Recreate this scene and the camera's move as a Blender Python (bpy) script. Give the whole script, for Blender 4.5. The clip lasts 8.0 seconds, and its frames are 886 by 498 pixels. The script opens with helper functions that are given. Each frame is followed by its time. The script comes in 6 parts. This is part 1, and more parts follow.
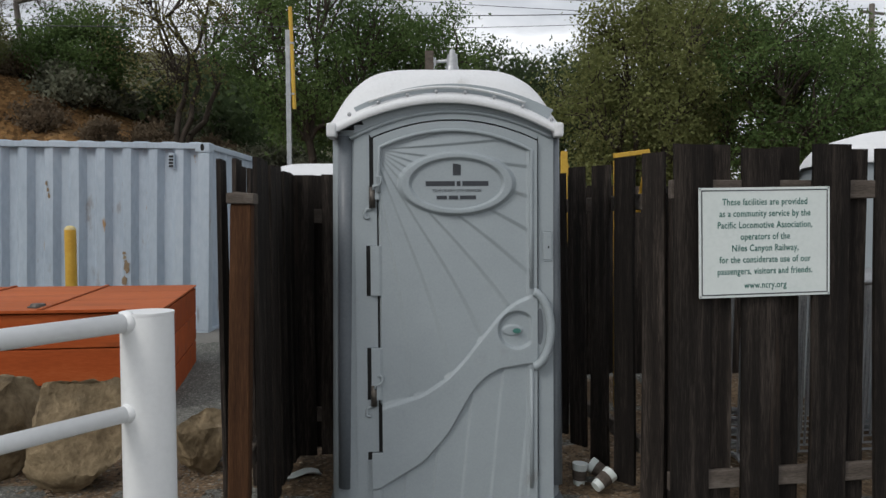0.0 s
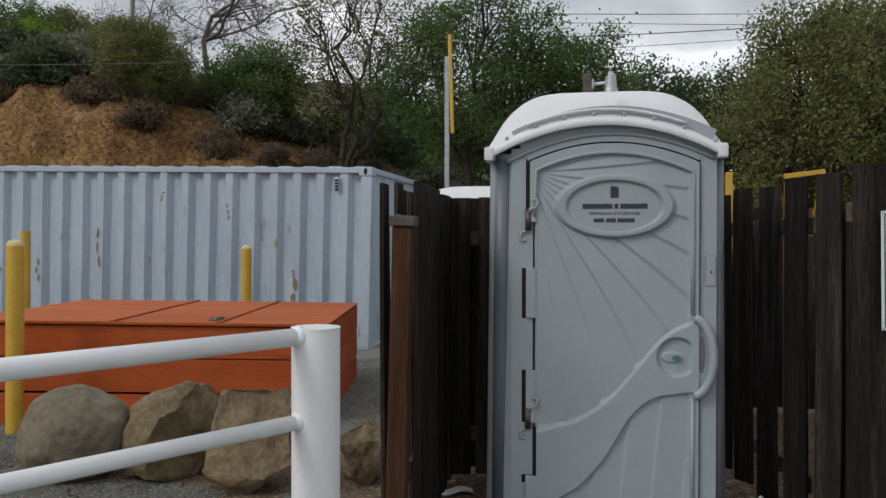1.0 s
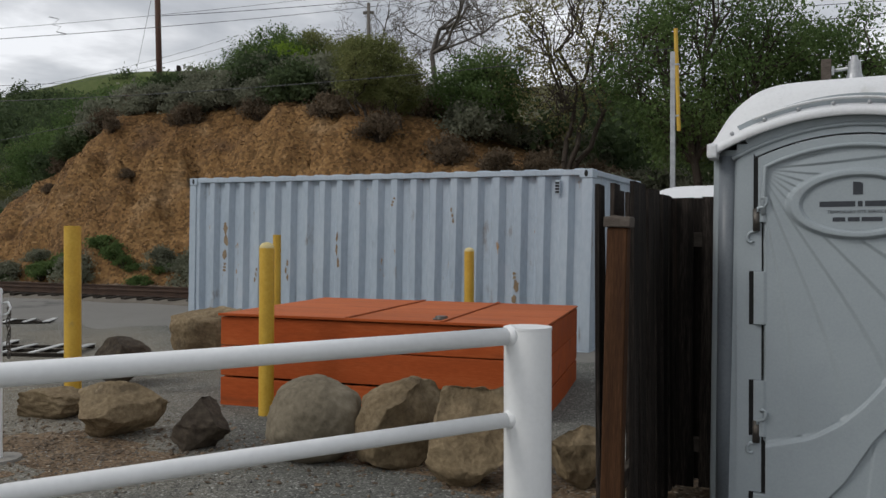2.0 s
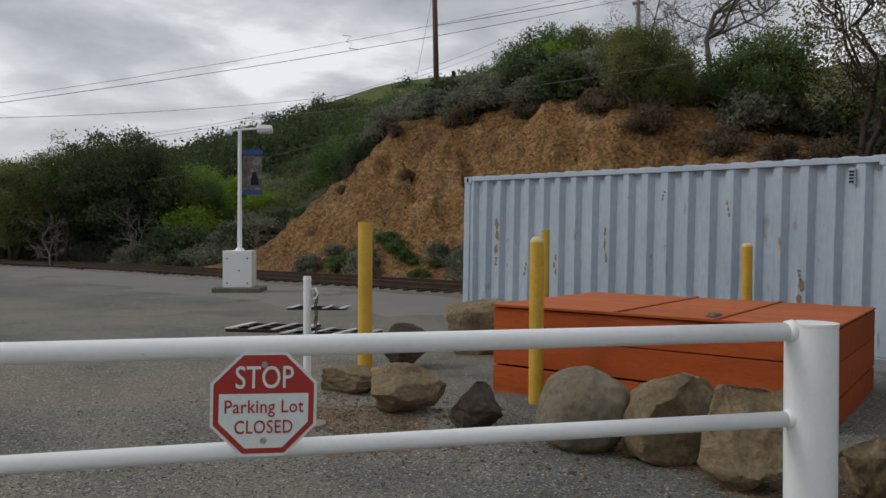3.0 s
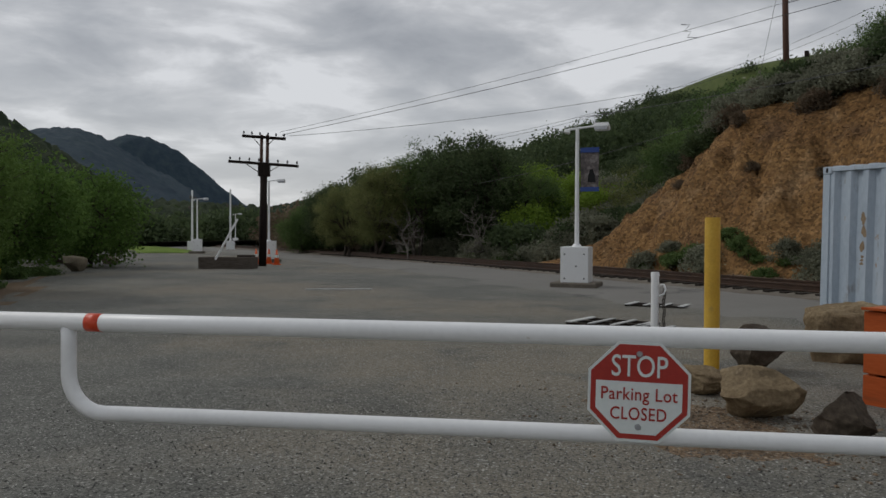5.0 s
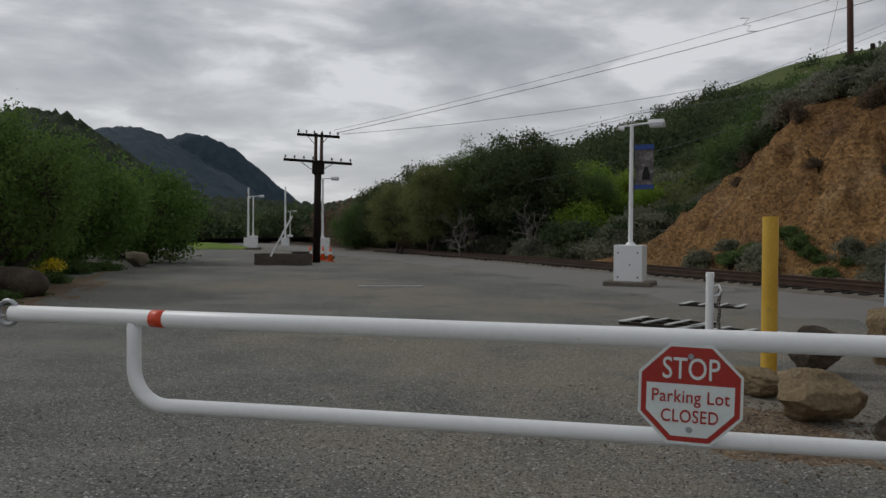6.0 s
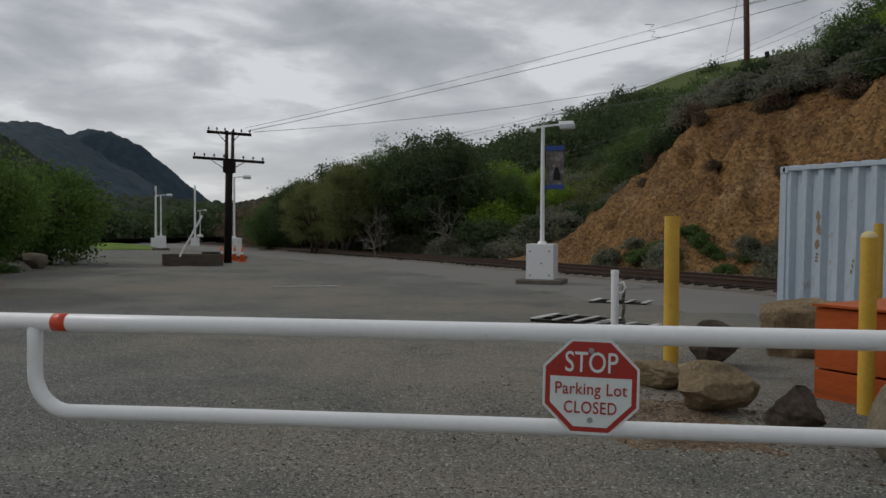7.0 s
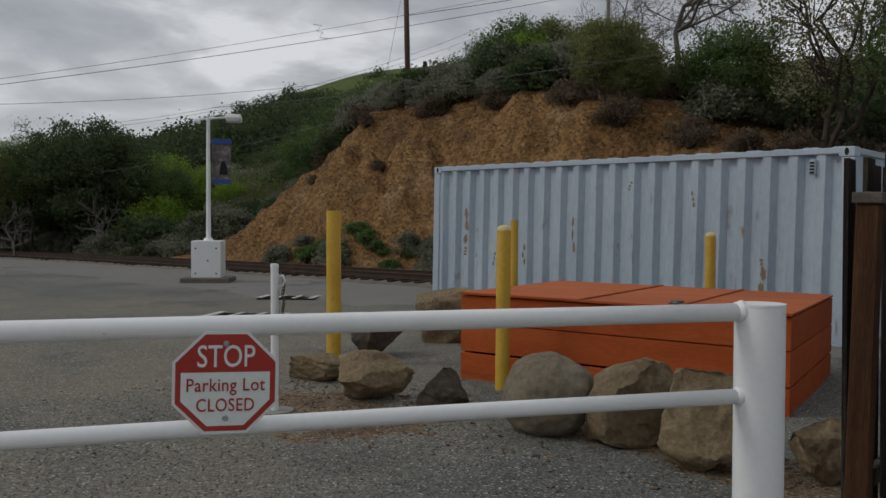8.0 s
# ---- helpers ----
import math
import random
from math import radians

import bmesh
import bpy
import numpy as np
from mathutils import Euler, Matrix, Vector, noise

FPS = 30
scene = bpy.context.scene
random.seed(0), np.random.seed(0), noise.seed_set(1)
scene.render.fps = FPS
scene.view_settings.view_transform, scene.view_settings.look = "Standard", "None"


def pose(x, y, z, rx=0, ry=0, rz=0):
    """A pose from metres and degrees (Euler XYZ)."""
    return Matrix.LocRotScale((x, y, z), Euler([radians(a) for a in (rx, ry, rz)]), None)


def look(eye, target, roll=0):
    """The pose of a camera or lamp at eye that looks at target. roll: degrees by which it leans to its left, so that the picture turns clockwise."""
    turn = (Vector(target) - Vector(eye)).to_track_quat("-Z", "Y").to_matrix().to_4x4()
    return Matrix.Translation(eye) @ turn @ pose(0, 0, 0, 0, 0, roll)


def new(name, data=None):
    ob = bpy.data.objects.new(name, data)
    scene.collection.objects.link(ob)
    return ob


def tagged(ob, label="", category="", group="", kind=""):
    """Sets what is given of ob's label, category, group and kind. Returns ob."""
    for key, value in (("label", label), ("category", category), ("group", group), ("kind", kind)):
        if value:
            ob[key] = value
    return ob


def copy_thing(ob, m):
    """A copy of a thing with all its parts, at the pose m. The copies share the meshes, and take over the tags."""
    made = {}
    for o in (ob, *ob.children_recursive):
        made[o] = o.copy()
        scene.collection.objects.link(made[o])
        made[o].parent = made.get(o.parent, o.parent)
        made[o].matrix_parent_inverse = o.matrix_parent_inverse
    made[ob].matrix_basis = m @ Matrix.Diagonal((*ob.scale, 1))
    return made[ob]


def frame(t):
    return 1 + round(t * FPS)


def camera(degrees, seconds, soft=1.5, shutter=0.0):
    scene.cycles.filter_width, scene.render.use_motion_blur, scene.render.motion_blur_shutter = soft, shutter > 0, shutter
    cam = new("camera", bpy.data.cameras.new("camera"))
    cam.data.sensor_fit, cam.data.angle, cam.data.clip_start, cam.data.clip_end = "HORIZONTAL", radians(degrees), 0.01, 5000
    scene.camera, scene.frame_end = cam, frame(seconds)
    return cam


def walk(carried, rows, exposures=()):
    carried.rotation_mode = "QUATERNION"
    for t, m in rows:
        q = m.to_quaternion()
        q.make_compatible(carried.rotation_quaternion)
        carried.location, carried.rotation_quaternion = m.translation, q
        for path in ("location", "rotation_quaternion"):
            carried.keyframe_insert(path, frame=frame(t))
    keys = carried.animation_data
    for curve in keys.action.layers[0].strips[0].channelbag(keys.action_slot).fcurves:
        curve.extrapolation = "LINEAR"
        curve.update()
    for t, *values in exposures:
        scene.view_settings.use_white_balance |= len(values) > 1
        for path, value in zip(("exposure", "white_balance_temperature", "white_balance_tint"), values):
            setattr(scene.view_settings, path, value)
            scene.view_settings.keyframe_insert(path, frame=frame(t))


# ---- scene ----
cam = camera(58.87, 8.0)
PATH = [
    (0.0, Matrix.Translation((0.0173, -0.0347, 1.4550)) @ pose(0, 0, 0, 0, 0, 0.173) @ pose(0, 0, 0, 87.881) @ pose(0, 0, 0, 0, 0, -0.367)),
    (0.5, Matrix.Translation((0.0112, -0.0554, 1.4566)) @ pose(0, 0, 0, 0, 0, 3.839) @ pose(0, 0, 0, 88.949) @ pose(0, 0, 0, 0, 0, -0.238)),
    (1.0, Matrix.Translation((0.0132, -0.0672, 1.4581)) @ pose(0, 0, 0, 0, 0, 11.398) @ pose(0, 0, 0, 89.495) @ pose(0, 0, 0, 0, 0, 0.085)),
    (1.2, Matrix.Translation((0.0163, -0.0638, 1.4561)) @ pose(0, 0, 0, 0, 0, 14.552) @ pose(0, 0, 0, 89.658) @ pose(0, 0, 0, 0, 0, 0.085)),
    (2.3, Matrix.Translation((0.0804, -0.0919, 1.4475)) @ pose(0, 0, 0, 0, 0, 33.013) @ pose(0, 0, 0, 89.642) @ pose(0, 0, 0, 0, 0, 0.029)),
    (2.5, Matrix.Translation((0.0944, -0.1110, 1.4428)) @ pose(0, 0, 0, 0, 0, 36.907) @ pose(0, 0, 0, 89.610) @ pose(0, 0, 0, 0, 0, 0.058)),
    (3.0, Matrix.Translation((0.1118, -0.1716, 1.4353)) @ pose(0, 0, 0, 0, 0, 46.884) @ pose(0, 0, 0, 89.401) @ pose(0, 0, 0, 0, 0, 0.092)),
    (3.5, Matrix.Translation((0.1327, -0.2276, 1.4350)) @ pose(0, 0, 0, 0, 0, 53.838) @ pose(0, 0, 0, 89.247) @ pose(0, 0, 0, 0, 0, 0.152)),
    (4.0, Matrix.Translation((0.1154, -0.2556, 1.4307)) @ pose(0, 0, 0, 0, 0, 60.334) @ pose(0, 0, 0, 89.206) @ pose(0, 0, 0, 0, 0, 0.077)),
    (4.5, Matrix.Translation((0.1180, -0.3000, 1.4280)) @ pose(0, 0, 0, 0, 0, 65.455) @ pose(0, 0, 0, 89.164) @ pose(0, 0, 0, 0, 0, 0.271)),
    (5.0, Matrix.Translation((0.1270, -0.3230, 1.4275)) @ pose(0, 0, 0, 0, 0, 70.742) @ pose(0, 0, 0, 89.098) @ pose(0, 0, 0, 0, 0, 0.173)),
    (5.2, Matrix.Translation((0.1235, -0.3185, 1.4313)) @ pose(0, 0, 0, 0, 0, 72.278) @ pose(0, 0, 0, 89.022) @ pose(0, 0, 0, 0, 0, 0.296)),
    (6.3, Matrix.Translation((0.1902, -0.3479, 1.4427)) @ pose(0, 0, 0, 0, 0, 74.576) @ pose(0, 0, 0, 88.874) @ pose(0, 0, 0, 0, 0, 0.362)),
    (6.5, Matrix.Translation((0.2089, -0.3569, 1.4452)) @ pose(0, 0, 0, 0, 0, 73.892) @ pose(0, 0, 0, 88.869) @ pose(0, 0, 0, 0, 0, 0.320)),
    (7.0, Matrix.Translation((0.2173, -0.3347, 1.4438)) @ pose(0, 0, 0, 0, 0, 68.357) @ pose(0, 0, 0, 88.857) @ pose(0, 0, 0, 0, 0, 0.220)),
    (7.5, Matrix.Translation((0.2093, -0.2799, 1.4256)) @ pose(0, 0, 0, 0, 0, 59.192) @ pose(0, 0, 0, 88.921) @ pose(0, 0, 0, 0, 0, 0.192)),
    (8.0, Matrix.Translation((0.1723, -0.1803, 1.4072)) @ pose(0, 0, 0, 0, 0, 44.822) @ pose(0, 0, 0, 88.773) @ pose(0, 0, 0, 0, 0, 0.195)),
]
walk(cam, PATH, [(0.0, 0.28), (1.2, 0.14), (2.5, 0.02), (3.5, -0.17), (5.0, -0.39), (6.5, -0.43), (7.0, -0.44), (7.5, -0.45), (8.0, -0.39)])

# ---- sky and sun: a bright overcast afternoon ----
world = bpy.data.worlds.new("overcast_sky")
scene.world = world
world.use_nodes = True
SUN_ELEV, SUN_AZ = 38.0, 226.0


def build_sky():
    nt = world.node_tree
    nt.nodes.clear()
    N, L = nt.nodes.new, nt.links.new
    out, bg = N("ShaderNodeOutputWorld"), N("ShaderNodeBackground")
    sky = N("ShaderNodeTexSky")
    sky.sky_type, sky.sun_disc = "NISHITA", False
    sky.sun_elevation, sky.sun_rotation = radians(SUN_ELEV), radians(SUN_AZ)
    co, sep = N("ShaderNodeTexCoord"), N("ShaderNodeSeparateXYZ")
    L(co.outputs["Generated"], sep.inputs[0])

    def m(op, a, b=None, c=None):
        n = N("ShaderNodeMath")
        n.operation = op
        for i, v in enumerate((a, b, c)):
            if v is None:
                continue
            if isinstance(v, (int, float)):
                n.inputs[i].default_value = v
            else:
                L(v, n.inputs[i])
        return n.outputs[0]

    z = m("MAXIMUM", sep.outputs[2], 0.0)
    d = m("ADD", z, 0.16)
    comb = N("ShaderNodeCombineXYZ")
    L(m("ADD", m("DIVIDE", sep.outputs[0], d), 2.3), comb.inputs[0])
    L(m("ADD", m("DIVIDE", sep.outputs[1], d), 5.1), comb.inputs[1])
    big, small = N("ShaderNodeTexNoise"), N("ShaderNodeTexNoise")
    for n, s, det, rough, dist in ((big, 0.72, 6, 0.50, 0.45), (small, 2.4, 8, 0.54, 0.35)):
        n.inputs["Scale"].default_value = s
        n.inputs["Detail"].default_value = det
        n.inputs["Roughness"].default_value = rough
        n.inputs["Distortion"].default_value = dist
        L(comb.outputs[0], n.inputs["Vector"])
    cl = m("ADD", m("MULTIPLY", big.outputs[0], 0.6), m("MULTIPLY", small.outputs[0], 0.4))
    ramp = N("ShaderNodeValToRGB")
    els = ramp.color_ramp.elements
    els[0].position, els[0].color = 0.40, (0.39, 0.405, 0.435, 1)
    els[1].position, els[1].color = 0.575, (0.86, 0.87, 0.895, 1)
    e = els.new(0.475)
    e.color = (0.51, 0.525, 0.553, 1)
    e = els.new(0.53)
    e.color = (0.65, 0.66, 0.683, 1)
    L(cl, ramp.inputs[0])
    # a brighter, thinner band of cloud all along the horizon
    band = N("ShaderNodeMapRange")
    band.interpolation_type = "SMOOTHSTEP"
    for i, v in enumerate((0.03, 0.24, 0.50, 0.0)):
        band.inputs[i + 1].default_value = v
    L(z, band.inputs[0])
    lift = N("ShaderNodeMix")
    lift.data_type = "RGBA"
    L(band.outputs[0], lift.inputs[0])
    L(ramp.outputs[0], lift.inputs[6])
    lift.inputs[7].default_value = (0.80, 0.81, 0.83, 1)
    add = N("ShaderNodeMix")
    add.data_type, add.blend_type = "RGBA", "ADD"
    add.inputs[0].default_value = 0.012
    L(lift.outputs[2], add.inputs[6])
    L(sky.outputs[0], add.inputs[7])
    L(add.outputs[2], bg.inputs[0])
    bg.inputs[1].default_value = 0.96
    L(bg.outputs[0], out.inputs[0])


build_sky()
sun = new("sun", bpy.data.lights.new("sun", "SUN"))
sun.data.energy, sun.data.angle, sun.data.color = 0.95, radians(14), (1.0, 0.97, 0.92)
sun.matrix_world = look((0, 0, 60), Vector((0, 0, 60)) - Vector((math.sin(radians(SUN_AZ)) * math.cos(radians(SUN_ELEV)), math.cos(radians(SUN_AZ)) * math.cos(radians(SUN_ELEV)), math.sin(radians(SUN_ELEV)))))

# ---- materials ----
MATS = {}


def shade(name, stops, scale=4.0, fine=40.0, rough=0.7, bump=0.2, bump_scale=0.0, metal=0.0, space="Object", stretch=(1, 1, 1),
          per_object=0.0, per_island=0.0, second=None, rough_var=0.15, spots=None, coat=0.0, translucent=0.0):
    """A surface of two scales of grain. stops: colours from dark to light. second: (colour, scale, low, high) for blotches of wear.
    spots: (colour, scale, size) for small speckles."""
    if name in MATS:
        return MATS[name]
    mt = bpy.data.materials.new(name)
    MATS[name] = mt
    mt.use_nodes = True
    nt = mt.node_tree
    N, L = nt.nodes.new, nt.links.new
    bs = nt.nodes["Principled BSDF"]
    if space == "World":
        src = N("ShaderNodeNewGeometry").outputs["Position"]
    else:
        src = N("ShaderNodeTexCoord").outputs["Object"]
    mp = N("ShaderNodeMapping")
    mp.inputs["Scale"].default_value = stretch
    L(src, mp.inputs[0])
    if per_object:
        info = N("ShaderNodeObjectInfo")
        sc = N("ShaderNodeVectorMath")
        sc.operation = "SCALE"
        sc.inputs[0].default_value = (37.0, 19.0, 53.0)
        L(info.outputs["Random"], sc.inputs["Scale"])
        L(sc.outputs[0], mp.inputs["Location"])
    n1, n2 = N("ShaderNodeTexNoise"), N("ShaderNodeTexNoise")
    for n, s, det in ((n1, scale, 6), (n2, fine, 5)):
        n.inputs["Scale"].default_value = s
        n.inputs["Detail"].default_value = det
        n.inputs["Roughness"].default_value = 0.62
        L(mp.outputs[0], n.inputs["Vector"])
    mix = N("ShaderNodeMath")
    mix.operation = "MULTIPLY_ADD"
    mix.inputs[1].default_value = 0.45
    L(n2.outputs[0], mix.inputs[0])
    half = N("ShaderNodeMath")
    half.operation = "MULTIPLY"
    half.inputs[1].default_value = 0.55
    L(n1.outputs[0], half.inputs[0])
    L(half.outputs[0], mix.inputs[2])
    ramp = N("ShaderNodeValToRGB")
    els = ramp.color_ramp.elements
    els[0].position, els[1].position = 0.33, 0.67
    els[0].color, els[1].color = (*stops[0], 1), (*stops[-1], 1)
    for i, c in enumerate(stops[1:-1]):
        e = els.new(0.33 + 0.34 * (i + 1) / (len(stops) - 1))
        e.color = (*c, 1)
    L(mix.outputs[0], ramp.inputs[0])
    col = ramp.outputs[0]

    def blend(fac, a, b):
        x = N("ShaderNodeMix")
        x.data_type = "RGBA"
        L(fac, x.inputs[0])
        L(a, x.inputs[6])
        if isinstance(b, tuple):
            x.inputs[7].default_value = (*b, 1)
        else:
            L(b, x.inputs[7])
        return x.outputs[2]

    def band(v, lo, hi):
        x = N("ShaderNodeMapRange")
        x.interpolation_type = "SMOOTHSTEP"
        x.inputs[1].default_value, x.inputs[2].default_value = lo, hi
        L(v, x.inputs[0])
        return x.outputs[0]

    if second:
        for c, s, lo, hi in (second if isinstance(second, list) else [second]):
            n3 = N("ShaderNodeTexNoise")
            n3.inputs["Scale"].default_value = s
            n3.inputs["Detail"].default_value = 7
            n3.inputs["Roughness"].default_value = 0.65
            L(mp.outputs[0], n3.inputs["Vector"])
            col = blend(band(n3.outputs[0], lo, hi), col, c)
    if spots:
        v = N("ShaderNodeTexVoronoi")
        v.inputs["Scale"].default_value = spots[1]
        L(mp.outputs[0], v.inputs["Vector"])
        hs = N("ShaderNodeSeparateColor")
        L(v.outputs["Color"], hs.inputs[0])
        col = blend(band(hs.outputs[0], 1 - spots[2], 1 - spots[2] + 0.1), col, spots[0])
        hsv = N("ShaderNodeHueSaturation")
        mr = N("ShaderNodeMapRange")
        mr.inputs[3].default_value, mr.inputs[4].default_value = 0.55, 1.45
        L(hs.outputs[1], mr.inputs[0])
        L(mr.outputs[0], hsv.inputs["Value"])
        L(col, hsv.inputs["Color"])
        col = hsv.outputs[0]
    for amount, sock in ((per_object, "obj"), (per_island, "isl")):
        if amount:
            rnd = N("ShaderNodeObjectInfo").outputs["Random"] if sock == "obj" else N("ShaderNodeNewGeometry").outputs["Random Per Island"]
            mr = N("ShaderNodeMapRange")
            mr.inputs[3].default_value, mr.inputs[4].default_value = 1 - amount, 1 + amount
            L(rnd, mr.inputs[0])
            hsv = N("ShaderNodeHueSaturation")
            L(mr.outputs[0], hsv.inputs["Value"])
            L(col, hsv.inputs["Color"])
            col = hsv.outputs[0]
    L(col, bs.inputs["Base Color"])
    bs.inputs["Metallic"].default_value = metal
    if coat:
        bs.inputs["Coat Weight"].default_value = coat
    rr = N("ShaderNodeMapRange")
    rr.inputs[3].default_value, rr.inputs[4].default_value = max(0.02, rough - rough_var), min(1, rough + rough_var)
    L(n1.outputs[0], rr.inputs[0])
    L(rr.outputs[0], bs.inputs["Roughness"])
    if bump:
        bp = N("ShaderNodeBump")
        bp.inputs["Strength"].default_value = min(1.0, bump)
        bp.inputs["Distance"].default_value = bump_scale or 0.3 / fine
        L(mix.outputs[0], bp.inputs["Height"])
        L(bp.outputs[0], bs.inputs["Normal"])
    if translucent:
        tr, ms = N("ShaderNodeBsdfTranslucent"), N("ShaderNodeMixShader")
        L(col, tr.inputs[0])
        ms.inputs[0].default_value = translucent
        L(bs.outputs[0], ms.inputs[1])
        L(tr.outputs[0], ms.inputs[2])
        L(ms.outputs[0], nt.nodes["Material Output"].inputs[0])
    return mt


gravel = shade("gravel", [(0.066, 0.067, 0.060), (0.125, 0.126, 0.113), (0.200, 0.199, 0.180)], 0.45, 70, 0.9, 1.0, 0.013, space="World",
               second=[((0.180, 0.162, 0.128), 0.11, 0.45, 0.62), ((0.108, 0.107, 0.096), 0.6, 0.52, 0.70)], spots=((0.29, 0.29, 0.265), 80.0, 0.14))
dirt_ground = shade("trodden_dirt_and_shade", [(0.075, 0.052, 0.032), (0.145, 0.10, 0.062), (0.21, 0.155, 0.10)], 3.0, 60, 0.95, 0.9, 0.015, space="World", spots=((0.26, 0.22, 0.17), 55.0, 0.15))
asphalt = shade("old_asphalt", [(0.145, 0.139, 0.127), (0.188, 0.182, 0.167), (0.23, 0.222, 0.204)], 0.25, 30, 0.85, 0.5, 0.006, space="World", second=((0.085, 0.083, 0.08), 0.5, 0.55, 0.7))
cut_earth = shade("cut_earth", [(0.105, 0.057, 0.025), (0.188, 0.104, 0.041), (0.26, 0.155, 0.068)], 0.5, 9.0, 0.95, 1.0, 0.13, space="World", stretch=(1.0, 1, 1.1),
                  second=[((0.27, 0.172, 0.088), 0.35, 0.54, 0.70), ((0.115, 0.066, 0.033), 0.45, 0.53, 0.68)], spots=((0.29, 0.19, 0.10), 9.0, 0.05))
brush_soil = shade("brush_soil", [(0.065, 0.066, 0.036), (0.115, 0.112, 0.062), (0.17, 0.155, 0.09)], 0.3, 5, 0.95, 0.8, 0.1, space="World")
grass_hill = shade("grass_hill", [(0.055, 0.075, 0.022), (0.085, 0.11, 0.034), (0.12, 0.135, 0.05)], 0.03, 0.9, 0.95, 0.5, 0.3, space="World")
wood_hill = shade("wooded_hill", [(0.012, 0.02, 0.011), (0.025, 0.038, 0.019), (0.05, 0.062, 0.03)], 0.02, 0.22, 0.95, 1.0, 3.0, space="World")
# haze is painted in: the far ridge's base colour is shifted to blue
far_hill_mat = shade("haze_tinted_far_hill", [(0.019, 0.034, 0.050), (0.032, 0.052, 0.069), (0.052, 0.074, 0.082)], 0.006, 0.06, 0.95, 1.0, 6.0, space="World")
rust_steel = shade("rusty_rail", [(0.025, 0.015, 0.011), (0.06, 0.034, 0.022), (0.10, 0.06, 0.04)], 3, 50, 0.65, 0.3, metal=0.4)
old_tie = shade("creosote_tie", [(0.012, 0.01, 0.008), (0.03, 0.025, 0.02), (0.055, 0.045, 0.036)], 3, 30, 0.9, 0.6, stretch=(1, 8, 8), per_object=0.2)
ballast_mat = shade("ballast", [(0.085, 0.074, 0.060), (0.15, 0.132, 0.108), (0.22, 0.195, 0.162)], 1.5, 25, 0.95, 1.0, 0.03, space="World")
white_paint = shade("white_enamel", [(0.74, 0.75, 0.75), (0.79, 0.80, 0.80), (0.82, 0.83, 0.83)], 1.6, 45, 0.38, 0.08, 0.002, space="World", second=[((0.60, 0.58, 0.54), 14.0, 0.68, 0.76)])
red_paint = shade("red_paint", [(0.50, 0.035, 0.01), (0.62, 0.06, 0.015), (0.66, 0.09, 0.03)], 8, 60, 0.4, 0.05)
yellow_paint = shade("yellow_paint", [(0.46, 0.27, 0.025), (0.56, 0.34, 0.035), (0.62, 0.40, 0.06)], 2.2, 40, 0.5, 0.1, 0.002, per_object=0.05, second=[((0.36, 0.24, 0.06), 5.0, 0.60, 0.74)])
pale_cap = shade("worn_pale_cap", [(0.46, 0.36, 0.13), (0.56, 0.46, 0.20), (0.64, 0.55, 0.30)], 6.0, 50, 0.6, 0.1, 0.002)
cont_paint = shade("blue_grey_paint", [(0.310, 0.372, 0.440), (0.380, 0.448, 0.518), (0.45, 0.515, 0.575)], 1.2, 22, 0.55, 0.12, 0.003, stretch=(1, 1, 0.35),
                   second=[((0.24, 0.24, 0.24), 3.2, 0.60, 0.72), ((0.33, 0.20, 0.09), 4.6, 0.665, 0.70), ((0.45, 0.50, 0.56), 1.4, 0.58, 0.75)])
cont_rust = shade("rust_streak", [(0.13, 0.085, 0.055), (0.24, 0.17, 0.10), (0.33, 0.28, 0.20)], 6, 60, 0.8, 0.3)
# near-black that paints the shade in holes, slots and gaps; also banner print
shade_print_black = shade("shade_and_print_black", [(0.006, 0.006, 0.006), (0.012, 0.012, 0.012)], 5, 40, 0.9, 0)
box_paint = shade("red_oxide_stain", [(0.29, 0.058, 0.015), (0.39, 0.080, 0.020), (0.46, 0.115, 0.035)], 1.6, 28, 0.75, 0.3, 0.004, stretch=(0.5, 3, 3), per_object=0.10, second=[((0.25, 0.06, 0.02), 1.8, 0.56, 0.72)])
lid_paint = shade("faded_stain", [(0.31, 0.078, 0.024), (0.41, 0.108, 0.036), (0.49, 0.15, 0.058)], 1.6, 28, 0.72, 0.3, 0.004, stretch=(0.5, 3, 3), per_object=0.10, second=[((0.27, 0.075, 0.028), 2.2, 0.54, 0.70)])
fence_wood = shade("weathered_dark_board", [(0.005, 0.0042, 0.0036), (0.0195, 0.0155, 0.013), (0.082, 0.066, 0.055)], 3.0, 34, 0.8, 0.9, 0.008, stretch=(8, 8, 0.4), per_object=0.42, second=[((0.05, 0.034, 0.024), 1.6, 0.60, 0.76), ((0.006, 0.005, 0.005), 2.6, 0.64, 0.70)])
post_wood = shade("brown_redwood_post", [(0.022, 0.010, 0.005), (0.056, 0.025, 0.011), (0.108, 0.052, 0.025)], 3.0, 34, 0.75, 0.6, 0.005, stretch=(7, 7, 0.5), second=[((0.05, 0.024, 0.012), 2.0, 0.56, 0.70)])
rail_wood = shade("grey_fence_rail", [(0.05, 0.04, 0.032), (0.10, 0.083, 0.07), (0.16, 0.14, 0.12)], 4, 40, 0.85, 0.5, stretch=(1, 6, 6))
pot_grey = shade("grey_moulded_plastic", [(0.275, 0.312, 0.332), (0.303, 0.342, 0.362), (0.328, 0.368, 0.388)], 2.5, 90, 0.46, 0.07, 0.0015, second=[((0.255, 0.275, 0.28), 3.5, 0.60, 0.74)])
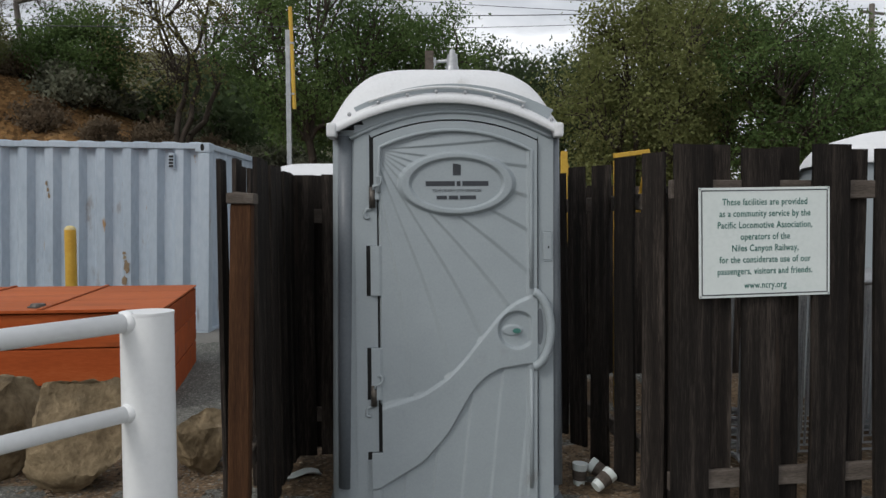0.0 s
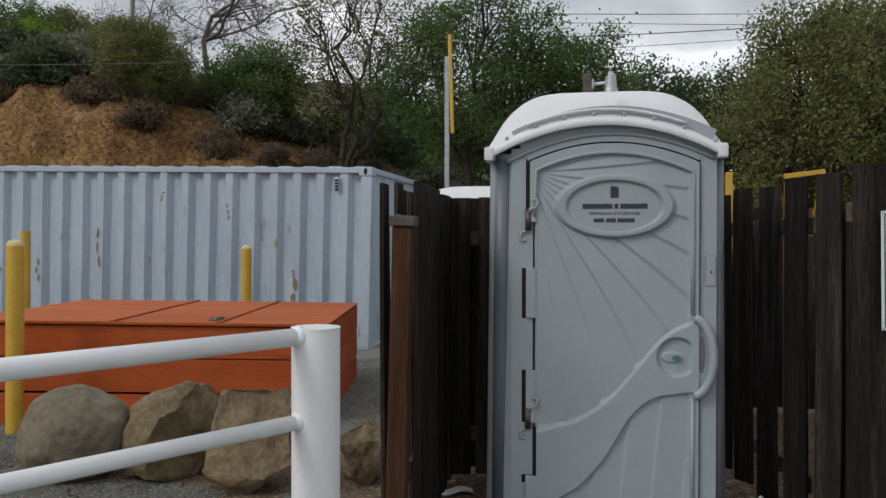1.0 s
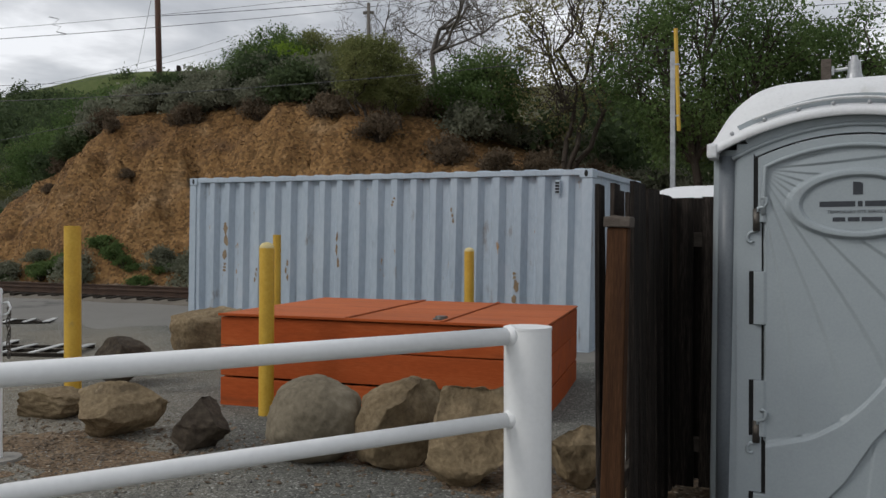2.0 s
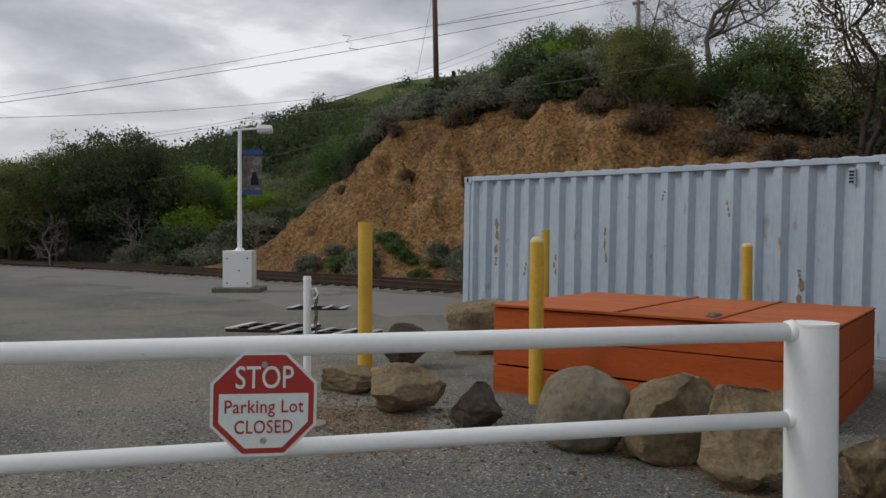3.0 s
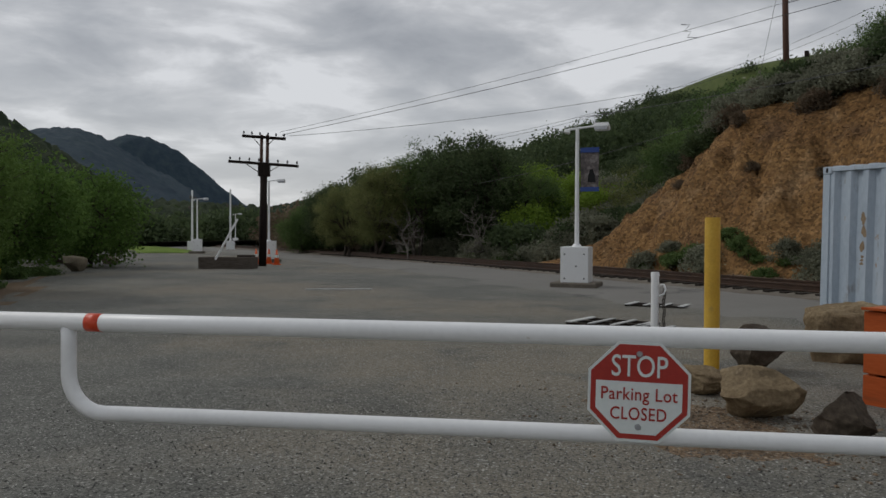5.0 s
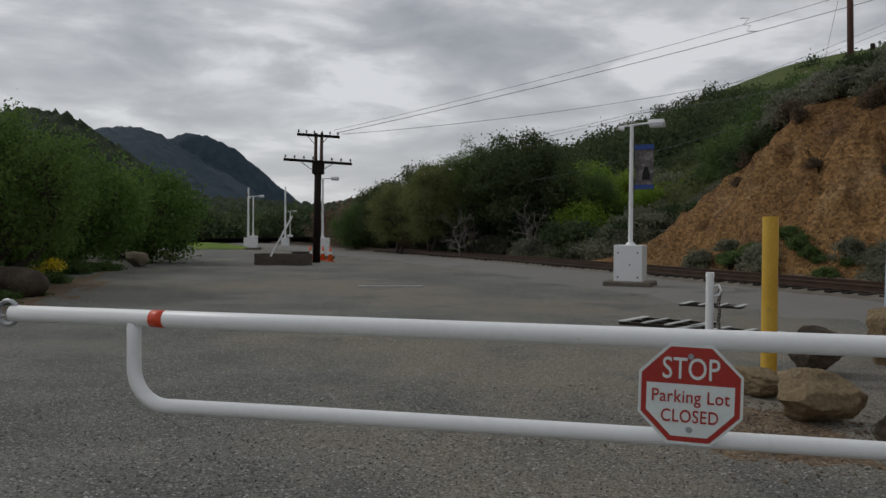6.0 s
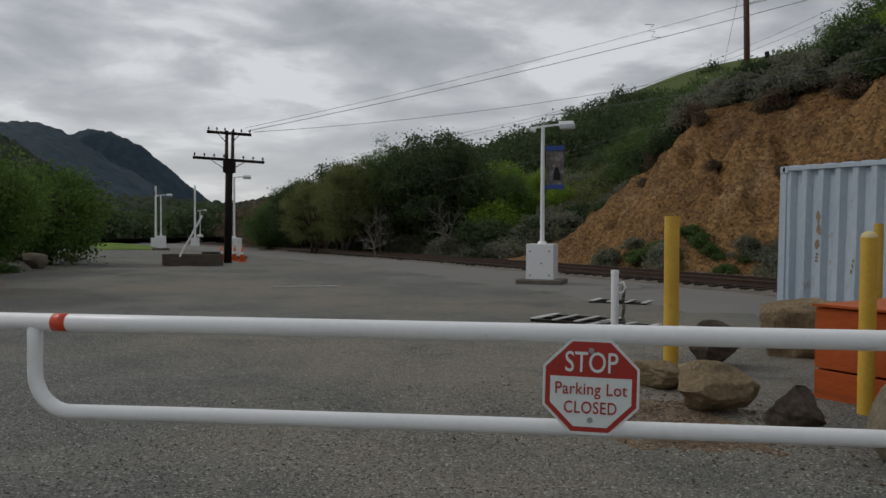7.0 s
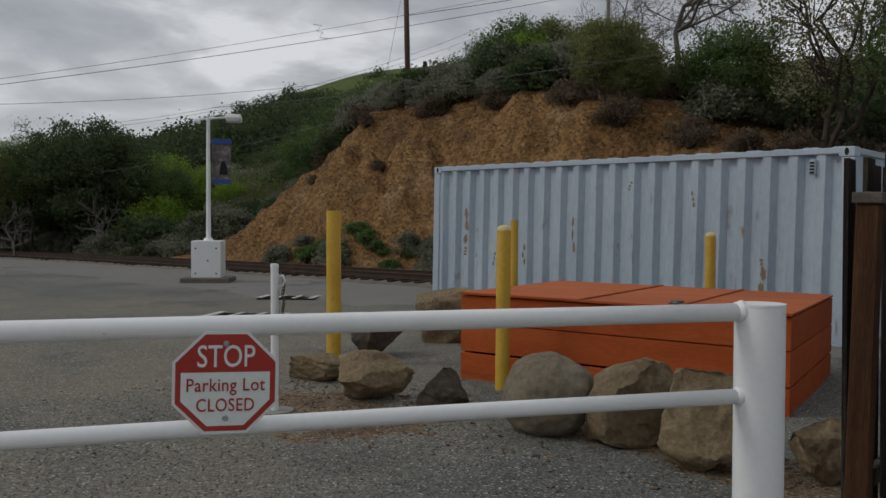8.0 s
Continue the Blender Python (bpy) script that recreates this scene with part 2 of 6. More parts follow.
# slate plastic of the base; its dark tone also paints corner and slot shade
pot_dark = shade("slate_plastic_and_shade", [(0.095, 0.108, 0.122), (0.12, 0.136, 0.152), (0.145, 0.163, 0.178)], 2.5, 90, 0.42, 0.06, 0.0015)
pot_white = shade("white_moulded_plastic", [(0.60, 0.61, 0.62), (0.68, 0.69, 0.70), (0.72, 0.73, 0.74)], 3, 70, 0.42, 0.06, 0.0015, second=[((0.5, 0.5, 0.48), 4, 0.60, 0.76)])
galv = shade("galvanised_steel", [(0.25, 0.26, 0.27), (0.36, 0.37, 0.38), (0.46, 0.47, 0.48)], 8, 60, 0.42, 0.1, metal=0.6)
dark_steel = shade("dark_hinge_steel", [(0.05, 0.048, 0.045), (0.10, 0.09, 0.08), (0.18, 0.15, 0.12)], 14, 80, 0.5, 0.1, metal=0.7)
sign_white = shade("sign_white", [(0.60, 0.655, 0.635), (0.66, 0.71, 0.69), (0.70, 0.745, 0.725)], 3, 50, 0.45, 0.03)
sign_red = shade("sign_red", [(0.30, 0.018, 0.012), (0.36, 0.024, 0.015), (0.40, 0.034, 0.02)], 4, 50, 0.4, 0.03)
sign_green = shade("sign_green_ink", [(0.035, 0.14, 0.115), (0.05, 0.18, 0.15)], 8, 50, 0.6, 0)
sign_black = shade("sign_black_ink", [(0.02, 0.024, 0.03), (0.04, 0.045, 0.055)], 8, 50, 0.6, 0)
rock_tan = shade("tan_sandstone", [(0.095, 0.068, 0.040), (0.20, 0.150, 0.090), (0.32, 0.25, 0.155)], 3.4, 30, 0.92, 1.0, 0.03, per_object=0.14,
                 second=[((0.07, 0.052, 0.033), 1.7, 0.54, 0.68), ((0.33, 0.26, 0.17), 3.4, 0.60, 0.72)])
rock_grey = shade("grey_boulder", [(0.105, 0.088, 0.062), (0.185, 0.157, 0.113), (0.255, 0.222, 0.165)], 2.4, 26, 0.92, 0.7, 0.014, per_object=0.1, second=[((0.13, 0.105, 0.07), 1.8, 0.54, 0.72)])
rock_dark = shade("dark_rock", [(0.03, 0.024, 0.019), (0.07, 0.056, 0.042), (0.12, 0.098, 0.075)], 3, 26, 0.9, 0.9, 0.02)
concrete = shade("concrete", [(0.16, 0.15, 0.13), (0.24, 0.225, 0.20), (0.31, 0.295, 0.265)], 3, 40, 0.9, 0.4)
pole_dark = shade("creosote_pole", [(0.008, 0.006, 0.005), (0.018, 0.013, 0.011), (0.032, 0.023, 0.018)], 3, 30, 0.85, 0.5, stretch=(4, 4, 0.5))
pole_red = shade("red_brown_pole", [(0.05, 0.022, 0.014), (0.085, 0.04, 0.026), (0.12, 0.062, 0.04)], 3, 30, 0.85, 0.5, stretch=(4, 4, 0.5))
wire_mat = shade("wire", [(0.05, 0.05, 0.055), (0.08, 0.08, 0.085)], 5, 30, 0.6, 0)
glass_ins = shade("insulator_glass", [(0.03, 0.03, 0.035), (0.06, 0.06, 0.065)], 5, 30, 0.2, 0)
orange_pl = shade("orange_cone_plastic", [(0.62, 0.09, 0.015), (0.72, 0.13, 0.025)], 5, 50, 0.5, 0.05)
banner_blue = shade("banner_blue", [(0.02, 0.05, 0.20), (0.035, 0.08, 0.28)], 5, 50, 0.7, 0)
banner_pic = shade("faded_banner_print", [(0.035, 0.032, 0.035), (0.12, 0.10, 0.095), (0.32, 0.30, 0.29)], 4.0, 9, 0.7, 0, rough_var=0.05)
bark = shade("bark", [(0.03, 0.024, 0.019), (0.062, 0.05, 0.04), (0.105, 0.087, 0.07)], 4, 30, 0.92, 0.7, stretch=(3, 3, 0.6))
pale_bark = shade("pale_bark", [(0.07, 0.06, 0.05), (0.13, 0.115, 0.10), (0.19, 0.17, 0.15)], 4, 30, 0.92, 0.6, stretch=(3, 3, 0.6))


def leafy(name, a, b, c):
    return shade(name, [a, b, c], 0.35, 3.0, 0.75, 0, space="World", per_island=0.14, translucent=0.4)


oak_leaf = leafy("oak_leaf", (0.046, 0.082, 0.027), (0.096, 0.151, 0.049), (0.170, 0.227, 0.082))
olive_leaf = leafy("olive_leaf", (0.096, 0.114, 0.042), (0.170, 0.187, 0.068), (0.261, 0.268, 0.114))
dry_leaf = leafy("sparse_tan_leaf", (0.105, 0.096, 0.038), (0.175, 0.166, 0.070), (0.263, 0.236, 0.114))
dark_leaf = leafy("dark_leaf", (0.037, 0.056, 0.028), (0.072, 0.102, 0.046), (0.124, 0.160, 0.072))
sage_leaf = leafy("sage_leaf", (0.125, 0.132, 0.092), (0.205, 0.213, 0.150), (0.285, 0.292, 0.215))
brown_leaf = leafy("dry_brush", (0.088, 0.065, 0.042), (0.149, 0.112, 0.075), (0.219, 0.172, 0.123))
lime_leaf = leafy("fresh_green_leaf", (0.105, 0.175, 0.021), (0.184, 0.280, 0.038), (0.280, 0.385, 0.070))
mid_leaf = leafy("mid_green_leaf", (0.055, 0.105, 0.022), (0.103, 0.180, 0.041), (0.170, 0.264, 0.069))
flower_yellow = leafy("yellow_flower", (0.55, 0.42, 0.02), (0.65, 0.52, 0.03), (0.7, 0.6, 0.06))
spring_leaf = leafy("spring_leaf", (0.062, 0.108, 0.024), (0.112, 0.182, 0.044), (0.180, 0.265, 0.078))
for dull in (gravel, dirt_ground, asphalt, cut_earth, brush_soil, grass_hill, wood_hill, far_hill_mat, ballast_mat, box_paint, lid_paint, fence_wood, post_wood, rail_wood, rock_tan, rock_grey, rock_dark, old_tie, pole_dark, bark, oak_leaf, olive_leaf, dry_leaf, dark_leaf, sage_leaf, brown_leaf, lime_leaf, mid_leaf, spring_leaf):
    dull.node_tree.nodes["Principled BSDF"].inputs["Specular IOR Level"].default_value = 0.15

# ---- building helpers ----
def link(name, bm, mat, parent=None, label="", smooth=False):
    me = bpy.data.meshes.new(name)
    bm.normal_update()
    bm.to_mesh(me)
    bm.free()
    for mm in (mat if isinstance(mat, (list, tuple)) else [mat]):
        me.materials.append(mm)
    if smooth:
        me.shade_smooth()
    ob = new(name, me)
    if parent is not None:
        ob.parent = parent
    if label:
        ob["label"] = label
    return ob


def part(name, bm, mat, parent, label="", smooth=False):
    return link(name, bm, mat, parent, label, smooth)


def thing(name, m, label, category, group="", kind=""):
    ob = new(name)
    ob.matrix_world = m
    ob.empty_display_size = 0.2
    return tagged(ob, label, category, group, kind)


def box(bm, sx, sy, sz, m=None, bev=0.0, seg=1):
    """A block standing on z = 0 of m, centred in x and y."""
    r = bmesh.ops.create_cube(bm, size=1.0, matrix=(m or Matrix()) @ Matrix.Translation((0, 0, sz / 2)) @ Matrix.Diagonal((sx, sy, sz, 1)))
    if bev:
        es = list({e for v in r["verts"] for e in v.link_edges})
        bmesh.ops.bevel(bm, geom=es, offset=bev, segments=seg, affect="EDGES", profile=0.6)
    return bm


def cyl(bm, r1, r2, h, m=None, n=20, caps=True):
    bmesh.ops.create_cone(bm, cap_ends=caps, segments=n, radius1=r1, radius2=r2, depth=h, matrix=(m or Matrix()) @ Matrix.Translation((0, 0, h / 2)))
    return bm


def along(a, b):
    """A pose at a whose z axis points at b."""
    d = Vector(b) - Vector(a)
    return Matrix.Translation(a) @ d.to_track_quat("Z", "Y").to_matrix().to_4x4()


def rod(bm, a, b, r, n=12, r2=None):
    return cyl(bm, r, r if r2 is None else r2, (Vector(b) - Vector(a)).length, along(a, b), n)


def tube(bm, pts, rad, n=10, closed=False):
    """A round pipe through pts."""
    pts = [Vector(p) for p in pts]
    rads = rad if isinstance(rad, (list, tuple)) else [rad] * len(pts)
    rings, up = [], None
    for i, p in enumerate(pts):
        d = (pts[min(i + 1, len(pts) - 1)] - pts[max(i - 1, 0)]).normalized()
        if up is None:
            up = d.orthogonal().normalized()
        up = (up - d * up.dot(d)).normalized()
        side = d.cross(up)
        rings.append([bm.verts.new(p + (up * math.cos(6.28318 * k / n) + side * math.sin(6.28318 * k / n)) * rads[i]) for k in range(n)])
    for a, b in zip(rings, rings[1:]):
        for k in range(n):
            bm.faces.new((a[k], a[(k + 1) % n], b[(k + 1) % n], b[k]))
    if closed:
        for k in range(n):
            bm.faces.new((rings[-1][k], rings[-1][(k + 1) % n], rings[0][(k + 1) % n], rings[0][k]))
    else:
        bm.faces.new(rings[0][::-1])
        bm.faces.new(rings[-1])
    return bm


def prism(bm, outline, depth, m=None):
    """A closed outline in x, z pushed along y by depth (towards -y is the front)."""
    m = m or Matrix()
    fr = [bm.verts.new(m @ Vector((x, 0, z))) for x, z in outline]
    bk = [bm.verts.new(m @ Vector((x, depth, z))) for x, z in outline]
    bm.faces.new(fr)
    bm.faces.new(bk[::-1])
    for i in range(len(fr)):
        j = (i + 1) % len(fr)
        bm.faces.new((fr[j], fr[i], bk[i], bk[j]))
    bmesh.ops.recalc_face_normals(bm, faces=bm.faces[:])
    return bm


def mesh_from(name, verts, faces, mat, parent=None, smooth=False):
    me = bpy.data.meshes.new(name)
    me.from_pydata(verts, [], faces)
    me.update()
    me.materials.append(mat)
    if smooth:
        me.shade_smooth()
    ob = new(name, me)
    if parent is not None:
        ob.parent = parent
    return ob


def quads(name, corners, mat, parent=None):
    """Loose quads from an array of n x 4 x 3."""
    n = len(corners)
    me = bpy.data.meshes.new(name)
    me.vertices.add(4 * n)
    me.vertices.foreach_set("co", np.ascontiguousarray(corners, dtype=np.float32).ravel())
    me.loops.add(4 * n)
    me.loops.foreach_set("vertex_index", np.arange(4 * n, dtype=np.int32))
    me.polygons.add(n)
    me.polygons.foreach_set("loop_start", np.arange(0, 4 * n, 4, dtype=np.int32))
    me.update(calc_edges=True)
    me.validate()
    me.materials.append(mat)
    ob = new(name, me)
    if parent is not None:
        ob.parent = parent
    return ob


def smooth01(t):
    t = np.clip(t, 0, 1)
    return t * t * (3 - 2 * t)


def rough_field(x, y, size, seed, octaves=4):
    """A smooth random field of about unit size, from crossed waves."""
    rs = np.random.RandomState(seed)
    out, amp = 0 * x, 1.0
    for o in range(octaves):
        for k in range(4):
            a, ph, s = rs.uniform(0, 6.283), rs.uniform(0, 6.283), rs.uniform(0.7, 1.4) * size / 2**o
            out = out + amp * 0.4 * np.sin((x * np.cos(a) + y * np.sin(a)) * 6.283 / s + ph + 1.3 * np.sin((y * np.cos(a) - x * np.sin(a)) * 4.1 / s))
        amp *= 0.55
    return out


def sheet(name, xs, ys, height, mats, pick=None, label="", category=""):
    X, Y = np.meshgrid(xs, ys)
    Z = height(X, Y)
    v = np.stack([X, Y, Z], -1).reshape(-1, 3)
    nx, ny = len(xs), len(ys)
    i = (np.arange(ny - 1)[:, None] * nx + np.arange(nx - 1)[None]).ravel()
    f = np.stack([i, i + 1, i + nx + 1, i + nx], 1)
    me = bpy.data.meshes.new(name)
    me.from_pydata(v.tolist(), [], f.tolist())
    for mm in mats:
        me.materials.append(mm)
    if pick is not None:
        c = v[f].mean(1)
        me.polygons.foreach_set("material_index", pick(c).astype(np.int32))
    me.shade_smooth()
    me.update()
    return tagged(new(name, me), label, category, kind="structure")


# ---- ground, road, railway, hills ----
def base_height(x, y):
    """The lot: nearly level, with a low swell under the far end of the container."""
    z = 0.10 * np.exp(-(((x + 10.4) / 2.2) ** 2 + ((y - 11.0) / 2.2) ** 2))
    far = smooth01((np.hypot(x, y) - 30) / 60)
    return z * (1 - far) + 0.012 * rough_field(x, y, 3.0, 3, 3) * (1 - far) - 0.03 * far


def spread(lo, hi, fine_lo, fine_hi, step, grow=1.25):
    a = list(np.arange(fine_lo, fine_hi + 1e-6, step))
    s = step
    while a[-1] < hi:
        s *= grow
        a.append(a[-1] + s)
    s = step
    while a[0] > lo:
        s *= grow
        a.insert(0, a[0] - s)
    return np.array(a)


def ground_pick(c):
    x, y = c[:, 0], c[:, 1]
    # the sixth-power patch lays dark dirt as the shade inside the fenced yard
    patch = np.exp(-(((x + 4.9) / 1.3) ** 2 + ((y - 3.5) / 0.8) ** 2)) + 0.85 * np.exp(-(((x + 2.3) / 1.5) ** 2 + ((y - 4.55) / 0.55) ** 2)) + 0.9 * np.exp(-(((x + 0.2) / 1.2) ** 2 + ((y - 4.4) / 0.9) ** 2)) \
        + np.exp(-(((x - 3.2) / 2.4) ** 6 + ((y - 5.6) / 1.9) ** 6)) + 0.8 * np.exp(-(((x + 22) / 12) ** 2 + ((y + 4.6) / 1.5) ** 2))
    return (patch + 0.16 * rough_field(x, y, 1.2, 11, 3) > 0.62).astype(int)


sheet("ground", spread(-2600, 2600, -14, 4, 0.12), spread(-2600, 2600, -4, 11, 0.12), base_height, [gravel, dirt_ground], ground_pick,
      "grey crushed-gravel lot with patches of brown dirt, one painting the fenced yard's shade", "ground")


def track_y(x):
    """The railway's centre line: straight past the cut, bending off far down the line."""
    return 15.2 + 0.02 * (x + 20) - 0.0035 * np.maximum(0, -x - 26) ** 2 * np.exp(-np.maximum(0, -x - 26) / 70)


def strip(name, x0, x1, lo, hi, z, mat, label, category, step=1.0, crown=0.0):
    xs = np.arange(x0, x1 + step, step)
    k = 7
    v, f = [], []
    for i, x in enumerate(xs):
        for j in range(k):
            t = j / (k - 1)
            y = track_y(x) + lo + (hi - lo) * t + (0.25 * math.sin(x * 0.9) + 0.2 * math.sin(x * 2.3) if j == 0 else 0)
            v.append((x, y, (z if 0 < j < k - 1 else -0.02) + crown * math.sin(math.pi * t) + float(base_height(np.array(x), np.array(y)))))
    for i in range(len(xs) - 1):
        for j in range(k - 1):
            a = i * k + j
            f.append((a, a + k, a + k + 1, a + 1))
    ob = mesh_from(name, v, f, mat, smooth=True)
    return tagged(ob, label, category, kind="structure")


strip("road", -190, 30, -6.4, -1.4, 0.035, asphalt, "worn pale grey asphalt road beside the railway", "road")
strip("railway_ballast", -190, 30, -1.75, 2.4, 0.03, ballast_mat, "brown-grey stone ballast under the rails", "ballast", crown=0.07)


def rail_track():
    t = thing("railway_track", Matrix(), "rusty single railway track on dark wooden ties", "railway track", kind="structure")
    prof = [(-0.07, 0.0), (0.07, 0.0), (0.07, 0.02), (0.012, 0.035), (0.012, 0.12), (0.035, 0.13), (0.035, 0.165), (-0.035, 0.165), (-0.035, 0.13), (-0.012, 0.12), (-0.012, 0.035), (-0.07, 0.02)]
    for off in (-0.72, 0.72):
        bm = bmesh.new()
        rings = []
        for x in np.arange(-190, 31, 2.0):
            rings.append([bm.verts.new((x, track_y(x) + off + p, 0.10 + q)) for p, q in prof])
        for a, b in zip(rings, rings[1:]):
            for k in range(len(prof)):
                bm.faces.new((a[k], b[k], b[(k + 1) % len(prof)], a[(k + 1) % len(prof)]))
        part("rail", bm, rust_steel, t)
    bm = bmesh.new()
    box(bm, 0.22, 2.5, 0.16, bev=0.012)
    first = part("wooden_tie", bm, old_tie, t)
    for i, x in enumerate(np.arange(-60, 8, 0.55)):
        ob = first if i == 0 else new("wooden_tie", first.data)
        ob.parent = t
        ob.matrix_world = pose(x, track_y(x) + random.uniform(-0.06, 0.06), -0.062, 0, 0, random.uniform(-2, 2) - 1)


rail_track()


def toe_y(x):
    return 18.6 + 0.10 * np.clip(x + 30, -10, 12)


def crest(x):
    """How high the cut stands along the line: a hump that dies out at both ends."""
    l = smooth01((x + 41.0) / 14.5)
    r = smooth01((1.0 - x) / 22.0)
    return 7.45 * l * (0.10 + 0.90 * r)


def hill_height(x, y):
    t = toe_y(x)
    c = crest(x)
    d = y - t
    gul = 0.45 * rough_field(x * 1.0, y * 0.6, 6.0, 21, 4) + 0.20 * rough_field(x, y, 1.1, 29, 4)
    face = c * np.power(smooth01(0.12 + 0.88 * (d + gul * smooth01(d / 1.5) * smooth01((7.5 - d) / 3)) / 6.0) - smooth01(0.12), 0.9)
    face = np.where(d < 0, -0.6, face)
    back = np.maximum(0, d - 5.0)
    nat = 0.20 * np.minimum(back, 30) + 0.10 * np.maximum(0, back - 30)
    nat = nat * smooth01((-x + 4) / 18)
    left = smooth01((-x - 30) / 10)
    slope = left * (0.34 * np.clip(d - 2.0, 0, 45) + 0.10 * np.maximum(0, d - 47))
    z = np.maximum(face + nat * smooth01((x + 44) / 12), slope) + 0.18 * rough_field(x, y, 6, 8, 3) * smooth01(d / 4)
    return np.where(d < 0, -0.6, z) - 0.15 * (d < 0.4)


def hill_pick(c):
    x, y, z = c.T
    d = y - toe_y(x)
    earth = (d < 6.6 + 0.7 * rough_field(x, y, 3, 41, 3)) & (x > -39.5 + 0.55 * d + 0.8 * rough_field(x, y, 4, 43, 3))
    bench = (x > -20) & (d < 9.5 + 0.8 * rough_field(x, y, 3, 47, 3))
    return np.where(earth | bench, 0, np.where(d > 34, 2, 1))


sheet("hillside", spread(-150, 40, -42, 2, 0.22, 1.15), np.concatenate([np.arange(16.5, 30, 0.22), np.arange(30, 130, 2.0)]), hill_height, [cut_earth, brush_soil, grass_hill], hill_pick,
      "orange-brown dirt cut bank below a brushy hill", "hillside")


def far_hill(name, bumps, mat, x0, x1, y0, y1, n, rough_amp, rough_size, label, seed):
    def h(x, y):
        z = 0 * x - 2.0
        for bx, by, bh, sx, sy, rot in bumps:
            c, s = math.cos(radians(rot)), math.sin(radians(rot))
            u, v = (x - bx) * c + (y - by) * s, (y - by) * c - (x - bx) * s
            z = z + bh * np.exp(-((u / sx) ** 2) - (v / sy) ** 2)
        return z + rough_amp * np.abs(rough_field(x, y, rough_size, seed, 4)) * smooth01((z + 1) / 6)
    return sheet(name, np.linspace(x0, x1, n), np.linspace(y0, y1, n), h, [mat], None, label, "hill")


far_hill("grass_hill", [(-149, 134, 42.0, 72, 42, 48), (-90, 215, 32, 70, 45, 30)], grass_hill, -320, 60, 50, 330, 130, 0.5, 30, "green grassy hill behind the cut bank", 61)
far_hill("wooded_ridge", [(-330, -70, 46, 95, 50, 10), (-430, -28, 22, 60, 30, 0)], wood_hill, -640, -180, -260, 60, 200, 2.6, 14, "dark wooded valley slope", 63)
far_hill("far_ridge", [(-1150, -95, 105, 420, 100, 0), (-1250, -270, 125, 420, 150, 0), (-1200, 20, 40, 300, 60, 0), (-1700, -42, 180, 110, 195, 0)], far_hill_mat, -2000, -700, -620, 260, 170, 3.5, 60, "distant ridge with a blue-green tint painted in for haze", 67)
far_hill("valley_woods", [(-260, 8, 12, 60, 30, 0), (-190, 46, 13, 70, 22, 0), (-230, -26, 9, 60, 22, 0)], wood_hill, -400, -120, -80, 110, 260, 1.1, 8, "dark tree belt across the valley floor", 69)

# ---- the pipe gate with its sign ----
GATE_A, GATE_U = Vector((-0.933, 2.45, 0)), Vector((-0.519, -0.855, 0))


def on_gate(s, z, off=0.0):
    p = GATE_A + GATE_U * s
    return Vector((p.x + GATE_U.y * -off, p.y + GATE_U.x * off, z))


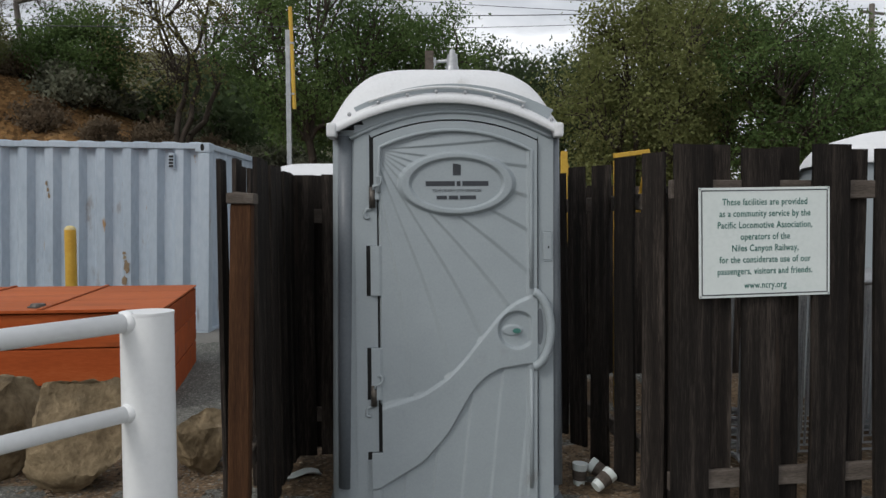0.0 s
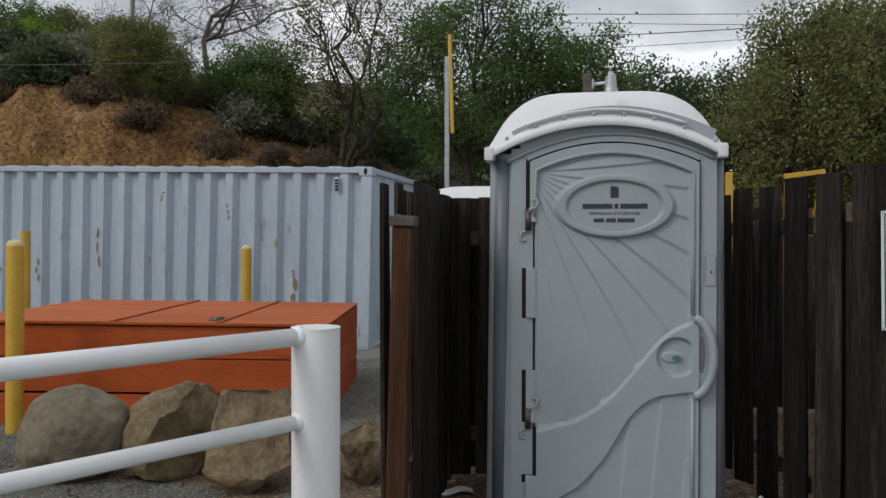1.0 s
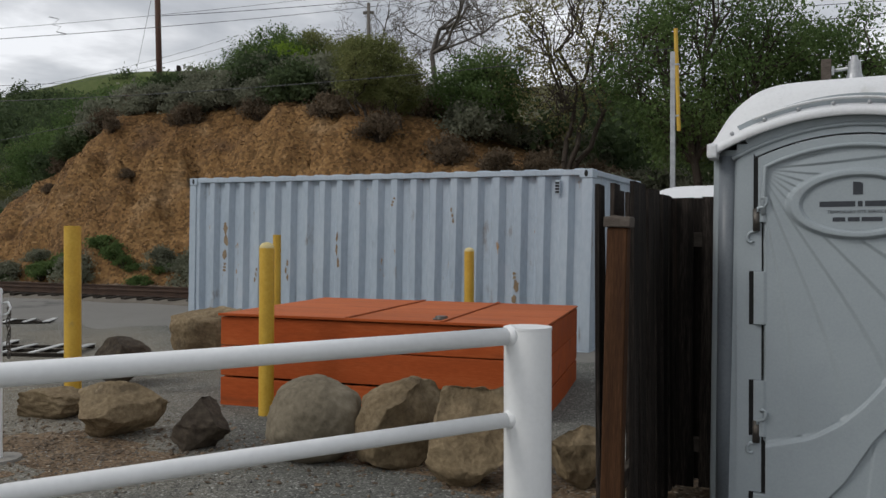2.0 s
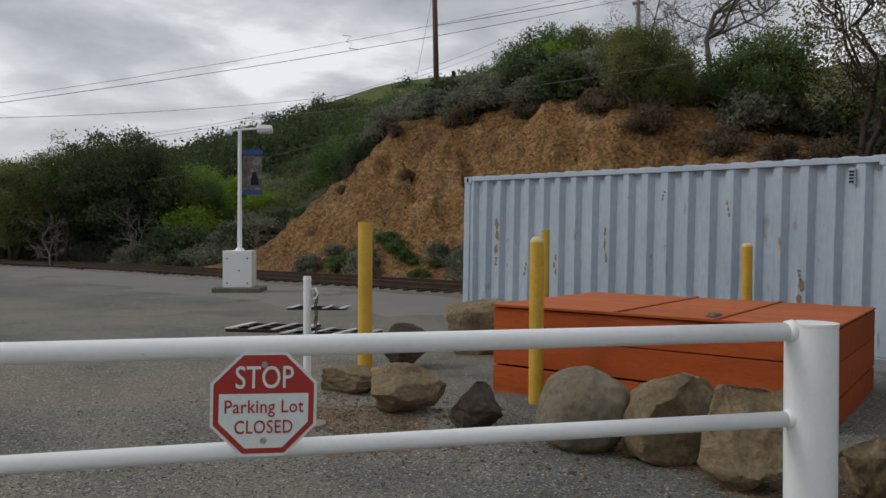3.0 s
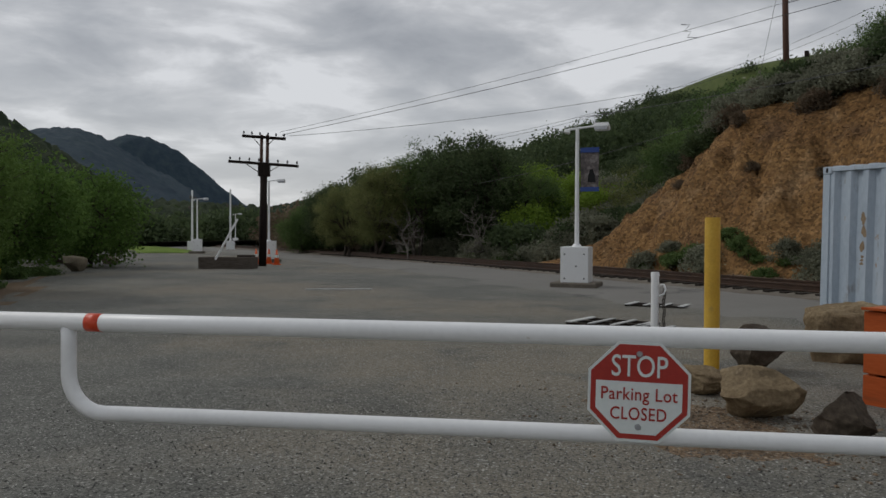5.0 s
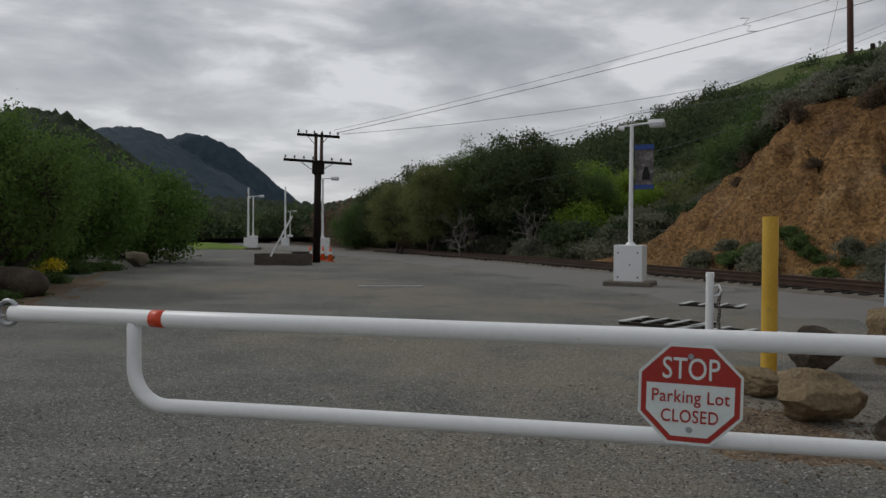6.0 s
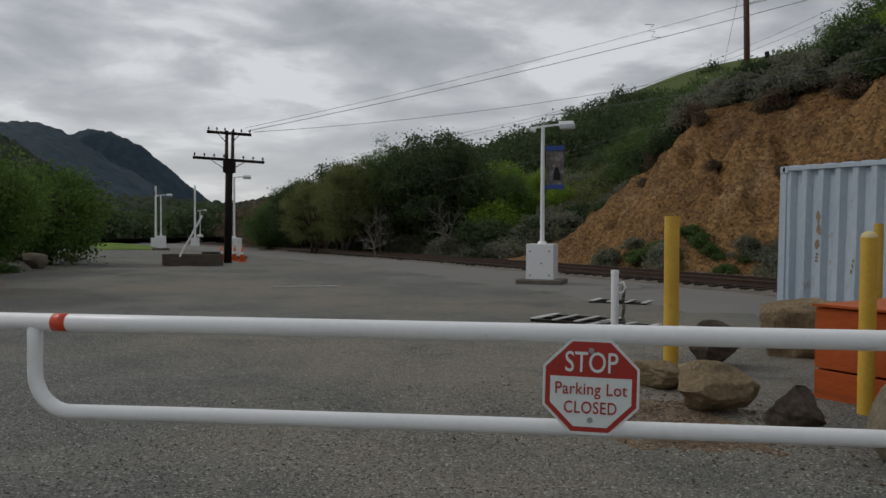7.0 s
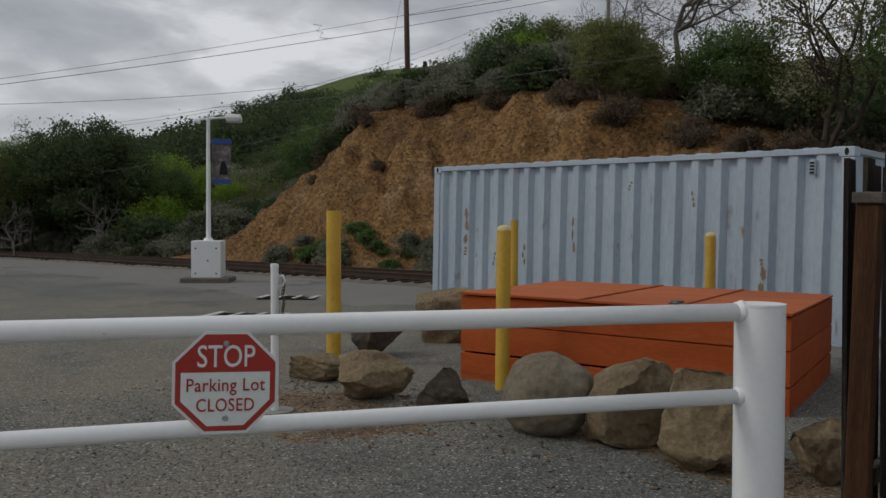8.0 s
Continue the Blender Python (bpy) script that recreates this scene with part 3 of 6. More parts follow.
def pipe_gate():
    g = thing("pipe_gate", Matrix.Translation(GATE_A), "white-painted steel pipe gate closed across the lot entrance", "gate")
    inv = g.matrix_world.inverted()
    bm = bmesh.new()
    cyl(bm, 0.082, 0.082, 1.265, pose(0, 0, -0.1), 40)
    bmesh.ops.bevel(bm, geom=[e for e in bm.edges if e.verts[0].co.z > 1 and e.verts[1].co.z > 1], offset=0.003, segments=1, affect="EDGES")
    cyl(bm, 0.0835, 0.0835, 0.008, pose(0, 0, 1.163), 40)
    post = part("post", bm, white_paint, g, "thick white pipe post with a welded flat cap", True)
    me = post.data
    me.set_sharp_from_angle(angle=radians(40))
    L = 4.15
    bm = bmesh.new()
    tube(bm, [inv @ on_gate(s, 1.143 - 0.010 * s / 4) for s in (0.06, 1, 2, 3, L)], 0.030, 20)
    part("top_rail", bm, white_paint, g, smooth=True)
    bm = bmesh.new()
    pts = [(0.06, 0.86), (1.0, 0.857), (2.0, 0.848), (3.0, 0.836)]
    e = 3.660
    pts += [(e - 0.17, 0.828)] + [(e - 0.17 + 0.13 * math.sin(a), 0.958 - 0.13 * math.cos(a)) for a in np.linspace(0.2, 1.57, 8)] + [(e - 0.04, 1.06), (e - 0.04, 1.125)]
    tube(bm, [inv @ on_gate(s, z) for s, z in pts], 0.0255, 18)
    part("lower_rail", bm, white_paint, g, smooth=True)
    for s, z, r in ((0.082, 1.143, 0.036), (0.082, 0.86, 0.031)):
        bm = bmesh.new()
        tube(bm, [inv @ on_gate(s - 0.012, z), inv @ on_gate(s, z), inv @ on_gate(s + 0.012, z)], [r + 0.004, r, r - 0.005], 18)
        part("weld_bead", bm, white_paint, g, smooth=True)
    bm = bmesh.new()
    tube(bm, [inv @ on_gate(3.490, 1.134), inv @ on_gate(3.544, 1.134)], 0.0308, 20)
    part("reflective_band", bm, red_paint, g, "bright red reflective band", True)
    # the latch ring and chain at the free end
    bm = bmesh.new()
    c = inv @ on_gate(L + 0.02, 1.134)
    tube(bm, [c + Vector((GATE_U.x * 0.045 * math.sin(a), GATE_U.y * 0.045 * math.sin(a), 0.045 * math.cos(a))) for a in np.linspace(0, 6.283, 17)[:-1]], 0.009, 8, True)
    part("latch_ring", bm, galv, g, "grey steel latch ring", True)
    bm = bmesh.new()
    for i in range(14):
        s = L + 0.07 + 0.035 * i
        cc = inv @ on_gate(s, 1.12 - 0.03 * i + 0.0008 * i * i)
        q = Vector((0, 0, 1)) if i % 2 else GATE_U.cross(Vector((0, 0, 1)))
        tube(bm, [cc + GATE_U * 0.026 * math.cos(a) + q * 0.013 * math.sin(a) for a in np.linspace(0, 6.283, 13)[:-1]], 0.0045, 6, True)
    part("chain", bm, galv, g, "galvanised chain", True)
    bm = bmesh.new()
    cyl(bm, 0.05, 0.05, 1.0, Matrix.Translation(inv @ on_gate(L + 0.62, -0.05)), 20)
    part("latch_post", bm, white_paint, g, smooth=False)


pipe_gate()


def text_mesh(name, body, size, mat, parent, m, extrude=0.0012, xscale=1.0, spacing=1.0, bold=0.0, label=""):
    cu = bpy.data.curves.new(name, "FONT")
    cu.body, cu.size, cu.extrude, cu.align_x, cu.align_y = body, size, extrude, "CENTER", "CENTER"
    cu.space_character, cu.offset, cu.resolution_u = spacing, bold, 4
    tmp = bpy.data.objects.new("tmp", cu)
    scene.collection.objects.link(tmp)
    me = bpy.data.meshes.new_from_object(tmp.evaluated_get(bpy.context.evaluated_depsgraph_get()))
    bpy.data.objects.remove(tmp)
    bpy.data.curves.remove(cu)
    me.materials.clear()
    me.materials.append(mat)
    ob = new(name, me)
    ob.parent = parent
    ob.matrix_parent_inverse = Matrix()
    ob.matrix_basis = m @ pose(0, 0, 0, 90, 0, 0) @ Matrix.Diagonal((xscale, 1, 1, 1))
    if label:
        ob["label"] = label
    return ob


def octagon(r):
    return [(r * math.cos(radians(22.5 + 45 * k)), r * math.sin(radians(22.5 + 45 * k))) for k in range(8)]


def stop_sign():
    c = on_gate(1.737, 0.984, 0)
    face = GATE_U.cross(Vector((0, 0, 1)))  # points to the side of the camera
    if face.dot(Vector((0.1, -0.2, 0)) - GATE_A) < 0:
        face = -face
    yaw = math.degrees(math.atan2(face.x, -face.y))
    s = thing("stop_sign", Matrix.Translation(c + face * 0.036) @ pose(0, 0, 0, 0, 0, yaw) @ pose(0, 0, 0, -1.0, 1.2, 0) @ Matrix.Diagonal((0.97, 0.97, 0.97, 1)), "red and white octagonal stop sign bolted to the gate rails", "sign")
    R = 0.1475 / math.cos(radians(22.5))
    bm = bmesh.new()
    prism(bm, octagon(R), 0.003)
    part("plate", bm, sign_white, s)
    bm = bmesh.new()
    prism(bm, octagon(R * 0.945), 0.0012, pose(0, -0.0013, 0))
    part("red_field", bm, sign_red, s, "red painted octagon")
    r = R * 0.945 - 0.0165
    ap = r * math.cos(radians(22.5))
    half = r * math.sin(radians(22.5))
    top = 0.030
    bm = bmesh.new()
    prism(bm, [(-ap, top), (-ap, -half), (-half, -ap), (half, -ap), (ap, -half), (ap, top)], 0.001, pose(0, -0.0026, 0))
    part("white_panel", bm, sign_white, s, "white lower panel")
    text_mesh("lettering", "STOP", 0.090, sign_white, s, pose(0.0, -0.0022, 0.073), xscale=0.76, bold=0.0004, label="white lettering")
    text_mesh("lettering", "Parking Lot", 0.053, sign_red, s, pose(0.0, -0.0034, -0.008), xscale=0.86, spacing=1.05, bold=0.0003, label="red lettering")
    text_mesh("lettering", "CLOSED", 0.053, sign_red, s, pose(0.0, -0.0034, -0.066), xscale=0.80, spacing=1.06, bold=0.0003, label="red lettering")
    for z in (0.112, -0.103):
        bm = bmesh.new()
        cyl(bm, 0.0095, 0.007, 0.006, pose(0, -0.002, z, 90), 14)
        part("bolt", bm, galv, s, smooth=False)


stop_sign()


# ---- shipping container ----
def container():
    L, W, H = 7.27, 2.44, 2.52
    a, b = Vector((-3.02, 9.93, -0.07)), Vector((-10.28, 10.05, 0.09))
    d = (a - b).normalized()
    m = Matrix.Translation(b) @ Matrix((d, Vector((0, 0, 1)).cross(d).normalized(), d.cross(Vector((0, 0, 1)).cross(d).normalized()))).transposed().to_4x4()
    c = thing("shipping_container", m, "pale blue-grey corrugated steel shipping container with rust streaks", "shipping container")

    def corr(n, x0, x1, pitch, depth, z0, z1, along_x=True, at=0.0, sign=1):
        prof, x = [], x0
        flat, ram = pitch * 0.30, pitch * 0.20
        while x < x1 - 1e-4:
            for w, q in ((flat, 0), (ram, 1), (flat, 1), (ram, 0)):
                prof.append((min(x, x1), 0 if (q == 0) == (w == flat) else depth))
                x += w
        prof.append((x1, 0))
        bm = bmesh.new()
        rows = []
        for z in np.linspace(z0, z1, 7):
            row = []
            for p, q in prof:
                o = at + sign * q + 0.004 * math.sin(3.1 * p + 2 * z) + 0.003 * math.sin(9 * p + 5 * z)
                row.append(bm.verts.new((p, o, z) if along_x else (o, p, z)))
            rows.append(row)
        for r0, r1 in zip(rows, rows[1:]):
            for k in range(len(prof) - 1):
                bm.faces.new((r0[k], r0[k + 1], r1[k + 1], r1[k]))
        ob = part(n, bm, cont_paint, c)
        return ob

    corr("side_panel", 0.13, L - 0.13, 0.335, 0.080, 0.12, H - 0.07, True, 0.020, 1)
    corr("side_panel", 0.13, L - 0.13, 0.335, 0.045, 0.12, H - 0.07, True, W - 0.025, -1)
    corr("end_panel", 0.13, W - 0.13, 0.30, 0.045, 0.12, H - 0.07, False, L - 0.03, -1)
    corr("end_panel", 0.13, W - 0.13, 0.30, 0.045, 0.12, H - 0.07, False, 0.03, 1)
    for x in (0.075, L - 0.075):
        for y in (0.075, W - 0.075):
            bm = bmesh.new()
            box(bm, 0.15, 0.15, H - 0.25, pose(x, y, 0.125), 0.006)
            p = part("corner_post", bm, cont_paint, c)
    hole = [(0.03 * math.cos(t) * 0.85, 0.045 * math.sin(t)) for t in np.linspace(0, 6.283, 17)[:-1]]
    for x in (0.09, L - 0.09):
        for y in (0.09, W - 0.09):
            for z in (0.0, H - 0.12):
                bm = bmesh.new()
                box(bm, 0.185, 0.19, 0.122, pose(x, y, z), 0.008)
                cc = part("corner_casting", bm, cont_paint, c)
                bm = bmesh.new()
                prism(bm, hole, 0.004, pose(x, -0.0075 if y < 1 else W + 0.0035, z + 0.062))
                part("casting_hole", bm, shade_print_black, c)
    for y in (0.03, W - 0.03):
        bm = bmesh.new()
        box(bm, L - 0.36, 0.055, 0.075, pose(L / 2, y, H - 0.08), 0.006)
        part("top_rail", bm, cont_paint, c)
        bm = bmesh.new()
        box(bm, L - 0.36, 0.05, 0.14, pose(L / 2, y, 0.0), 0.006)
        part("bottom_rail", bm, cont_paint, c)
    for x in (0.03, L - 0.03):
        bm = bmesh.new()
        box(bm, 0.055, W - 0.36, 0.075, pose(x, W / 2, H - 0.08), 0.006)
        part("top_rail", bm, cont_paint, c)
        bm = bmesh.new()
        box(bm, 0.05, W - 0.36, 0.14, pose(x, W / 2, 0.0), 0.006)
        part("bottom_rail", bm, cont_paint, c)
    # corrugated roof, whose ribs show as bumps along the top edge
    bm = bmesh.new()
    rows = []
    for x in np.arange(0.1, L - 0.09, 0.04):
        z = H - 0.012 + 0.022 * (1 if (x % 0.36) > 0.17 else 0)
        rows.append([bm.verts.new((x, y, z)) for y in (0.03, W - 0.03)] + [bm.verts.new((x, y, H - 0.06)) for y in (W - 0.03, 0.03)])
    for r0, r1 in zip(rows, rows[1:]):
        for k in range(4):
            bm.faces.new((r0[k], r1[k], r1[(k + 1) % 4], r0[(k + 1) % 4]))
    part("roof", bm, cont_paint, c, "corrugated grey roof")
    # vent, latch marks and scrapes
    bm = bmesh.new()
    box(bm, 0.075, 0.05, 0.19, pose(L - 0.48, 0.0, H - 0.33), 0.008)
    part("vent_cover", bm, cont_paint, c, "small grey vent cover")
    bm = bmesh.new()
    for k in range(4):
        box(bm, 0.055, 0.006, 0.026, pose(L - 0.48, -0.028, H - 0.315 + 0.04 * k))
    part("vent_slots", bm, shade_print_black, c)
    rs = random.Random(4)
    for x, z, w, h in ((0.72, 1.45, 0.07, 0.55), (0.70, 1.0, 0.05, 0.14), (3.1, 1.35, 0.03, 0.5), (6.1, 0.75, 0.05, 0.45), (6.14, 1.05, 0.03, 0.14), (5.0, 1.9, 0.02, 0.2), (2.2, 1.0, 0.03, 0.3), (4.2, 2.1, 0.03, 0.12), (6.6, 0.5, 0.06, 0.12), (1.5, 0.9, 0.03, 0.2)):
        x = round((x - 0.13) / 0.335) * 0.335 + 0.13 + 0.04
        for k in range(3):
            bm = bmesh.new()
            n = 11
            ol = []
            for t in np.linspace(0, 6.283, n + 1)[:-1]:
                r = rs.uniform(0.5, 1.0)
                ol.append((w * 0.9 * r * math.cos(t), h * 0.22 * r * math.sin(t)))
            prism(bm, ol, 0.002, pose(x + rs.uniform(-0.025, 0.025), 0.0135, z + (k - 1) * h * 0.4))
            part("rust_patch", bm, cont_rust, c, "flaking rust patch")
    for x, z in ((0.05, 2.1), (0.05, 1.5), (0.05, 0.7)):
        bm = bmesh.new()
        box(bm, 0.03, 0.04, 0.09, pose(-0.012, 0.06, z), 0.004)
        part("door_hinge", bm, dark_steel, c)


container()


# ---- the red-brown timber box ----
def timber_box():
    m = Matrix.Translation((-5.05, 5.32, 0)) @ pose(0, 0, 0, 0, 0, 11.3) @ pose(0, 0, 0, 0, 0.65, 0)
    L, W, H = 2.96, 2.22, 0.808
    b = thing("timber_box", m, "low red-brown stained timber storage box with hatch lids", "storage box")
    hs = [0.0, 0.268, 0.545, H]

    def wall(n, length, place):
        for k in range(3):
            bm = bmesh.new()
            box(bm, length, 0.038, hs[k + 1] - hs[k] - 0.010, place @ pose(0, 0.019, hs[k] - (0.01 if k == 0 else 0)), 0.004, 2)
            part("board", bm, box_paint, b)
    wall("front", L, pose(L / 2, 0, 0))
    wall("right", W - 0.08, pose(L, W / 2, 0, 0, 0, 90))
    wall("back", L, pose(L / 2, W, 0, 0, 0, 180))
    wall("left", W - 0.08, pose(0, W / 2, 0, 0, 0, -90))
    for x in (0.06, L - 0.06):
        for y in (0.08, W - 0.08):
            bm = bmesh.new()
            box(bm, 0.08, 0.08, H - 0.02, pose(x, y, 0), 0.005)
            part("corner_post", bm, box_paint, b)
    # sloping lids: one broad plain one and two panelled hatches
    tilt = pose(0, 0, H + 0.003)
    xs = [-0.012, 1.24, 2.10, L + 0.012]
    for k in range(3):
        w = xs[k + 1] - xs[k] - 0.014
        rows = [(-0.015, W + 0.015)] if k == 0 else [(-0.015, 0.74), (0.752, 1.50), (1.512, W + 0.015)]
        for y0, y1 in rows:
            bm = bmesh.new()
            box(bm, w, y1 - y0, 0.020, tilt @ pose((xs[k] + xs[k + 1]) / 2, (y0 + y1) / 2, 0.0), 0.007, 2)
            part("lid_panel", bm, lid_paint, b, "faded orange-brown lid panel")
        if k:
            bm = bmesh.new()
            box(bm, 0.035, W + 0.03, 0.012, tilt @ pose(xs[k], W / 2, 0.021), 0.003)
            part("lid_batten", bm, lid_paint, b)
    bm = bmesh.new()
    box(bm, L + 0.024, 0.014, 0.024, pose(L / 2, -0.023, H + 0.002), 0.003)
    part("fascia", bm, box_paint, b)
    bm = bmesh.new()
    box(bm, 0.02, 0.012, 0.06, pose(0.42, -0.010, H - 0.085), 0.003)
    part("hasp", bm, dark_steel, b)
    bm = bmesh.new()
    knob = m.inverted() @ Vector((-3.10, 5.92, 0))
    cyl(bm, 0.062, 0.050, 0.030, tilt @ pose(knob.x, knob.y, 0.020), 20)
    cyl(bm, 0.075, 0.075, 0.010, tilt @ pose(knob.x, knob.y, 0.019), 20)
    part("lid_knob", bm, dark_steel, b, "dark round lid knob")


timber_box()


# ---- rocks ----
def boulder(name, place, size, mat, seed, facets=5, lumps=0.10, label="", group="rocks by the gate", detail=5, sink=0.12, category="rock"):
    rs = np.random.RandomState(seed)
    bm = bmesh.new()
    bmesh.ops.create_icosphere(bm, subdivisions=detail, radius=1.0)
    planes = []
    for _ in range(facets):
        n = Vector(rs.normal(size=3))
        n.normalize()
        planes.append((n, rs.uniform(0.42, 0.72)))
    off = Vector(rs.uniform(-50, 50, 3))
    for v in bm.verts:
        p = v.co.copy()
        p *= 1 + lumps * 1.6 * noise.fractal(p * 1.1 + off, 0.9, 2.0, 3) + lumps * 0.25 * noise.noise(p * 6 + off)
        for n, d in planes:
            e = p.dot(n) - d - 0.05 * noise.noise(p * 3.5 + off)
            if e > 0:
                p -= n * e * 0.97
        if facets:
            p *= 1 + 0.075 * (0.5 - abs(noise.noise(p * 2.3 + off))) + 0.045 * (0.5 - abs(noise.noise(p * 5.1 + off * 2)))
        p *= 1 + 0.028 * noise.noise(p * 7 + off) + 0.016 * noise.noise(p * 17 + off)
        v.co = p
    lo = [min(v.co[k] for v in bm.verts) for k in range(3)]
    hi = [max(v.co[k] for v in bm.verts) for k in range(3)]
    for v in bm.verts:
        v.co = Vector(((v.co[k] - (lo[k] + hi[k]) / 2) / (hi[k] - lo[k]) * size[k] for k in range(3))) + Vector((0, 0, size[2] * (0.5 - sink)))
    ob = link(name, bm, mat, None, "", True)
    ob.matrix_world = place
    ob.data.set_sharp_from_angle(angle=radians(38))
    return tagged(ob, label, category, group)


ROCKS = [
    (-3.22, 4.30, 20, (0.68, 0.62, 0.64), rock_grey, 12, 0, 0.07, "large smooth grey-tan boulder on the gravel"),
    (-2.62, 4.50, 40, (0.70, 0.56, 0.64), rock_tan, 23, 11, 0.07, "angular tan sandstone boulder beside the box"),
    (-2.03, 4.28, -10, (0.58, 0.52, 0.68), rock_tan, 37, 12, 0.08, "blocky brown sandstone boulder behind the gate post"),
    (-1.39, 4.50, 10, (0.40, 0.40, 0.42), rock_tan, 41, 10, 0.08, "small blocky sandstone boulder beside the fence post"),
    (-4.92, 4.08, 25, (0.66, 0.46, 0.46), rock_tan, 53, 11, 0.08, "angular yellow-tan sandstone rock on the dirt"),
    (-5.95, 4.30, 30, (0.60, 0.46, 0.29), rock_tan, 59, 4, 0.10, "flat-topped tan rock at the foot of the yellow post"),
    (-4.10, 4.12, 5, (0.43, 0.34, 0.42), rock_dark, 61, 9, 0.09, "small dark pointed rock on the gravel"),
    (-6.68, 5.62, 30, (0.66, 0.52, 0.58), rock_dark, 67, 11, 0.06, "dark blocky rock behind the yellow post"),
    (-6.80, 7.02, 40, (0.95, 0.80, 0.80), rock_tan, 71, 12, 0.07, "tall tan rock at the corner of the box"),
]
for rx_, ry_, rz_, size_, mat_, seed_, fac_, lump_, label_ in ROCKS:
    boulder("boulder", pose(rx_, ry_, 0, 0, 0, rz_), size_, mat_, seed_, fac_, lump_, label_)


# ---- yellow bollards ----
def bollard(x, y, h, r, dome, lean, label):
    b = thing("bollard", pose(x, y, 0, lean[0], lean[1], 0), label, "bollard", "yellow bollards")
    bm = bmesh.new()
    cyl(bm, r, r, h - (r * 0.8 if dome else 0) + 0.1, pose(0, 0, -0.1), 28, not dome)
    part("pipe", bm, yellow_paint, b, smooth=True).data.set_sharp_from_angle(angle=radians(50))
    bm = bmesh.new()
    if dome:
        rings = []
        for a in np.linspace(0, 1.5, 7):
            rings.append([bm.verts.new((r * math.cos(a) * math.cos(t), r * math.cos(a) * math.sin(t), h - r * 0.8 + r * 0.8 * math.sin(a))) for t in np.linspace(0, 6.283185, 29)[:-1]])
        for q, s in zip(rings, rings[1:]):
            for k in range(28):
                bm.faces.new((q[k], q[(k + 1) % 28], s[(k + 1) % 28], s[k]))
        bm.faces.new(rings[-1])
        part("domed_cap", bm, pale_cap, b, "paler rounded concrete cap", True)
    else:
        cyl(bm, r * 0.93, r * 0.93, 0.004, pose(0, 0, h - 0.002), 24)
        part("flat_cap", bm, yellow_paint, b)


bollard(-4.375, 5.153, 1.475, 0.064, True, (0, 0.4), "yellow pipe bollard with a rounded cap beside the timber box")
bollard(-6.56, 4.94, 1.63, 0.077, False, (0, 0), "tall yellow pipe post standing among the rocks")
bollard(-4.17, 8.72, 1.42, 0.062, True, (0, 0), "yellow domed bollard behind the timber box")
bollard(-7.62, 9.22, 1.60, 0.06, False, (0, 0.3), "yellow flat-topped bollard in front of the container")


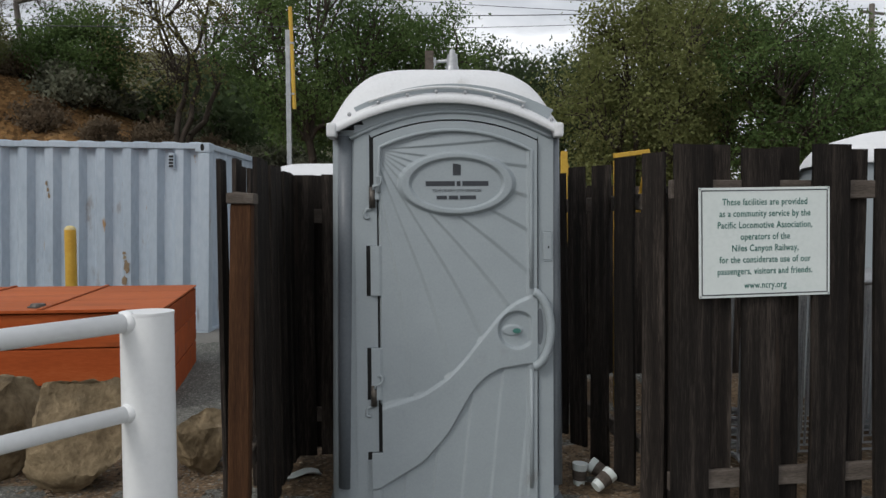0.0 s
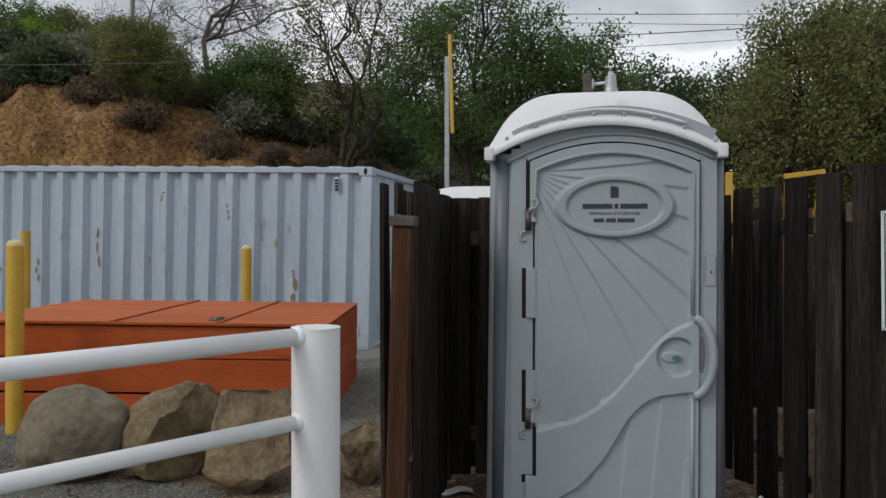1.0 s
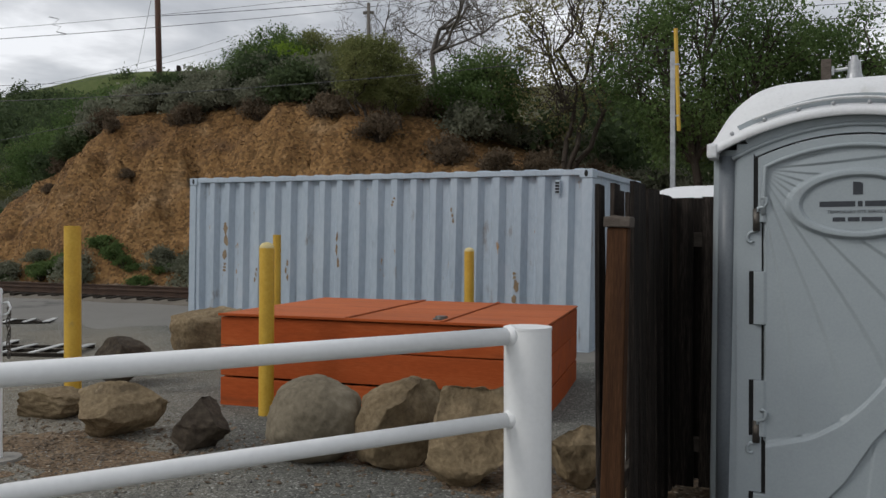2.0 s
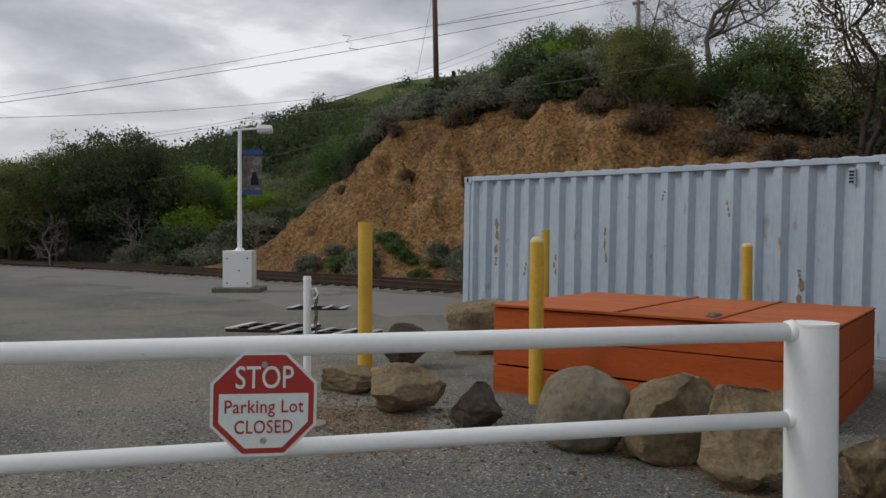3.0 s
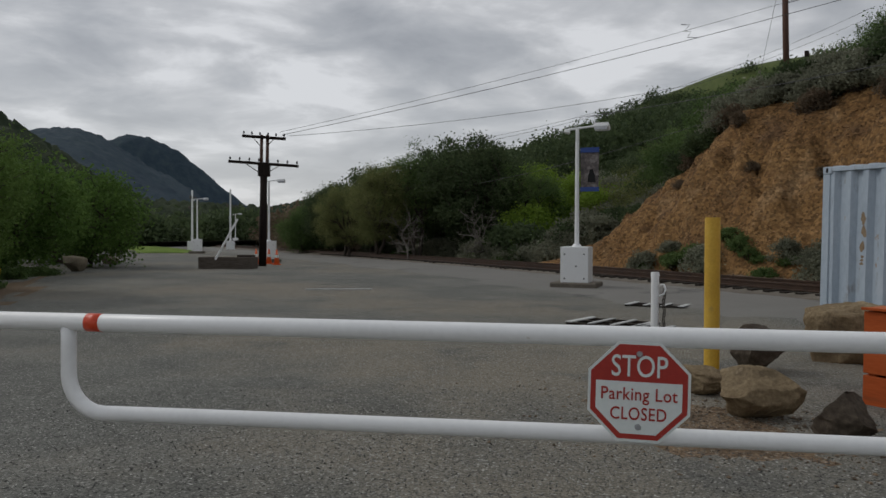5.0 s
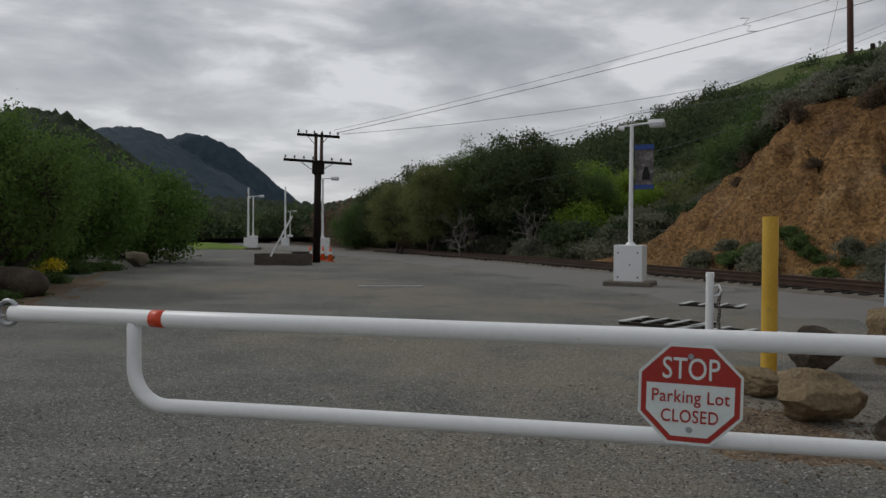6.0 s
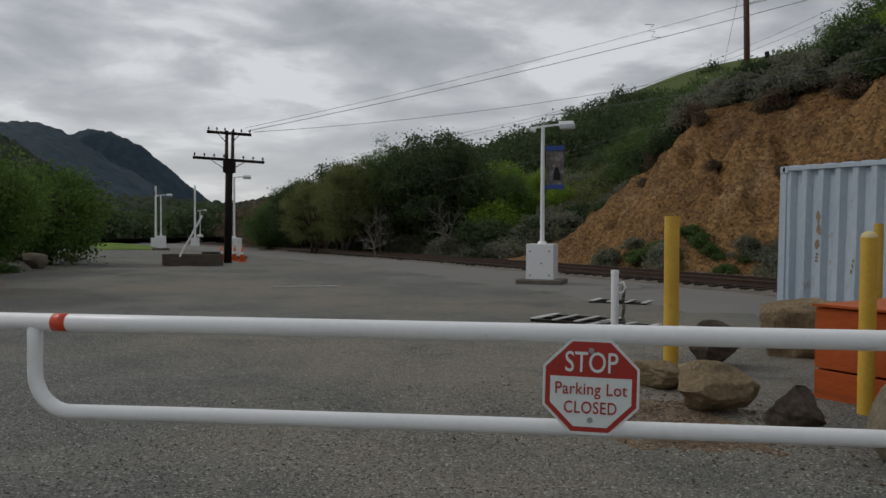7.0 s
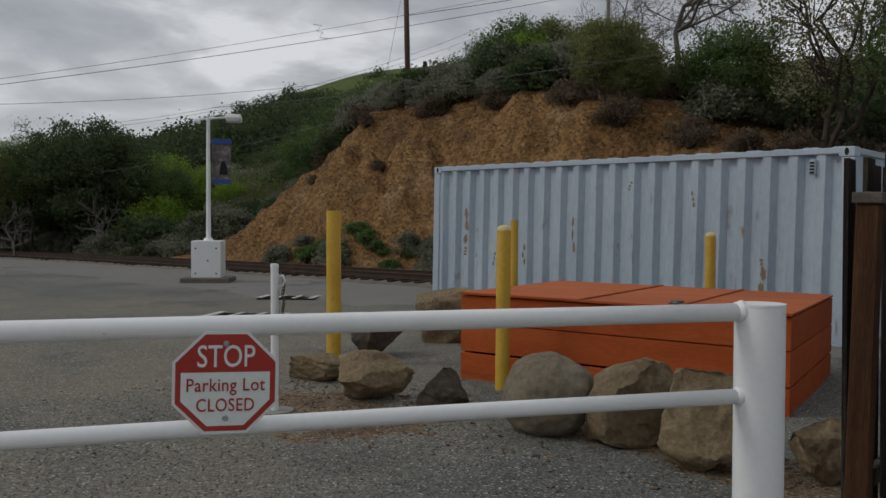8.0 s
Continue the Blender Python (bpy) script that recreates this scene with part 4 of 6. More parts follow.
# ---- portable toilet ----
def toilet():
    t = thing("portable_toilet", pose(0.02, 3.871, 0.088, 0, 0, 2.2) @ Matrix.Diagonal((0.94, 0.94, 0.94, 1)), "grey moulded-plastic portable toilet with a white roof, door shut", "portable toilet")
    W, D = 0.605, 1.15
    # tapered shell with rounded corners
    bm = bmesh.new()
    rings = []
    for z, k in ((-0.06, 1.03), (0.12, 1.028), (0.6, 1.02), (1.2, 1.01), (1.93, 1.0)):
        ring, r = [], 0.135
        for cx, cy, a0 in ((W - r, D - r, 0), (-W + r, D - r, 90), (-W + r, r + 0.02, 180), (W - r, r + 0.02, 270)):
            for a in np.linspace(0, 90, 9):
                q = radians(a0 + a)
                ring.append(bm.verts.new(((cx + r * math.cos(q)) * k, (cy - D / 2 + r * math.sin(q)) * k + D / 2, z)))
        rings.append(ring)
    for a, b in zip(rings, rings[1:]):
        n = len(a)
        for k in range(n):
            bm.faces.new((a[k], a[(k + 1) % n], b[(k + 1) % n], b[k]))
    part("shell", bm, pot_grey, t, "grey rounded wall shell", True)
    bm = bmesh.new()
    box(bm, 1.27, 1.20, 0.04, pose(0, D / 2, -0.096), 0.012, 2)
    part("skid_base", bm, pot_dark, t, "slate-grey moulded base")
    # columns get the slate tone to paint in the shade of the rounded corners
    for s in (-1, 1):
        bm = bmesh.new()
        tube(bm, [((0.575 if s > 0 else -0.525) * k, 0.045, z) for z, k in ((0.02, 1.03), (0.7, 1.02), (1.3, 1.01), (1.9, 1.0))], 0.036 if s > 0 else 0.044, 12)
        part("corner_column", bm, pot_dark, t, "rounded corner column, darkened for the corner's shade", True)
    # the arched jamb: a left strip with castellated edge, a right strip and an arch over the door
    x0, x1 = -0.478, 0.572
    cuts = [(-0.06, -0.415), (0.222, -0.415), (0.222, -0.357), (0.50, -0.357), (0.50, -0.415), (0.78, -0.415), (0.78, -0.357), (1.054, -0.357), (1.054, -0.415), (1.321, -0.415), (1.321, -0.357), (1.56, -0.357), (1.56, -0.395), (1.83, -0.395)]

    def arch(x, zs, rise, half):
        return zs + rise * (1 - ((x - 0.035) / half) ** 2)

    bm = bmesh.new()
    prism(bm, [(x0, -0.06)] + [(x - 0.006, z) for z, x in cuts] + [(-0.395 - 0.006, 1.955), (x0, 1.955)], 0.05, pose(0, 0.0, 0))
    part("jamb", bm, pot_grey, t)
    bm = bmesh.new()
    prism(bm, [(0.492, -0.06), (x1, -0.06), (x1, 1.955), (0.492, 1.955)], 0.05, pose(0, 0.0, 0))
    part("jamb", bm, pot_grey, t)
    bm = bmesh.new()
    xs = np.linspace(x0, x1, 25)
    prism(bm, [(x, arch(x, 1.90, 0.16, 0.58) + 0.110) for x in xs] + [(x, arch(x, 1.854, 0.13, 0.50)) for x in xs[::-1] if -0.41 < x < 0.50], 0.045, pose(0, -0.003, 0))
    part("lintel", bm, pot_grey, t, "arched lintel")
    # near-black sheet behind the door, painting the shade of the gap
    bm = bmesh.new()
    box(bm, 1.0, 0.010, 2.0, pose(0.03, 0.010, -0.05))
    part("door_gap_shade", bm, shade_print_black, t)
    # the door: one moulded skin with sunburst ribs, an oval boss and a sweeping raised band
    gx, gz = np.linspace(-0.43, 0.484, 230), np.linspace(-0.06, 2.02, 515)
    X, Z = np.meshgrid(gx, gz)
    h = 0 * X
    ang = np.degrees(np.arctan2(1.83 - Z, X + 0.375))
    rad = np.hypot(1.83 - Z, X + 0.375)
    step = 10.5
    saw = np.mod(ang + 3 * np.sin(rad * 2.2), step) / step
    rib = np.where(saw < 0.88, saw / 0.88, (1 - saw) / 0.12)
    low_rib = np.mod((X + 0.62 + 0.10 * (0.7 - Z)) / 0.155, 1.0)
    low_rib = np.where(low_rib < 0.93, 1 - low_rib / 0.93, (low_rib - 0.93) / 0.07)
    inner = smooth01((X + 0.355) / 0.02) * smooth01((0.44 - X) / 0.015) * smooth01((arch(X, 1.80, 0.13, 0.46) - Z) / 0.02)
    up = np.interp(gx, (-0.36, -0.13, 0.0, 0.08, 0.20, 0.285, 0.36, 0.48), (0.467, 0.535, 0.62, 0.70, 0.85, 0.955, 1.02, 1.07))[None]
    lo = np.interp(gx, (-0.36, -0.12, 0.01, 0.08, 0.145, 0.21, 0.28, 0.48), (0.02, 0.165, 0.315, 0.44, 0.55, 0.615, 0.655, 0.685))[None]
    k = np.ones(15) / 15
    up = np.convolve(np.pad(up[0], 7, "edge"), k, "valid")[None]
    lo = np.convolve(np.pad(lo[0], 7, "edge"), k, "valid")[None]
    band = smooth01((up - Z) / 0.022) * smooth01((Z - lo) / 0.012)
    above = smooth01((Z - up) / 0.01)
    h += inner * above * (0.0085 * rib * smooth01(rad / 0.25) * smooth01((1.75 - rad) / 0.9) + 0.002)
    h += inner * (1 - above) * (1 - band) * 0.009 * low_rib
    h += (1 - inner) * 0.016
    h = h * (1 - band) + band * 0.024
    q = np.hypot((X - 0.058) / 0.318, (Z - 1.645) / 0.172)
    ring = smooth01((1.0 - q) / 0.10)
    dish = smooth01((0.80 - q) / 0.07)
    h = h * (1 - ring) + ring * (0.034 - 0.020 * dish)
    q2 = np.hypot((X - 0.375) / 0.105, (Z - 0.868) / 0.105)
    scoop = smooth01((1.0 - q2) / 0.16) * smooth01((0.455 - X) / 0.02)
    h = h - scoop * 0.024
    q3 = np.hypot((X - 0.35) / 0.062, (Z - 0.865) / 0.032)
    h = h + smooth01((1 - q3) / 0.3) * 0.008
    V = np.stack([X, -0.004 - h, Z], -1).reshape(-1, 3)
    edge = np.interp(Z[:, 0], [c[0] + (1e-4 if i % 2 else 0) for i, c in enumerate(cuts)], [c[1] for c in cuts])
    keep = (Z <= arch(X, 1.845, 0.13, 0.50)) & (X >= edge[:, None] + 0.013)
    nx = len(gx)
    i = (np.arange(len(gz) - 1)[:, None] * nx + np.arange(nx - 1)[None])
    ok = keep[:-1, :-1] & keep[1:, :-1] & keep[:-1, 1:] & keep[1:, 1:]
    i = i[ok]
    faces = np.stack([i, i + 1, i + nx + 1, i + nx], 1)
    used = np.unique(faces)
    remap = np.zeros(len(V), int)
    remap[used] = np.arange(len(used))
    door = mesh_from("door", V[used].tolist(), remap[faces].tolist(), pot_grey, t, True)
    sol = door.modifiers.new("thick", "SOLIDIFY")
    sol.thickness, sol.offset = 0.03, -1
    # handle bow, grip slot and latch indicator
    bm = bmesh.new()
    ol = []
    for a in np.linspace(-90, 90, 19):
        ol.append((0.462 + 0.090 * math.cos(radians(a)) ** 1.15, 0.872 + 0.198 * math.sin(radians(a))))
    r = [0.016] * len(ol)
    tube(bm, [(x, -0.028 - 0.012 * math.cos(radians(a)), z) for (x, z), a in zip(ol, np.linspace(-90, 90, 19))], 0.023, 10)
    part("handle", bm, pot_grey, door, "moulded pull handle bow", True)
    bm = bmesh.new()
    prism(bm, [(0.462 + 0.076 * math.cos(radians(a)), 0.872 + 0.165 * math.sin(radians(a))) for a in np.linspace(-90, 90, 17)], 0.03, pose(0, -0.018, 0))
    part("handle_web", bm, pot_grey, door)
    # flat slate plate whose dark colour is the shade inside the finger slot
    bm = bmesh.new()
    prism(bm, [(0.496 + 0.019 * math.cos(a), 0.885 + 0.098 * math.sin(a)) for a in np.linspace(0, 6.283, 25)[:-1]], 0.003, pose(0, -0.0205, 0))
    part("grip_slot", bm, pot_dark, door, "flat finger slot, darkened for its shade")
    bm = bmesh.new()
    prism(bm, [(0.372 + 0.022 * math.cos(a), 0.865 + 0.0135 * math.sin(a)) for a in np.linspace(0, 6.283, 19)[:-1]], 0.004, pose(0, -0.030, 0))
    part("latch_indicator", bm, sign_green, door, "small green vacant indicator")
    bm = bmesh.new()
    bead = [(0.452, z) for z in (1.09, 1.4, 1.7)] + [(x, arch(x, 1.795, 0.13, 0.46)) for x in np.linspace(0.452, -0.345, 22)] + [(-0.352, z) for z in (1.70, 1.6)]
    tube(bm, [(x, -0.020, z) for x, z in bead], 0.011, 8)
    part("border_bead", bm, pot_grey, door, "raised moulded border", True)
    bm = bmesh.new()
    tube(bm, [(0.452, -0.020, z) for z in (0.02, 0.35, 0.66)], 0.011, 8)
    part("border_bead", bm, pot_grey, door, smooth=True)
    bm = bmesh.new()
    tube(bm, [(x, -0.004, arch(x, 1.875, 0.15, 0.55)) for x in np.linspace(-0.50, 0.56, 25)], 0.012, 8)
    part("arch_moulding", bm, pot_grey, t, "rounded arch moulding", True)
    # spring hinges and their moulded hooks
    for z in (1.58, 0.53):
        bm = bmesh.new()
        cyl(bm, 0.017, 0.017, 0.11, pose(-0.386, -0.012, z - 0.06), 14)
        part("hinge_barrel", bm, dark_steel, t, "dark steel hinge barrel", True)
        for dx, dz, f in ((0.035, 0.045, 1), (-0.03, -0.055, -1)):
            bm = bmesh.new()
            c = Vector((-0.386 + dx, -0.024 if f > 0 else -0.006, z + dz))
            tube(bm, [c + Vector((f * p, 0, f * r_)) for p, r_ in ((-0.028, -0.012), (-0.028, 0.008), (0.0, 0.012), (0.012, 0.03), (0.012, 0.055), (-0.002, 0.062), (-0.014, 0.052))], 0.008, 6)
            part("hinge_hook", bm, pot_grey, t, smooth=True)
    bm = bmesh.new()
    box(bm, 0.052, 0.006, 0.155, pose(0.540, -0.003, 1.235), 0.006)
    part("strike_plate", bm, pot_grey, t)
    bm = bmesh.new()
    box(bm, 0.006, 0.004, 0.012, pose(0.545, -0.007, 1.30))
    part("strike_hole", bm, shade_print_black, t)
    # label on the oval boss; maker's name and telephone number as plain bars
    bm = bmesh.new()
    prism(bm, [(0.058 + 0.235 * math.cos(a), 1.640 + 0.122 * math.sin(a)) for a in np.linspace(0, 6.283, 41)[:-1]], 0.0015, pose(0, -0.0205, 0))
    lab = part("oval_label", bm, pot_grey, door, "oval grey maker's label")
    bm = bmesh.new()
    prism(bm, [(0.038, 1.688), (0.080, 1.688), (0.080, 1.742), (0.064, 1.748), (0.038, 1.750)], 0.001, pose(0, -0.0222, 0))
    part("logo_shape", bm, sign_black, lab)
    bm = bmesh.new()
    for xa, xb in ((-0.105, 0.048), (0.058, 0.078), (0.088, 0.225)):
        box(bm, xb - xa, 0.001, 0.026, pose((xa + xb) / 2, -0.0219, 1.632))
    part("name_bar", bm, sign_black, lab)
    bm = bmesh.new()
    for xa, xb in ((-0.048, 0.006), (0.016, 0.066), (0.074, 0.160)):
        box(bm, xb - xa, 0.001, 0.020, pose((xa + xb) / 2, -0.0219, 1.562))
    part("number_bar", bm, sign_black, lab)
    text_mesh("lettering", "TEMPORARY SITE SERVICES", 0.021, sign_black, lab, pose(0.058, -0.0219, 1.607), 0.0006, 1.02, label="fine black lettering")
    # white roof with an arched brim
    bm = bmesh.new()
    rows = []
    for x in np.linspace(-0.612, 0.612, 49):
        u = abs(x) / 0.612
        zb = 1.905 + 0.170 * max(0.0, 1 - (x / 0.60) ** 2)
        zr = max(zb + 0.055, 2.296 - 0.33 * u**5)
        prof = [(0.03, zb - 0.005), (-0.055, zb - 0.012), (-0.062, zb), (-0.058, zb + 0.022), (-0.03, zb + 0.038), (-0.008, zb + 0.040), (0.035, zb + 0.045 + 0.45 * (zr - zb - 0.045)), (0.12, zb + 0.045 + 0.82 * (zr - zb - 0.045)), (0.24, zr - 0.008), (0.45, zr), (0.85, zr), (1.02, zr - 0.06), (1.17, zb + 0.06), (1.20, 1.93), (1.15, 1.905)]
        rows.append([bm.verts.new((x, y, z)) for y, z in prof])
    for a, b in zip(rows, rows[1:]):
        for k in range(len(a) - 1):
            bm.faces.new((a[k], b[k], b[k + 1], a[k + 1]))
    for row in (rows[0], rows[-1]):
        bm.faces.new(row)
    bmesh.ops.recalc_face_normals(bm, faces=bm.faces[:])
    roof = part("roof", bm, pot_white, t, "translucent white domed roof", True)
    roof.data.set_sharp_from_angle(angle=radians(55))
    for s in (-1, 1):
        bm = bmesh.new()
        box(bm, 0.05, 0.16, 0.075, pose(s * 0.592, 0.01, 1.885), 0.015, 2)
        part("roof_corner_clip", bm, pot_white, roof)
    for x in np.linspace(-0.5, 0.56, 8):
        bm = bmesh.new()
        z = 1.905 + 0.170 * (1 - (x / 0.6) ** 2) + 0.05
        bmesh.ops.create_uvsphere(bm, u_segments=8, v_segments=5, radius=0.011, matrix=pose(x, -0.028, z))
        part("roof_rivet", bm, galv, roof, smooth=True)
    bm = bmesh.new()
    tube(bm, [(x, -0.024, 1.905 + 0.170 * (1 - (x / 0.6) ** 2) + 0.074) for x in np.linspace(-0.40, 0.42, 19)], 0.007, 8)
    part("brim_rib", bm, pot_white, roof, "raised brim rib", True)
    bm = bmesh.new()
    cyl(bm, 0.055, 0.050, 0.03, pose(0.06, 0.42, 2.285), 20)
    cyl(bm, 0.042, 0.036, 0.025, pose(0.06, 0.42, 2.315), 20)
    cyl(bm, 0.034, 0.029, 0.07, pose(0.06, 0.42, 2.338), 20)
    cyl(bm, 0.020, 0.014, 0.028, pose(0.06, 0.42, 2.408), 16)
    part("vent_cap", bm, galv, roof, "grey vent stack cap", False)
    bm = bmesh.new()
    rod(bm, (0.06, 0.42, 2.375), (-0.045, 0.46, 2.375), 0.009, 8)
    box(bm, 0.012, 0.05, 0.04, pose(-0.04, 0.46, 2.355))
    part("vent_bracket", bm, galv, roof)
    bm = bmesh.new()
    box(bm, 0.05, 0.03, 0.16, pose(-0.072, 0.47, 2.28), 0.003)
    part("vent_upright", bm, rail_wood, roof, "grey wooden upright")


toilet()


# ---- board fences ----
BOARDS = {}


def board_mesh(w, h, kind):
    key = (round(w, 3), round(h, 3), kind)
    if key not in BOARDS:
        rs = random.Random(kind * 7 + 3)
        bm = bmesh.new()
        rows = []
        for z in np.linspace(0, h, 9):
            tw = 0.003 * math.sin(z * 2.2 + kind)
            dx = 0.004 * math.sin(z * 3.1 + kind * 2)
            top = rs.uniform(-0.004, 0.004)
            rows.append([bm.verts.new((x + dx, y + tw * (1 if x > 0 else -1), z + (top if z > h - 0.01 and x > 0 else 0))) for x, y in ((-w / 2, -0.010), (w / 2, -0.010), (w / 2, 0.010), (-w / 2, 0.010))])
        for a, b in zip(rows, rows[1:]):
            for k in range(4):
                bm.faces.new((a[k], a[(k + 1) % 4], b[(k + 1) % 4], b[k]))
        bm.faces.new(rows[0][::-1])
        bm.faces.new(rows[-1])
        me = bpy.data.meshes.new("board")
        bm.normal_update()
        bm.to_mesh(me)
        bm.free()
        me.materials.append(fence_wood)
        BOARDS[key] = me
    return BOARDS[key]


def fence(label, runs, posts=(), gap=0.030):
    f = thing("board_fence", Matrix(), label, "fence", "board fences")
    n = 0
    for a, b, ztop, w, pitch, offs, rails, drop, twist in runs:
        a, b = Vector(a), Vector(b)
        d = (b - a).normalized()
        nrm = Vector((d.y, -d.x))
        L = (b - a).length
        yaw = math.degrees(math.atan2(d.y, d.x))
        for side, start in ((1, 0.0), (-1, offs)):
            if start is None:
                continue
            s = start + w / 2
            while s < L + 0.02:
                n += 1
                p = a + d * s + nrm * (-0.035 if twist else side * gap)
                ob = new("board", board_mesh(w if side > 0 else w * 0.74, ztop - 0.06, n % 4))
                ob.parent = f
                rs = random.Random(n * 13)
                ob.matrix_world = pose(p.x, p.y, 0.06 + drop * s / L + rs.uniform(-0.012, 0.012), rs.uniform(-0.6, 0.6), rs.uniform(-0.5, 0.5), yaw + twist + rs.uniform(-2, 2))
                s += pitch
        for z in rails:
            bm = bmesh.new()
            box(bm, L, 0.036, 0.085, pose(L / 2, 0, 0), 0.004)
            r = part("fence_rail", bm, rail_wood, f, "grey weathered fence rail")
            back = nrm * (0.05 if twist else 0.0)
            r.matrix_world = pose(a.x + back.x, a.y + back.y, z, 0, 0, yaw)
    for x, y, h, rx, ry, mat, w in posts:
        bm = bmesh.new()
        box(bm, w, w, h, None, 0.005)
        p = part("fence_post", bm, mat, f, "reddish-brown square fence post" if mat == post_wood else "")
        p.matrix_world = pose(x, y, 0, rx, ry, 4)
        if mat == post_wood:
            bm = bmesh.new()
            box(bm, w + 0.025, w + 0.025, 0.045, None, 0.004)
            c = part("post_cap", bm, rail_wood, f, "weathered block on the post top")
            c.matrix_world = pose(x, y, 0, rx, ry, 4) @ pose(0, 0, h + 0.001)
    return f


fence("dark weathered board-on-board fence with a brown end post", [
    ((-0.900, 3.42), (-0.955, 4.66), 1.745, 0.145, 0.21, 0.02, (0.30, 1.50), -0.02, 0),
    ((-0.955, 4.68), (-0.60, 4.70), 1.73, 0.19, 0.225, 0.14, (0.24, 1.44), 0.0, 0),
], [(-0.860, 3.22, 1.525, 0, 1.4, post_wood, 0.086), (-0.93, 4.74, 1.55, 0, 0, fence_wood, 0.09)], 0.075)
fence("dark weathered board fence turning a corner beside the toilet, back runs added", [
    ((1.06, 3.66), (0.79, 5.28), 1.775, 0.128, 0.36, None, (0.22, 1.50), -0.02, 28),
    ((1.04, 3.55), (2.66, 3.80), 1.785, 0.183, 0.340, 0.157, (0.20, 1.545), 0.0, 0),
    # two made-up back runs, added to close the view and darken the gaps
    ((0.76, 5.3), (0.86, 6.9), 1.74, 0.165, 0.19, 0.09, (0.22, 1.5), 0.0, 0),
    ((0.9, 6.95), (5.4, 7.3), 1.74, 0.165, 0.19, 0.09, (0.22, 1.5), 0.0, 0),
], [(1.12, 3.68, 1.6, 0, 0, fence_wood, 0.09), (2.6, 3.86, 1.6, 0, 0, fence_wood, 0.09)])


def info_sign():
    s = thing("notice_sign", pose(1.480, 3.560, 1.345, 0, 0, 8.8) @ pose(0, 0, 0, 0, -0.7, 0), "white metal notice sign with green lettering screwed to the fence", "sign")
    w, h = 0.645, 0.500
    bm = bmesh.new()
    box(bm, w, 0.004, h, pose(0, 0, -h / 2), 0.001)
    part("plate", bm, sign_white, s)
    bm = bmesh.new()
    for sx, sz, x, z in ((w - 0.025, 0.005, 0, h / 2 - 0.016), (w - 0.025, 0.005, 0, -h / 2 + 0.011), (0.005, h - 0.03, w / 2 - 0.014, -h / 2 + 0.014), (0.005, h - 0.03, -w / 2 + 0.014, -h / 2 + 0.014)):
        box(bm, sx, 0.001, sz, pose(x, -0.0028, z))
    part("border_line", bm, sign_black, s)
    lines = ["These facilities are provided", "as a community service by the", "Pacific Locomotive Association,", "operators of the", "Niles Canyon Railway,", "for the considerate use of our", "passengers, visitors and friends.", "www.ncry.org"]
    for k, l in enumerate(lines):
        text_mesh("lettering", l, 0.0425, sign_green, s, pose(0.0, -0.0032, 0.183 - 0.0525 * k - (0.012 if k == 7 else 0)), 0.0005, 0.79, 1.08, 0.0004, label="green lettering")
    for x in (-1, 1):
        for z in (-1, 1):
            bm = bmesh.new()
            cyl(bm, 0.005, 0.004, 0.003, pose(x * (w / 2 - 0.007), -0.002, z * (h / 2 - 0.007), 90), 10)
            part("screw", bm, galv, s)


info_sign()


# ---- what stands behind the fence ----
def barricade(x, y, rz, lean):
    b = thing("crowd_barrier", pose(x, y, 0, lean, 0, rz), "galvanised steel crowd barrier leaning behind the fence", "barrier", "crowd barriers")
    w, h, r = 1.9, 1.1, 0.12
    pts = [(-w / 2, 0.15)] + [(-w / 2 + r - r * math.cos(a), h - r + r * math.sin(a)) for a in np.linspace(0, 1.57, 6)] + [(w / 2 - r + r * math.sin(a), h - r + r * math.cos(a)) for a in np.linspace(0, 1.57, 6)] + [(w / 2, 0.15)]
    bm = bmesh.new()
    tube(bm, [(p, 0, z) for p, z in pts], 0.019, 10, True)
    part("frame", bm, galv, b, smooth=True)
    for i in range(15):
        x_ = -w / 2 + w * (i + 1) / 16
        bm = bmesh.new()
        rod(bm, (x_, 0, 0.15), (x_, 0, h), 0.007, 8)
        part("upright", bm, galv, b)
    for x_ in (-0.6, 0.6):
        bm = bmesh.new()
        tube(bm, [(x_, -0.28, 0.0), (x_, -0.2, 0.1), (x_, 0, 0.14), (x_, 0.2, 0.1), (x_, 0.28, 0.0)], 0.016, 8)
        part("foot", bm, galv, b, smooth=True)


# stack deepened with extra barriers to darken what shows through the fence
for k in range(9):
    barricade(2.22 + 0.05 * k + 0.04 * (k % 2), 4.35 + 0.13 * k, 6 + (k % 3), 3)


def far_toilet(x, y, rz, label):
    t = thing("portable_toilet", pose(x, y, 0, 0, 0, rz), label, "portable toilet", "toilets behind the fence")
    bm = bmesh.new()
    box(bm, 1.12, 1.15, 1.86, None, 0.08, 3)
    part("shell", bm, pot_grey, t)
    bm = bmesh.new()
    rows = []
    for u in np.linspace(-1, 1, 17):
        z = 1.84 + 0.22 * max(0, 1 - abs(u) ** 4) ** 0.6
        rows.append([bm.verts.new((0.6 * u, v, zz)) for v, zz in ((-0.62, 1.82), (-0.62, 1.87), (-0.5, z - 0.05), (-0.3, z), (0.3, z), (0.5, z - 0.05), (0.62, 1.87), (0.62, 1.82))])
    for a, b in zip(rows, rows[1:]):
        for k in range(7):
            bm.faces.new((a[k], b[k], b[k + 1], a[k + 1]))
    part("roof", bm, pot_white, t, "white domed roof", True)
    bm = bmesh.new()
    tube(bm, [(-0.3, -0.56, 1.75), (-0.32, -0.6, 1.5), (-0.3, -0.58, 1.2)], 0.02, 8)
    part("door_frame", bm, pot_white, t, smooth=True)


